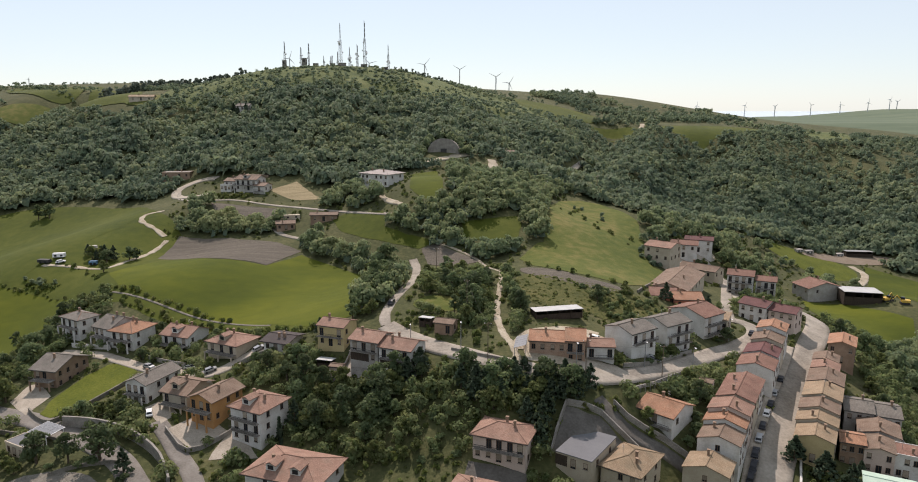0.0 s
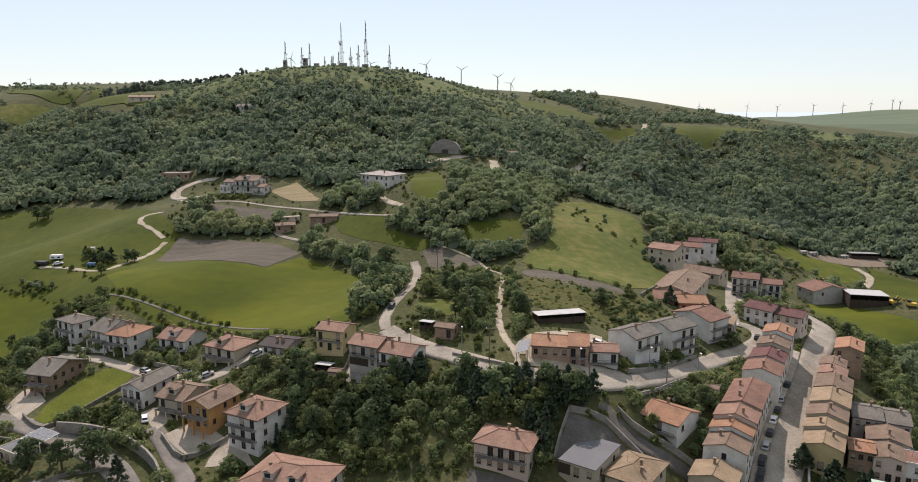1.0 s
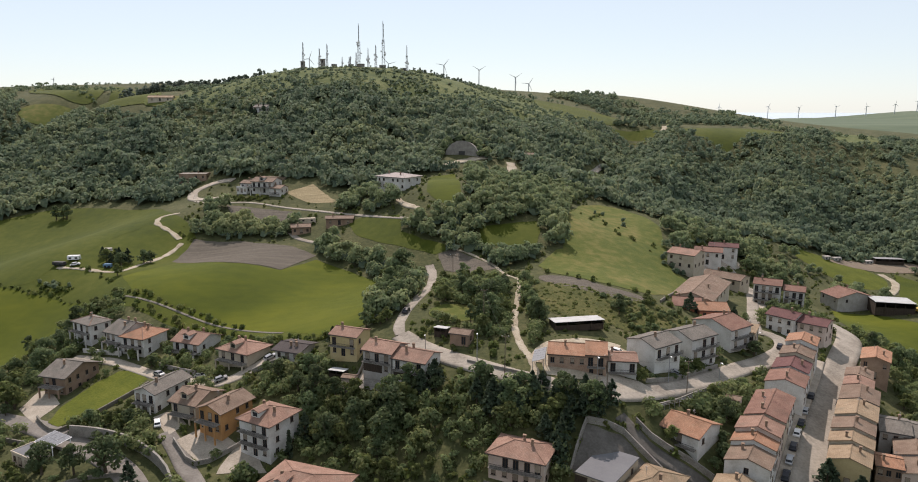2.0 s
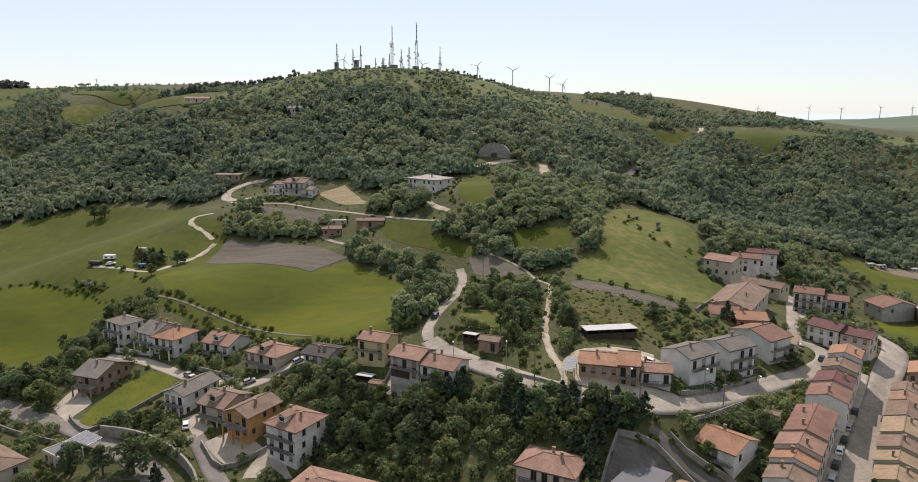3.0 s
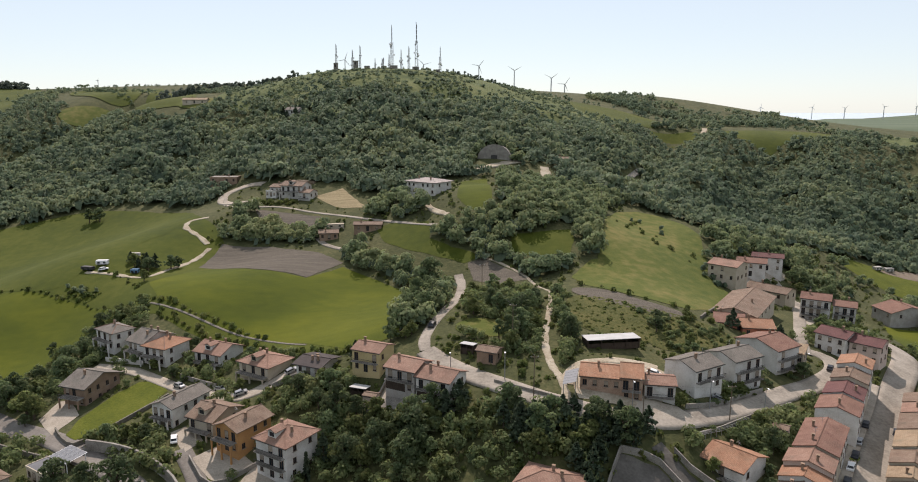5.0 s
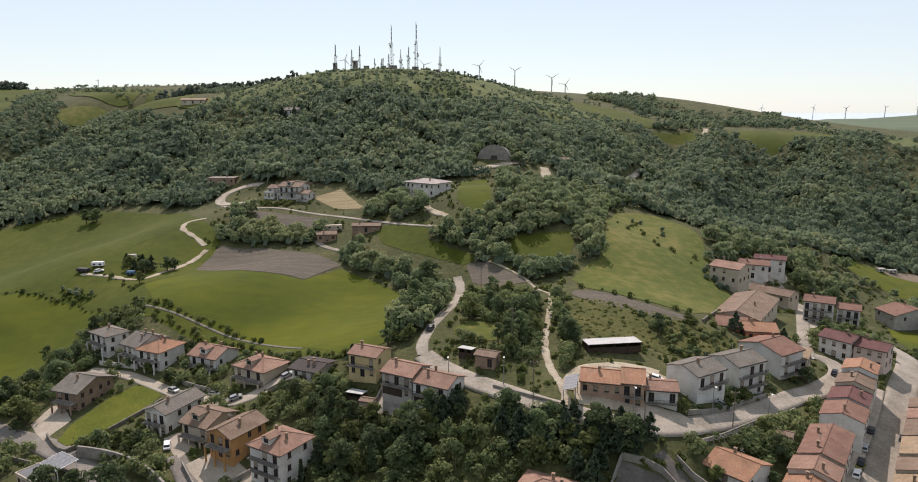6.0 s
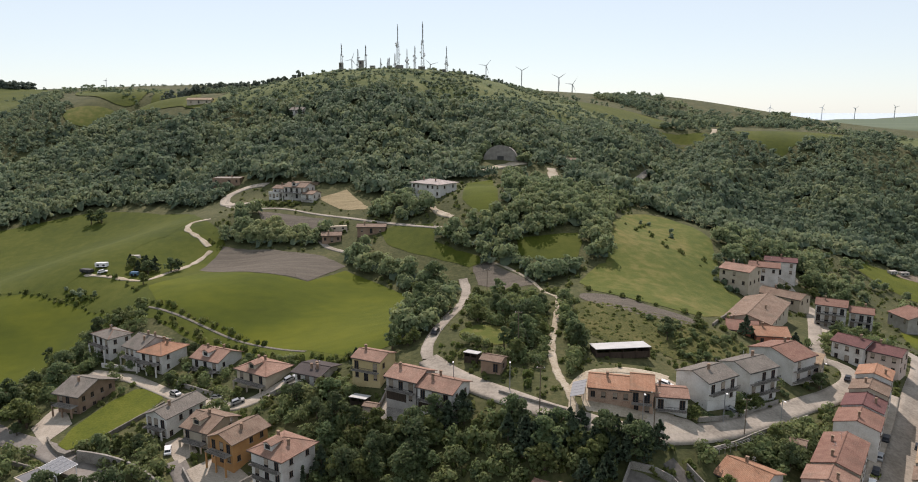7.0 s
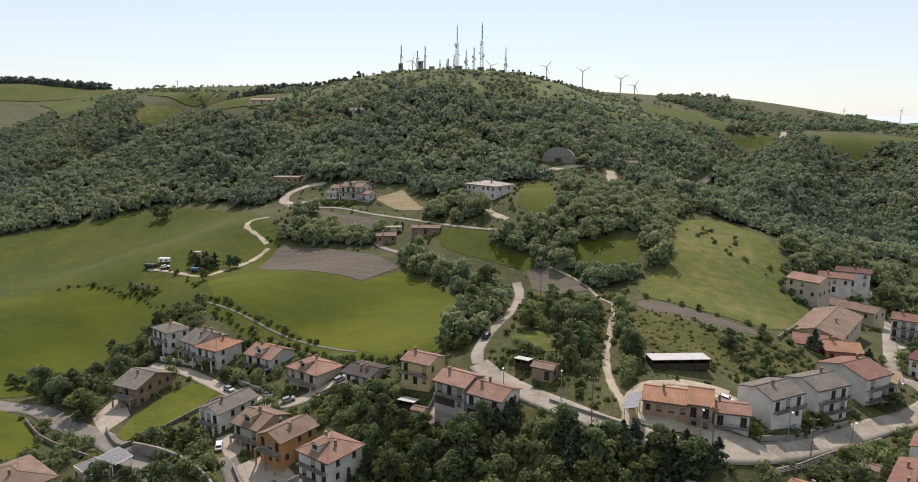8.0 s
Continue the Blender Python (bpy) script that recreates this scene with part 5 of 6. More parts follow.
taken(scatter([(88, 222), (100, 236), (106, 250), (120, 240), (124, 234), (116, 222)], 5.2, 14, 1.0), ["oak", "garden"], 14, "trees at the street's end", 0.75)
taken(scatter([(122, 200), (160, 240), (150, 238), (134, 248), (130, 232), (118, 190), (112, 182), (120, 176)], 5.6, 15, 1.0), ["oak", "oak", "garden"], 15, "trees below the terrace", 0.8)
taken(scatter([(76, 140), (80, 136), (96, 142), (90, 148)], 4.6, 16, 0.6), ["fir", "garden"], 16, "pines at the street's foot", 0.8)
taken(scatter([(92, 300), (120, 290), (140, 300), (136, 330), (110, 335), (96, 320)], 6.0, 17, 1.0, 0.8), ["oak", "garden"], 17, "trees round the upper houses", 0.85)
taken([(-92.5, 148.5), (-89.5, 146.5), (-84.5, 148.2), (-82, 146), (-104, 147), (-108, 145), (-101, 144.5), (-97.5, 147.5), (-106.5, 150)], ["garden", "oak"], 22, "lower garden trees", 0.95)
taken([(-86, 144.5), (-99, 148.5), (-93, 145), (-74, 140)], ["bush"], 30, "lower garden bushes", 1.0)
taken([(-75, 142.5)], ["fir"], 28, "single conifers", 0.7)
taken([(-178, 211), (-174, 208.6), (-171, 209.4), (-166, 207.4), (-163.5, 208.6), (-158, 203), (-149, 197), (-141, 191.4), (-136, 188), (-161.8, 205.2), (-153, 198), (-147, 202), (-138, 193), (-130.5, 188.5), (-128, 184), (-145, 196), (-156, 206), (-127, 178.5), (-132, 199)], ["oak", "garden"], 23, "roadside trees below the brown villa", 0.85)
taken([(-95, 171), (-91, 175), (-88, 171), (-86, 166), (-92, 168), (-89, 180), (-83, 164)], ["garden", "bush"], 24, "garden trees", 0.9)
taken([(50.5, 174), (53, 176), (56, 179.5), (59, 182), (63, 184.6), (66, 188), (69, 192), (44, 170.5), (41, 168.6), (46, 171.6), (66, 194), (78, 198.5), (81, 200.5)], ["garden", "bush", "bush"], 25, "forecourt bushes", 0.9)
taken([(44.2, 152), (55.8, 150.4), (57, 154.6), (52.8, 148)], ["garden"], 93, "garden trees", 0.8)
taken([(78, 149), (82, 143), (86, 139)], ["fir"], 26, "pines at the street's foot", 0.95)
taken([(-151, 476), (-148.5, 474), (-143, 475), (-153, 480), (-139, 478)], ["fir"], 31, "dark trees round the hill house", 0.95)
taken([(-149, 196), (-145, 193.5), (-141, 190.8), (-136, 187.8), (-130.5, 184.2), (-126.5, 181.6), (-154, 199), (-160, 203)], ["oak"], 32, "roadside trees below the brown villa", 1.05)
taken([(-40.5, 194), (-40.5, 159.5), (69, 224), (82.5, 222)], ["fir"], 18, "single conifers", 0.8)
taken([(17.6, 141.5), (18.6, 145), (20, 148.4), (21.6, 152), (15.5, 147.5), (10, 153), (4, 156), (0.5, 159), (-13, 165.5), (-10, 168)], ["fir"], 27, "dark conifers", 0.85)
taken([(-42.6, 153.2)], ["cypress"], 19, "single conifers")
taken([(-231, 377), (-228, 378.5), (-225, 377)], ["oak"], 29, "field trees", 0.95)
taken([(-141, 268), (-138, 284), (-136, 286)], ["oak"], 20, "field trees", 0.8)
taken([(-150, 281), (-147, 281), (-145, 279), (-153, 283), (-148, 284), (-144, 283), (-156, 286), (-151, 287)], ["fir", "oak"], 21, "farmyard conifers", 0.7)


# ---- woods ----
def crowns(seed, n, count, size, wide, tall, lumps=7, low=-0.25):
    """A few crown shapes for the woods."""
    out = []
    for i in range(n):
        rng = np.random.default_rng(seed + i)
        ang, far = rng.uniform(0, 2 * math.pi, lumps), rng.uniform(0.05, 0.6, lumps) * wide / 2
        c = np.stack([far * np.cos(ang), far * np.sin(ang), tall * rng.uniform(0.25, 0.78, lumps)], 1)
        c[0] = (0, 0, tall * 0.75)
        out.append(cards(rng, c, wide * rng.uniform(0.2, 0.34, lumps), count, size, 0.88, 0.8, low))
    return out


def wood(name, places, shapes, seed, label, spread=(0.7, 1.25), material="forest", sizes=None, rise=0.25, sink=0.4):
    rng = np.random.default_rng(seed)
    xy = np.array(places)
    z = level(xy[:, 0], xy[:, 1]) - sink
    out, soft = [], []
    for i, ((x, y), g) in enumerate(zip(xy, z)):
        s, t, a = rng.uniform(*spread) * (1 if sizes is None else sizes[i]), rng.uniform(0.8, 1.2), rng.uniform(0, 2 * math.pi)
        shape, facing = shapes[rng.integers(len(shapes))]
        q = shape * np.array([s, s, s * t])
        c, b = math.cos(a), math.sin(a)
        spin = np.array([[c, b, 0], [-b, c, 0], [0, 0, 1]])
        out.append(q @ spin + (x, y, g))
        soft.append((1 - rise) * (facing @ spin) + (0, 0, rise))
    return tagged(part(name, card_mesh(name, np.concatenate(out), material, np.concatenate(soft), 0.9)), label, "wood", kind="stuff")


mid_shapes = crowns(100, 10, 270, 0.85, 7.4, 7.4, 14)
far_shapes = crowns(200, 18, 45, 1.3, 7.0, 6.2, 7, -0.05)
THICKET = [p for p in scatter(GULLY, 2.9, 28, 0.4) if not inside(BRAMBLES, *p) or int(10 * p[0]) % 2] + scatter([(-60, 183), (-40, 171), (-36, 184), (-50, 188)], 2.8, 29, 0.5) + scatter([(34, 159), (50, 163), (72, 182), (66, 166), (52, 152), (44, 153)], 2.8, 27, 0.4)
THICKET += scatter([(-150, 215), (-134, 186), (-128, 205), (-122, 234), (-130, 250), (-146, 238)], 3.4, 26, 0.5) + scatter([(-14, 205), (-11, 245), (11, 232), (9, 185), (2, 182), (-2, 192), (-13, 197)], 2.9, 25, 0.4, 0.95, True) + scatter([(15, 236), (22, 230), (20, 190), (14.5, 178)], 2.6, 24, 0.3)
THICKET += scatter([(-150, 215), (-150, 160), (-128, 164), (-100, 156), (-60, 128), (-20, 128), (-40, 172), (-60, 206), (-110, 226)], 3.1, 21, 0.35, 0.42)
THICKET += scatter([(-140, 176), (-98, 152), (-72, 130), (-50, 126), (-110, 140), (-150, 160)], 3.4, 20, 0.4, 0.4) + scatter([(44, 171), (56, 179), (66, 189), (70, 196), (64, 196), (52, 184), (44, 176)], 2.4, 19, 0.2, fields=False)
THICKET += scatter([(0, 134), (0, 120), (18, 120), (30, 128), (22, 138), (17, 150)], 3.0, 18, 0.4) + scatter([(46, 160), (74, 184), (80, 190), (70, 170), (52, 156)], 2.6, 17, 0.3) + scatter([(100, 146), (124, 200), (140, 200), (130, 150)], 3.2, 16, 0.5, 0.8)
THICKET += scatter([(120, 178), (165, 238), (136, 250), (124, 212)], 3.4, 23, 0.6) + scatter([(-110, 167), (-78, 150), (-78, 160), (-88, 168)], 3.2, 22, 0.6, 0.5)
THICKET += scatter([(86, 226), (98, 250), (106, 262), (118, 256), (123, 242), (112, 228), (100, 220)], 3.0, 15, 0.6, 0.8) + scatter([(122, 252), (130, 272), (152, 318), (134, 330), (120, 296)], 3.4, 14, 0.8, 0.7) + scatter([(62, 236), (70, 258), (80, 276), (74, 276), (60, 240)], 3.0, 13, 0.8, 0.5)
wood("thicket", THICKET, crowns(150, 10, 170, 0.54, 5, 4.2, 13), 39, "tangled thicket of young trees and brambles", (0.5, 1.1), "thicket")
COPSE = [(-66, 300), (-34, 279), (-19, 266), (-14, 277), (8, 254), (16, 252), (22, 262), (38, 278), (45, 345), (62, 372), (20, 385), (-5, 385), (-5, 303), (-25, 298), (-45, 301)]
copse = scatter(COPSE, 4.4, 30, 0.8, 1.0)
copse += scatter([(-70, 340), (-62, 322), (-30, 312), (-38, 331), (-56, 354)], 4.8, 31, 1.2)
copse += scatter([(-131, 315), (-110, 312), (-86, 308), (-82, 318), (-104, 325), (-128, 329)], 2.9, 32, 0.3, fields=False)
copse += scatter([(-140, 345), (-128, 330), (-120, 340), (-122, 350)], 5.0, 33, 1.0)
copse += scatter([(-66, 300), (-67, 284), (-44, 268), (-33, 256), (-25, 262), (-36, 284)], 4.2, 34, 0.6)
copse += scatter([(-33, 252), (-33, 206), (-26, 203), (-22, 216), (-20, 236), (-20, 258), (-28, 266)], 4.2, 38, 0.3, fields=False)
copse += scatter([(80, 300), (92, 340), (110, 350), (140, 335), (136, 306), (110, 322), (92, 306)], 5.0, 35, 1.5, 0.9)
copse += scatter([(130, 300), (150, 318), (190, 330), (215, 350), (190, 390), (150, 380), (120, 345)], 5.6, 36, 2.0, 0.34)
copse += scatter([(150, 238), (190, 262), (240, 300), (250, 290), (200, 230), (165, 200), (140, 205)], 5.4, 37, 1.2, 0.85)
copse += [(-22.5, 404), (-20.6, 409), (-24, 412), (-19.5, 415.5), (-25.5, 407), (1.8, 407), (3.6, 411), (1.2, 414.5), (5.6, 406), (-17, 421), (-11, 424.5), (-5, 424), (0.5, 420)]
wood("copse", copse, mid_shapes, 40, "dense copses and hedgerows of mixed trees", (0.6, 1.1), "copse", rise=0.4)

FOREST = [(-560, 330), (-350, 318), (-311, 351), (-289, 370), (-263, 387), (-246, 396), (-205, 393), (-164, 368), (-150, 392), (-122, 388), (-95, 380), (-62, 356), (-20, 382), (20, 388), (58, 374), (70, 366), (90, 345), (120, 350),
          (150, 385), (190, 395), (235, 392), (262, 375), (330, 400), (520, 500), (520, 640), (300, 660), (190, 600), (100, 700), (-20, 720), (-300, 720), (-560, 760)]
forest = np.array(scatter(FOREST, 4.45, 41, 2.0))
rng = np.random.default_rng(5)
x, y = forest.T
bald = np.exp(-(((x + 85) / 160) ** 4) - (((y - 620) / 98) ** 4))
west = np.exp(-(((x + 390) / 120) ** 2) - (((y - 660) / 60) ** 2))
saddle = np.exp(-(((x - 120) / 110) ** 2) - (((y - 640) / 70) ** 2))
ridge = np.exp(-(((x - 350) / 90) ** 2) - (((y - 560) / 60) ** 2))
open_ground = np.maximum(np.maximum(bald, 0.4 * west), np.maximum(0.8 * saddle, 0.55 * ridge))
lumpy = np.array([noise.noise((a / 24, b / 17, 7)) + 0.5 * noise.noise((a / 9, b / 9, 8)) for a, b in forest])
patchy = np.array([noise.noise((a / 38, b / 38, 0)) for a, b in forest])
keep = rng.random(len(forest)) < np.clip(1.05 - 1.2 * open_ground + 0.5 * patchy * (open_ground > 0.25), 0.02, 1)
forest, size = forest[keep], ((1 - 0.58 * bald) * (1 - 0.25 * ease((y - 480) / 60)) * (1 + 0.5 * lumpy))[keep] * rng.uniform(0.75, 1.2, int(keep.sum()))


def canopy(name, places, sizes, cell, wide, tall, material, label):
    """A filler sheet added under the crowns to close the gaps: domes that run into one another."""
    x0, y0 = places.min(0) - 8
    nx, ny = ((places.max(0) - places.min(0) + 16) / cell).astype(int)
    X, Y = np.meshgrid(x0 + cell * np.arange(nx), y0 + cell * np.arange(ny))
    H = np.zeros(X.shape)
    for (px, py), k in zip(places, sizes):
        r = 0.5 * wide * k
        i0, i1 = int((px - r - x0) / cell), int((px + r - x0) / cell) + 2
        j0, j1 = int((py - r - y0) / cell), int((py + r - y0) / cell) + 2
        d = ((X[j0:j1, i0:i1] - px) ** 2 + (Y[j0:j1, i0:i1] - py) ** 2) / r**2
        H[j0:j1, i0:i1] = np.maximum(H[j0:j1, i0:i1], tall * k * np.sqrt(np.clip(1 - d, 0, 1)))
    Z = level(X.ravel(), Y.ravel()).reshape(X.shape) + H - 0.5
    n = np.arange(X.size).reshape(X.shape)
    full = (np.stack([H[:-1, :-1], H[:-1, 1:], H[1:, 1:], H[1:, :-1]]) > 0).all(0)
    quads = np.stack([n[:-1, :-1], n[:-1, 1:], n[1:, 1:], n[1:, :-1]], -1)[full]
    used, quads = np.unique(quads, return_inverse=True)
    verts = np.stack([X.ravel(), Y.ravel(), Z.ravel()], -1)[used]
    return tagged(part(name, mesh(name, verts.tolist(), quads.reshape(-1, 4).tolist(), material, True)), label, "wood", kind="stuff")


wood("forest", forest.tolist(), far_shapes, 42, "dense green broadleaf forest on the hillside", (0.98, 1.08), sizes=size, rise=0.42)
# Gap fillers below the crowns; their dark colour stands for the shade there.
canopy("forest_understorey", forest, size, 2.2, 6.6, 3.7, "gap_shade", "dark filler canopy, shade painted between the hillside forest crowns")
canopy("copse_understorey", np.array(copse), np.full(len(copse), 0.8), 1.8, 7.6, 4.4, "gap_shade", "dark filler canopy, shade painted between the copse crowns")
# woods and bushes on the far hill beyond the saddle
beyond = np.array(scatter([(75, 765), (84, 790), (120, 815), (150, 812), (170, 770), (225, 770), (275, 790), (300, 760), (268, 700), (200, 655), (165, 640), (140, 690), (120, 735)], 5.5, 86, 2.0))
thick = np.array([noise.noise((a / 30, b / 22, 4)) + 0.9 * math.exp(-(((a - 108) / 34) ** 2) - (((b - 778) / 30) ** 2)) for a, b in beyond])
beyond = beyond[thick > np.where(beyond[:, 0] > 150, 0.1, -0.05)]
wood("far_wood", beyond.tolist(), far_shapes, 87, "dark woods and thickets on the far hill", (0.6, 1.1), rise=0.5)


# ---- scrub ----
low_shapes = crowns(300, 6, 26, 0.62, 2.2, 1.5)
scrub = scatter([(-150, 130), (-150, 235), (-60, 212), (-42, 196), (-20, 190), (-14, 245), (14, 248), (20, 232), (62, 226), (86, 218), (130, 250), (160, 240), (140, 180), (130, 128), (60, 118)], 2.3, 50, 0.5, 0.9)
keep = [noise.noise((a / 9, b / 9, 3)) > -0.08 for a, b in scrub]
scrub = [p for p, k in zip(scrub, keep) if k]
scrub += scatter([(-60, 300), (-30, 200), (20, 245), (60, 370), (0, 390), (-70, 350)], 3.0, 51, 1.0, 0.7)
scrub += scatter([(80, 270), (140, 260), (250, 330), (240, 400), (150, 390), (90, 340)], 3.2, 52, 1.0, 0.6)
scrub += scatter([(-140, 312), (-80, 300), (-60, 340), (-150, 395)], 3.4, 53, 1.0, 0.5)
wood("undergrowth", scrub, low_shapes, 54, "rough scrub, brambles and tall weeds", (0.3, 1.25), "scrub")


def hedge(points, width, step, seed):
    rng = np.random.default_rng(seed)
    line = curve(points, step)
    return [(p[0] + rng.uniform(-1, 1) * width / 2, p[1] + rng.uniform(-1, 1) * width / 2) for p in line]


rows = hedge([(-205, 269), (-189, 268), (-166, 259), (-143, 248)], 1.5, 3.4, 60) + hedge([(-160, 276), (-150, 270), (-141, 262)], 2, 3.5, 61)
rows += hedge([(-127, 248), (-109, 239), (-91, 230), (-76, 222)], 2.0, 3.6, 62) + hedge([(-120, 238), (-100, 228), (-62, 208), (-44, 198)], 3.5, 2.2, 63)
rows += hedge([(-172, 264), (-163, 264), (-158, 262)], 6, 0.8, 64)
rows += hedge([(20, 247), (45, 234), (63, 231), (84, 270)], 3, 5.0, 65) + hedge([(52, 330), (62, 312), (74, 296)], 12, 3, 66)
rows += hedge([(-129, 358), (-118.4, 353), (-106, 354)], 3.5, 0.5, 90)
WEEDY = [(20, 203), (18, 225), (25, 231), (46, 223), (64, 220), (68, 212), (60, 205), (43, 198), (38, 204)]
wood("tall_weeds", scatter(WEEDY, 1.5, 96, 0.5, 0.75, False), crowns(330, 6, 22, 0.5, 1.8, 0.8, 6, 0.0), 97, "tufts of tall weeds and brambles on the slope", (0.4, 1.0), "scrub")
wood("slope_bushes", scatter([(46, 222), (64, 219), (70, 212), (60, 204), (47, 198), (40, 207)], 2.8, 98, 0.8, 0.6, False), crowns(310, 4, 120, 0.6, 3.0, 2.8), 99, "dark bushes on the weedy slope", (0.4, 1.0), "thicket")
wood("hedgerow", rows, low_shapes, 67, "low unkempt hedges along ditches and field edges", (0.7, 1.6), "scrub")
wood("meadow_bushes", hedge([(-172, 266), (-166, 265), (-160, 263)], 5, 1.6, 68) + hedge([(84, 300), (78, 282), (84, 276)], 4, 1.6, 69) + hedge([(58, 336), (70, 326)], 10, 4, 70), crowns(310, 4, 120, 0.7, 3.4, 3.2), 71, "small scattered bushes in the grass", (0.6, 1.0))
# shrubs on the bald hilltop and the far ridges
top = scatter([(-330, 560), (-230, 520), (-60, 505), (60, 540), (100, 640), (-20, 690), (-260, 690)], 3.6, 72, 2.0, 0.9)
top = [p for p in top if noise.noise((p[0] / 34, p[1] / 9, 5)) + 0.5 * noise.noise((p[0] / 9, p[1] / 5, 6)) > 0.03 + 0.3 * math.exp(-(((p[1] - 590) / 18) ** 2))]
wood("hilltop_scrub", top, crowns(340, 6, 30, 0.8, 3.6, 1.5, 6, 0.0), 73, "patches of low scrub on the bald hilltop", (0.5, 1.5), "forest", rise=0.5)
skyline = hedge([(-690, 985), (-610, 990), (-520, 985), (-430, 980), (-370, 960)], 14, 4.5, 88) + hedge([(-470, 800), (-400, 700), (-345, 640)], 12, 4.0, 89)
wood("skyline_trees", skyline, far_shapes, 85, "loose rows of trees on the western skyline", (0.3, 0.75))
wood("hilltop_pines", hedge([(-56, 606), (-48, 611), (-40, 616), (-30, 620), (-18, 629), (0, 640)], 5, 1.3, 101), crowns(350, 5, 36, 0.8, 2.2, 4.2), 102, "row of small pines along the hill's shoulder", (0.5, 1.1), "pine")
far_line = hedge([(-330, 655), (-270, 640), (-205, 628), (-188, 622)], 9, 0.8, 74)
wood("pine_belt", far_line, crowns(320, 4, 70, 1.2, 4, 9), 75, "dark belt of pines along the skyline", (0.7, 1.15), "pine")
belt = hedge([(-1010, 1015), (-880, 1015), (-790, 1010), (-712, 1002)], 16, 0.9, 76)
wood("pine_belt", belt, crowns(320, 4, 60, 2.0, 7, 14), 77, "far dark pine belt on the ridge", (0.85, 1.2), "pine", sink=3.5)
ridge_trees = hedge([(84, 800), (105, 755), (124, 722), (150, 705), (168, 696)], 26, 0.5, 78) + hedge([(180, 690), (250, 720), (300, 740)], 30, 1.0, 79) + hedge([(116, 606), (150, 630), (176, 650), (212, 668), (245, 684)], 5, 0.9, 84) + hedge([(190, 655), (280, 650), (360, 640)], 14, 3, 80)
ridge_trees += hedge([(-480, 760), (-400, 720), (-330, 690)], 40, 4, 81) + hedge([(-640, 880), (-520, 800), (-420, 700)], 60, 5, 82)
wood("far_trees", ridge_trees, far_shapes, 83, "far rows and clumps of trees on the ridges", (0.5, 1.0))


# ---- open sheds, huts and small buildings ----
def open_shed(x, y, w, d, turn, top, tall, roof, label):
    z = up(x, y)
    HOMES.append((x, y, w / 2, d / 2, math.cos(radians(turn)), math.sin(radians(turn))))
    ob = thing("open_shed", pose(x, y, z - 0.4, 0, 0, turn), label, "shed")
    h = top - z + 0.4
    slab("roof", [[(-w / 2 - 0.3, -d / 2 - 0.3, h + 0.1), (w / 2 + 0.3, -d / 2 - 0.3, h + 0.1), (w / 2 + 0.3, d / 2 + 0.3, h - 0.25), (-w / 2 - 0.3, d / 2 + 0.3, h - 0.25)]], 0.1, roof, ob)
    n = max(2, int(w / 3.5))
    for i in range(n + 1):
        p = -w / 2 + w * i / n
        part("post", Build().box(p - 0.09, -d / 2, 0, p + 0.09, -d / 2 + 0.18, h - 0.02).mesh("post", "plank"), ob)
    part("back_wall", Build().box(-w / 2, d / 2 - 0.15, 0, w / 2, d / 2, h - 0.36).mesh("back_wall", "plank"), ob)
    part("side_wall", Build().box(-w / 2 - 0.1, -d / 2 + 0.2, 0, -w / 2, d / 2, h - 0.5).mesh("side_wall", "plank"), ob)
    part("side_wall", Build().box(w / 2, -d / 2 + 0.2, 0, w / 2 + 0.1, d / 2, h - 0.5).mesh("side_wall", "plank"), ob)
    n = max(4, int(w / 0.9))
    board = Build().box(-w / n / 2 + 0.02, -0.03, 0, w / n / 2 - 0.02, 0.03, h * 0.62).mesh("board", "plank")
    for i in range(n):
        part("board", board, ob, pose(-w / 2 + w * (i + 0.5) / n, -d / 2 + 0.23, 0))
    return ob


open_shed(28.6, 196.2, 14.2, 5.0, 13, 22.0, 3.5, "sheet", "long open timber shed with a white sheet roof")
open_shed(177, 297, 15, 11, -12, 0.6, 4, "sheet", "open machine shed with a white sheet roof")
open_shed(-9.2, 189.0, 3.4, 2.4, -20, 21.5, 2.5, "sheet", "small open hut with a white sheet roof")
open_shed(-36, 178.5, 4.0, 2.6, -15, 13.0, 2.2, "sheet", "low shelter with pale sheets in the garden")
house("small dark hut with a salmon roof", -3.6, 184.6, 5.2, 4.2, -20, 21.6, "brown", "r_brown", "gable", 0.3, 0.4, storeys=1, chimneys=0, name="hut", front=2, side=1)
house("small garden hut with a salmon roof", -32.4, 174.8, 3.4, 2.6, -15, 12.4, "pink", "r_brown", "gable", 0.25, 0.2, storeys=1, chimneys=0, name="hut", front=1, side=0)
house("small pink hut below the road", 63.5, 167.8, 3.2, 3.0, -31, 11.0, "pink", "r_brown", "gable", 0.3, 0.2, storeys=1, chimneys=0, name="hut", front=1, side=0)
house("low house with a grey-brown roof at the road's foot", -119, 148.5, 15, 11, -28, 1.0, "cream", "r_brown", "hip", 0.3, 0.5, chimneys=1)
house("low house with a salmon-brown roof", 3.5, 126.5, 11, 9, -22, 4.6, "cream", "r_pink", "hip", 0.32, 0.5, chimneys=1)
house("pale green sheet-roofed hall", 94, 138.5, 10, 7, -28, -0.9, "grey_wall", "green_sheet", "gable", 0.2, 0.3, chimneys=0, name="hall")

# house with a solar pergola
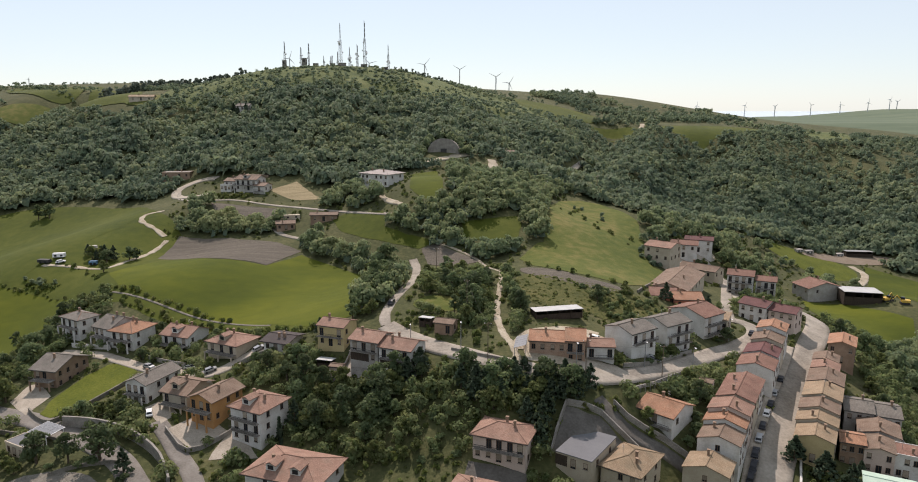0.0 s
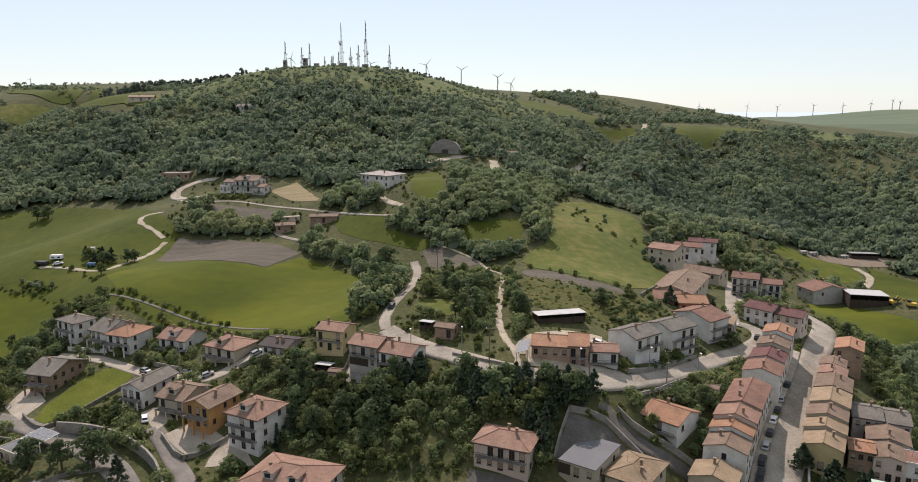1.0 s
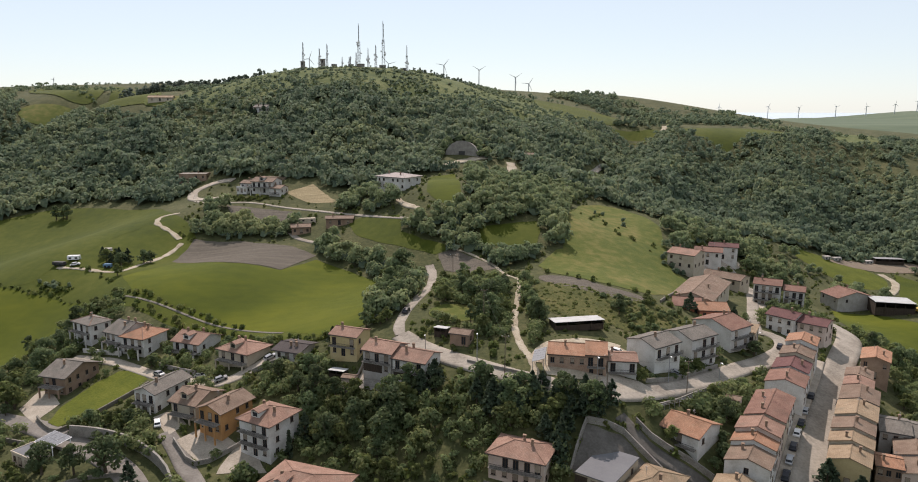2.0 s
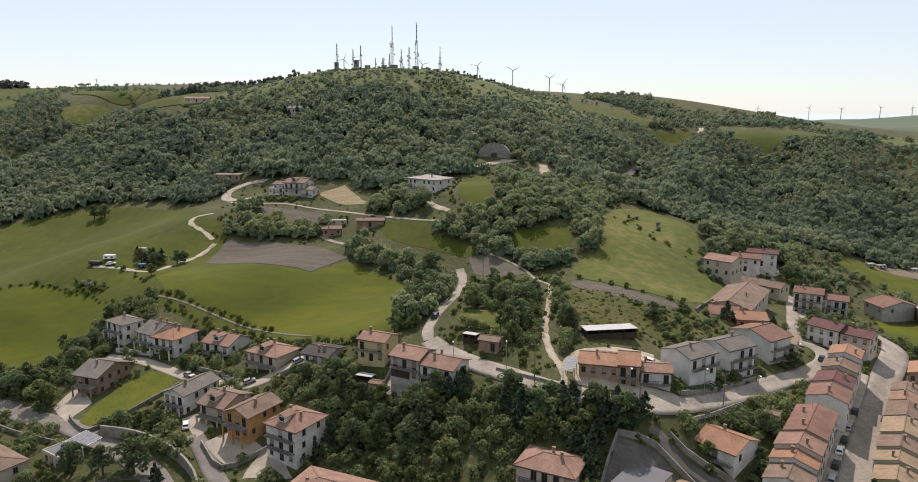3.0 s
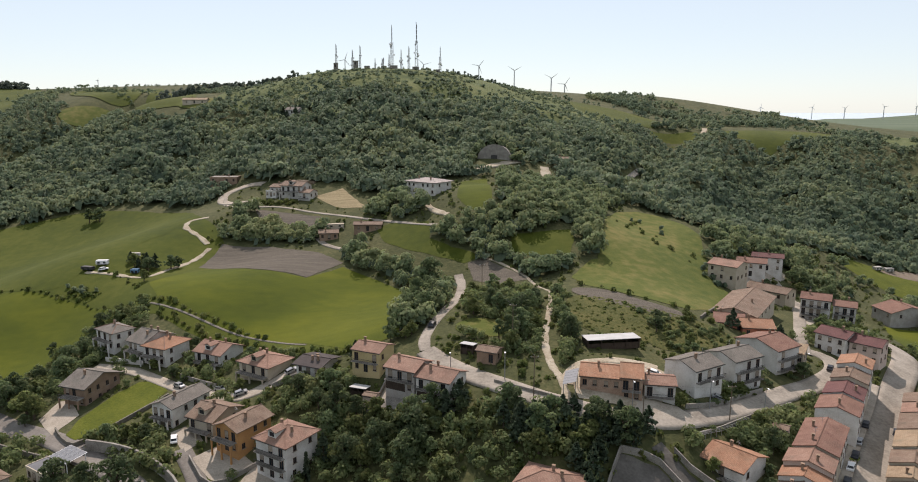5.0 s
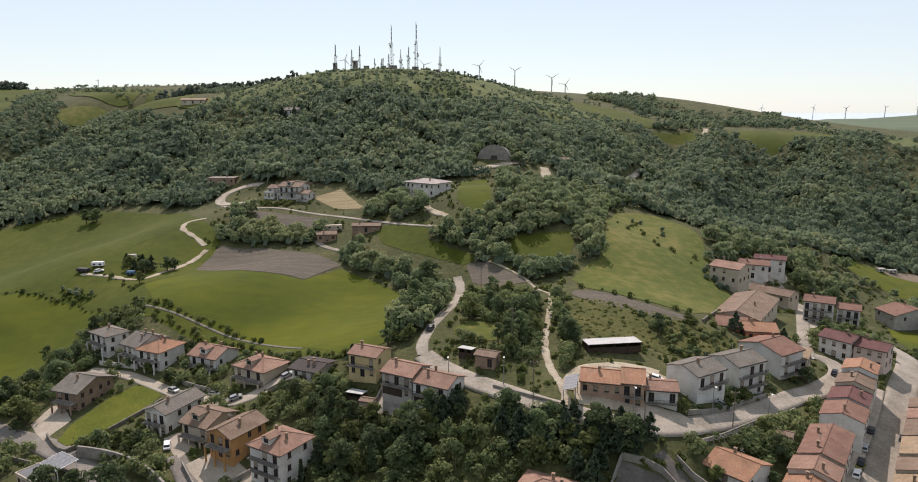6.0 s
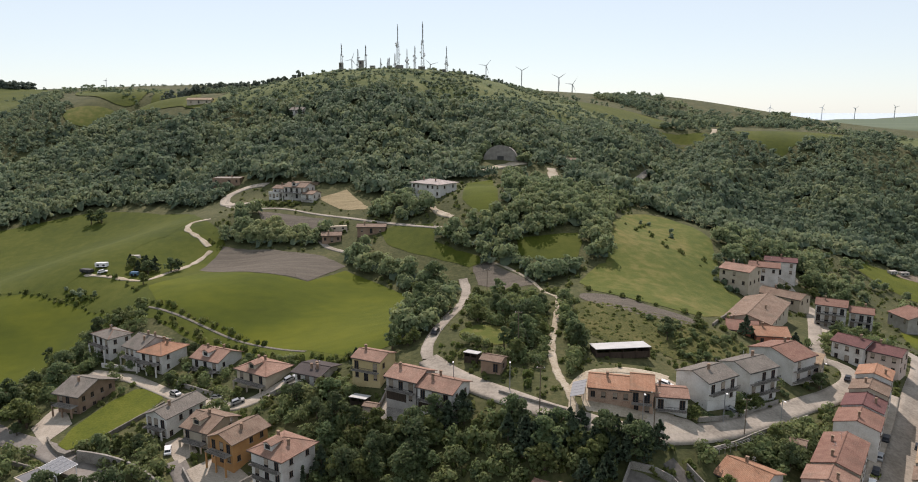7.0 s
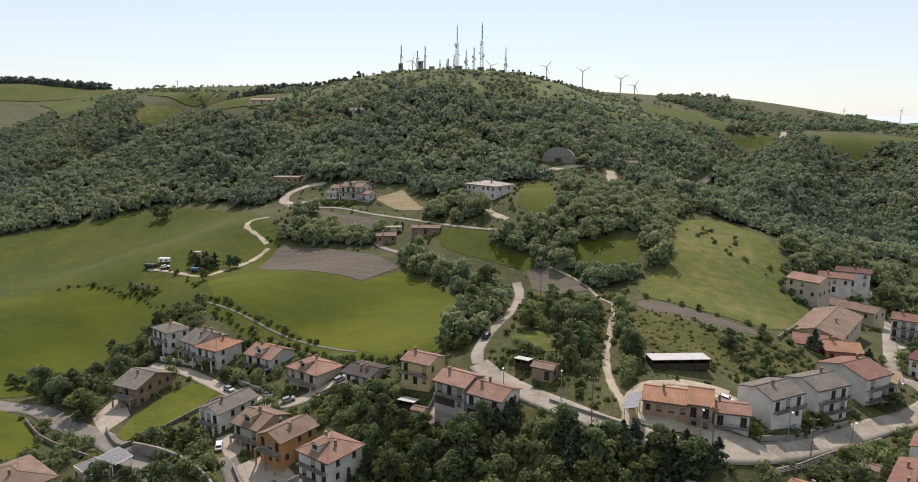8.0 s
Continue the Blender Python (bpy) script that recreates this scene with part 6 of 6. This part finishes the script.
P = thing("pergola", pose(-100.6, 157.4, -0.3, 0, 0, -28), "steel pergola carrying pale solar panels on its roof", "pergola")
for a, b in ((-3.2, -2.2), (3.2, -2.2), (3.2, 2.2), (-3.2, 2.2)):
    part("post", Build().box(a - 0.08, b - 0.08, -1.5, a + 0.08, b + 0.08, 2.9 + 0.12 * b).mesh("post", "white_paint"), P)
part("frame", Build().poly([(-3.5, -2.6, 2.7), (3.5, -2.6, 2.7), (3.5, 2.6, 3.3), (-3.5, 2.6, 3.3), (-3.5, -2.6, 2.6), (3.5, -2.6, 2.6), (3.5, 2.6, 3.2), (-3.5, 2.6, 3.2)], [(0, 1, 2, 3), (7, 6, 5, 4), (4, 5, 1, 0), (5, 6, 2, 1), (6, 7, 3, 2), (7, 4, 0, 3)]).mesh("frame", "white_paint"), P)
panel = Build().box(-0.78, -0.6, 0, 0.78, 0.6, 0.04).mesh("solar_panel", "solar")
for i in range(4):
    for j in range(4):
        part("solar_panel", panel, P, pose(-2.55 + 1.7 * i, -1.92 + 1.28 * j, 3.02 + 0.1154 * (-1.92 + 1.28 * j), 6.58))
house("low white flat-roofed house under the pergola", -104, 154.0, 7, 5, -28, 1.4, "cream", "deck", "flat", 0.1, storeys=1, chimneys=0)
# solar roof beside the long brick house
S = thing("solar_rack", pose(15.6, 166.6, 0, 0, 0, -9), "sloping rack of pale solar panels beside the house", "solar panels")
zs = up(15.6, 166.6)
for a in (-1.3, 1.3):
    for b in (-3.5, 3.5):
        part("post", Build().box(a - 0.07, b - 0.07, zs - 1, a + 0.07, b + 0.07, 22.0 + 0.32 * a).mesh("post", "metal"), S)
for i in range(5):
    part("solar_panel", Build().box(-1.6, -0.8, 0, 1.6, 0.8, 0.06).mesh("solar_panel", "solar"), S, pose(0, -3.4 + 1.7 * i, 22.1, 0, -18))


# ---- cars and machines ----
def car_meshes():
    L, W = 2.05, 0.86
    side = [(-L, 0.35), (-L, 0.75), (-1.75, 0.9), (-1.3, 1.4), (0.45, 1.45), (1.1, 0.95), (1.9, 0.82), (L, 0.6), (L, 0.35)]
    n = len(side)
    inset = [0, 0, 0.03, 0.16, 0.16, 0.03, 0.05, 0.08, 0.03]
    v = [(x, -W + i, z) for (x, z), i in zip(side, inset)] + [(x, W - i, z) for (x, z), i in zip(side, inset)]
    f = [tuple(range(n)), tuple(range(2 * n - 1, n - 1, -1))] + [(i, n + i, n + (i + 1) % n, (i + 1) % n) for i in range(n)]
    body = (v, f)
    glass = Build()
    glass.poly([(-1.74, -0.7, 0.94), (-1.74, 0.7, 0.94), (-1.36, 0.62, 1.36), (-1.36, -0.62, 1.36)], [(0, 3, 2, 1)])
    glass.poly([(1.1, -0.72, 0.99), (1.1, 0.72, 0.99), (0.53, 0.64, 1.42), (0.53, -0.64, 1.42)], [(0, 1, 2, 3)])
    for s in (-1, 1):
        glass.poly([(-1.5, s * 0.84, 0.95), (0.9, s * 0.84, 0.97), (0.42, s * 0.71, 1.38), (-1.2, s * 0.71, 1.36)], [(0, 1, 2, 3) if s < 0 else (3, 2, 1, 0)])
    wheel = Build().tube((0, -0.11, 0), (0, 0.11, 0), 0.32, n=12).mesh("wheel", "rubber")
    return body, glass.mesh("glazing", "glass"), wheel


CAR_BODY, CAR_GLASS, CAR_WHEEL = car_meshes()
CAR_PAINT = {k: mesh("body", *CAR_BODY, k) for k in ("car_white", "car_dark", "car_grey")}


def car(x, y, turn, paint, group="parked cars"):
    label = {"car_white": "white hatchback parked on pale paving", "car_dark": "dark hatchback parked beside the houses", "car_grey": "silver hatchback parked beside the road"}[paint]
    dx, dy = math.cos(radians(turn)), math.sin(radians(turn))
    slope = math.degrees(math.atan2(up(x + 1.3 * dx, y + 1.3 * dy) - up(x - 1.3 * dx, y - 1.3 * dy), 2.6))
    ob = thing("car", pose(x, y, up(x, y) + 0.14) @ pose(0, 0, 0, 0, 0, turn) @ pose(0, 0, 0, 0, -slope, 0), label, "car", group)
    ob.scale = (0.92, 0.92, 0.92)
    part("body", CAR_PAINT[paint], ob)
    part("glazing", CAR_GLASS, ob)
    for a in (-1.25, 1.25):
        for b in (-0.76, 0.76):
            part("wheel", CAR_WHEEL, ob, pose(a, b, 0.32))


paints = ["car_dark", "car_grey", "car_dark", "car_white", "car_dark", "car_grey", "car_dark", "car_dark"]
for (x, y), p in zip([(90.6, 184.5), (85.2, 176.2), (81.6, 170.2), (78.4, 165.2), (75.0, 159.4), (72.0, 154.4), (69.2, 149.6), (65.6, 143.0)], paints):
    car(x, y, 59, p)
car(67.4, 146.0, 59, "car_dark"), car(98.4, 184.8, 59, "car_dark")
car(-52.4, 150.6, -20, "car_dark"), car(-58.6, 193.6, 40, "car_grey"), car(-70.4, 186.2, 30, "car_grey"), car(-77.6, 190.0, -20, "car_grey")
car(-79.4, 166.2, 115, "car_white"), car(-92.0, 195.0, -30, "car_grey"), car(34.2, 178.6, -40, "car_dark"), car(37.4, 181.6, -20, "car_white")
car(-20.8, 206.5, 80, "car_dark"), car(93.0, 211.0, 60, "car_dark"), car(80, 206, -60, "car_grey"), car(52.0, 176.4, -20, "car_grey")


def digger(x, y, turn):
    ob = thing("digger", pose(x, y, up(x, y), 0, 0, turn), "yellow tracked digger parked beside the shed", "digger", "parked diggers")
    part("undercarriage", Build().box(-1.7, -1.2, 0, 1.7, -0.6, 0.8).box(-1.7, 0.6, 0, 1.7, 1.2, 0.8).box(-0.8, -0.6, 0.3, 0.8, 0.6, 0.7).mesh("undercarriage", "dark"), ob)
    part("body", Build().box(-1.9, -1.2, 0.85, 1.2, 1.2, 1.9).mesh("body", "digger"), ob)
    part("cab", Build().box(0.1, -1.1, 1.9, 1.4, 0, 2.9).mesh("cab", "glass"), ob)
    part("boom", Build().tube((1.2, 0.3, 1.5), (3.2, 0.3, 3.6), 0.22).tube((3.2, 0.3, 3.6), (4.6, 0.3, 1.8), 0.17).mesh("boom", "digger"), ob)
    part("bucket", Build().box(4.2, -0.2, 0.9, 5.0, 0.8, 1.8).mesh("bucket", "dark"), ob)


for x, y, a in ((186, 292, 20), (191, 287, 160), (196, 282, 40)):
    digger(x, y, a)


def trailer(x, y, w, d, h, turn, material, label, name="caravan"):
    ob = thing(name, pose(x, y, up(x, y), 0, 0, turn), label, name)
    part("body", Build().box(-w / 2, -d / 2, 0.5, w / 2, d / 2, h).box(-w / 2 + 0.1, -d / 2 + 0.1, h, w / 2 - 0.1, d / 2 - 0.1, h + 0.1).mesh("body", material), ob)
    for a in (-w / 4, w / 4):
        part("window", Build().box(a - 0.5, -d / 2 - 0.03, h - 1.2, a + 0.5, -d / 2, h - 0.5).mesh("window", "glass"), ob)
        for b in (-d / 2 + 0.2, d / 2 - 0.2):
            part("wheel", CAR_WHEEL, ob, pose(a, b, 0.32))


trailer(-167, 283.5, 4.6, 2.2, 2.0, 10, "car_white", "white caravan in the farmyard")
trailer(-171, 279.5, 5, 2.2, 1.6, -10, "dark", "dark farm trailer with a flat load", "trailer")
trailer(-149.5, 277.0, 3, 1.8, 1.7, 5, "tank", "blue container beside the conifers", "container")
trailer(-157, 291, 4, 2.4, 2.0, 15, "grey_wall", "grey field shed among trees", "trailer")
trailer(-78, 320, 7.5, 2.5, 2.9, 18, "cream", "long beige lorry trailer beside the lane", "trailer")
car(-164, 279, 20, "car_white")
for x, y, w in ((193, 386, 4), (200, 389, 5), (226, 404, 5)):
    trailer(x, y, w, 2.6, 2.0, 15, "grey_wall", "pale sheds and trailers at the wood's edge", "trailer")
open_shed(240, 409, 15, 6, -8, up(240, 409) + 3.6, 3.6, "metal", "long dark timber shed at the wood's edge")


# ---- poles, lamps and wires ----
def pole(x, y, h, label="weathered timber power pole with a cross-arm", lamp=False):
    z = up(x, y)
    ob = thing("street_lamp" if lamp else "power_pole", pose(x, y, z), label, "lamp" if lamp else "pole", "street lamps" if lamp else "power poles")
    part("shaft", Build().tube((0, 0, -0.5), (0, 0, h), 0.13, 0.08, 8).mesh("shaft", "metal" if lamp else "wood"), ob)
    if lamp:
        part("arm", Build().tube((0, 0, h - 0.1), (0, -1.1, h + 0.25), 0.05).mesh("arm", "metal"), ob)
        part("lantern", Build().box(-0.16, -1.7, h + 0.16, 0.16, -1.0, h + 0.32).mesh("lantern", "white_paint"), ob)
    else:
        part("cross_arm", Build().box(-0.9, -0.06, h - 0.5, 0.9, 0.06, h - 0.38).mesh("cross_arm", "wood"), ob)
        for a in (-0.8, 0, 0.8):
            part("insulator", Build().tube((a, 0, h - 0.38), (a, 0, h - 0.15), 0.06).mesh("insulator", "white_paint"), ob)
    return (x, y, z + h - 0.3)


def wire(a, b, sag):
    a, b = Vector(a), Vector(b)
    pts = [a.lerp(b, t / 12) - Vector((0, 0, sag * 4 * (t / 12) * (1 - t / 12))) for t in range(13)]
    B = Build()
    for p, q in zip(pts, pts[1:]):
        B.tube(p, q, 0.012, n=4)
    tagged(part("power_line", B.mesh("power_line", "dark")), "thin power line hung between poles", "cable")


tops = [pole(2.3, 192.7, 11), pole(7.2, 164.6, 11.5), pole(31.0, 160.6, 9.5), pole(52, 168, 9)]
for a, b in zip(tops, tops[1:]):
    wire(a, b, 1.0)
wire(tops[0], pole(-8, 240, 10), 1.4)
for x, y in ((29, 162.8), (48.3, 171.2), (62.5, 175.8), (0.5, 175.2), (-13, 178.5), (82, 201.5)):
    pole(x, y, 7, "tall steel street lamp beside the road", True)
pole(43, 342, 10), pole(76, 380, 10)
# railing along the road bend
R = thing("railing", pose(0, 0, 0), "thin iron railing along the road's outer edge", "railing")
line = curve([(43, 158.6), (50, 163.2), (57, 169.6)], 1.5)
zl = level(line[:, 0], line[:, 1])
for (x, y), z in zip(line, zl):
    part("post", Build().box(x - 0.04, y - 0.04, z - 0.2, x + 0.04, y + 0.04, z + 1.9).mesh("post", "metal"), R)
rail = Build()
for (p, z), (q, w) in zip(zip(line, zl), zip(line[1:], zl[1:])):
    for k in (1.2, 1.55, 1.9):
        rail.tube((*p, z + k), (*q, w + k), 0.03, n=4)
part("rail", rail.mesh("rail", "metal"), R)


# ---- hilltop masts and turbines ----
def mast(x, y, h, wide, dishes, label="grey lattice radio mast with drums and aerials"):
    z = up(x, y)
    rng = random.Random(int(x * 3))
    ob = thing("radio_mast", pose(x, y, z - 0.3, 0, 0, rng.uniform(0, 90)), label, "mast", "hilltop masts")
    tall = h * 0.62
    for a, b in ((-1, -1), (1, -1), (1, 1), (-1, 1)):
        part("leg", Build().tube((a * wide / 2, b * wide / 2, -0.5), (a * wide / 3, b * wide / 3, tall), 0.12, 0.1, 5).mesh("leg", "mast_red"), ob)
    n = int(tall / (wide * 1.2)) + 1
    B = Build()
    for i in range(n):
        z0, z1 = tall * i / n, tall * (i + 1) / n
        w0, w1 = wide / 2 - wide / 6 * i / n, wide / 2 - wide / 6 * (i + 1) / n
        c0, c1 = [(-w0, -w0), (w0, -w0), (w0, w0), (-w0, w0)], [(-w1, -w1), (w1, -w1), (w1, w1), (-w1, w1)]
        for k in range(4):
            B.tube((*c0[k], z0), (*c1[(k + 1) % 4], z1), 0.05, n=4).tube((*c0[k], z0), (*c0[(k + 1) % 4], z0), 0.05, n=4)
    part("bracing", B.mesh("bracing", "mast_red"), ob)
    part("pole", Build().tube((0, 0, tall * 0.9), (0, 0, h), 0.34, 0.2, 8).mesh("pole", "mast_red"), ob)
    for i in range(dishes):
        zd, a = rng.uniform(0.2, 0.6) * h, rng.uniform(0, 2 * math.pi)
        d = Vector((math.cos(a), math.sin(a), 0)) * (wide / 2 + 0.2)
        part("dish", Build().tube((d.x, d.y, zd), (d.x * 1.7, d.y * 1.7, zd), 0.75, 0.65, 10).mesh("dish", "white_paint"), ob)
    for i in range(3):
        zd = h * (0.66 + 0.1 * i)
        part("aerial", Build().box(0.25, -0.16, zd, 0.62, 0.16, zd + 0.085 * h).box(0.1, -0.04, zd + 0.03 * h, 0.3, 0.04, zd + 0.035 * h).mesh("aerial", "mast_red"), ob)


for x, h, w, n in ((-97.5, 34.6, 2.2, 5), (-77.5, 37.4, 2.2, 6), (-90.1, 15.8, 1.4, 6), (-83.8, 18.2, 1.4, 6), (-58.3, 20.6, 1.5, 5), (-143.6, 21.5, 1.5, 3), (-130.2, 16.2, 1.4, 5), (-123.8, 19.2, 1.2, 2), (-111.5, 8.6, 0.8, 1), (-105.7, 8.4, 0.8, 1), (-100, 12, 0.8, 4), (-104.6, 9, 0.6, 0)):
    mast(x, 590, h, w, n)
for x, y, w, d, h in ((-143.5, 588, 3, 3, 5.8), (-127.2, 589, 3.6, 3, 6.6), (-118, 589, 4, 3, 2.2), (-96, 588, 6, 3, 2.4), (-104, 588, 4, 3, 2.0), (-78, 588, 5, 3, 2.2), (-60, 588, 3, 3, 2)):
    house("small grey equipment building at the masts", x, y, w, d, 0, up(x, y) + h, "concrete", "deck", "flat", 0.1, storeys=1, chimneys=0, name="equipment_hut", front=2 if w > 5 else 1, side=0)


def turbine(x, y, hub, blade, spin, turn):
    z = up(x, y)
    ob = thing("wind_turbine", pose(x, y, z, 0, 0, turn), "white wind turbine with three blades at rest", "wind turbine", "wind turbines")
    h = hub - z
    part("tower", Build().tube((0, 0, -1), (0, 0, h), 1.5, 0.9, 12).mesh("tower", "turbine"), ob)
    part("nacelle", Build().box(-0.9, -1.6, h - 0.9, 0.9, 3.4, h + 1.0).mesh("nacelle", "turbine"), ob)
    hubo = part("hub", Build().tube((0, -2.6, h), (0, -1.6, h), 0.5, 1.0, 10).mesh("hub", "turbine"), ob)
    bl = Build().poly([(-0.5, -0.15, 0), (0.5, 0.15, 0), (0.9, 0.12, blade * 0.2), (0.15, 0, blade), (-0.15, 0, blade), (-0.6, -0.1, blade * 0.2), (0, 0.35, blade * 0.2)], [(0, 1, 2, 5), (5, 2, 3, 4), (1, 0, 6), (0, 5, 6), (2, 1, 6), (5, 4, 6), (4, 3, 6), (3, 2, 6)]).mesh("blade", "turbine")
    for k in range(3):
        part("blade", bl, hubo, pose(0, -2.1, h) @ pose(0, 0, 0, 0, spin + 120 * k, 0))


for x, hub, spin in ((-364.6, 181.5, 20), (-193.4, 171, 75), (-74.4, 168, 40), (1.3, 158, 60), (79.7, 142.5, 55), (108.4, 129.5, 35)):
    turbine(x, 1540, hub, 17, spin, 12)
for i, (x, hub) in enumerate(((767, 79), (922, 80), (1019, 77), (1135, 81), (1230, 82), (1319, 89), (1388, 98), (1412, 92))):
    turbine(x, 2280, hub + 3, 13, 25 * i, 8)
for x, y, hub in ((-1390, 2300, 166), (-345, 1540, 150), (-235, 1540, 148)):
    turbine(x, y, hub, 9, 30, 0)

# earth-covered store with an arched concrete front, cut into the slope
K = thing("earth_store", pose(-9, 409, up(-9, 409) - 1, 0, 0, -8), "dark arched earth-covered store cut into the slope", "bunker")
arch = [(9.8 * math.cos(math.pi * i / 16), 9.2 * math.sin(math.pi * i / 16)) for i in range(17)]
vault = Build()
vault.poly([(x, 0, z) for x, z in arch] + [(x * 0.9, 14, z * 0.85) for x, z in arch], [(i, i + 1, 18 + i, 17 + i) for i in range(16)] + [tuple(range(16, -1, -1))])
part("vault", vault.mesh("vault", "concrete"), K)
part("door", Build().box(-1.8, -0.15, 0, 1.8, -0.02, 3.2).mesh("door", "dark"), K)
bank("cut_bank", [(-128, 384), (-118, 386), (-104, 382)], 0.6, 4, "dirt_dark", "bare earth bank behind the villa", "bank")
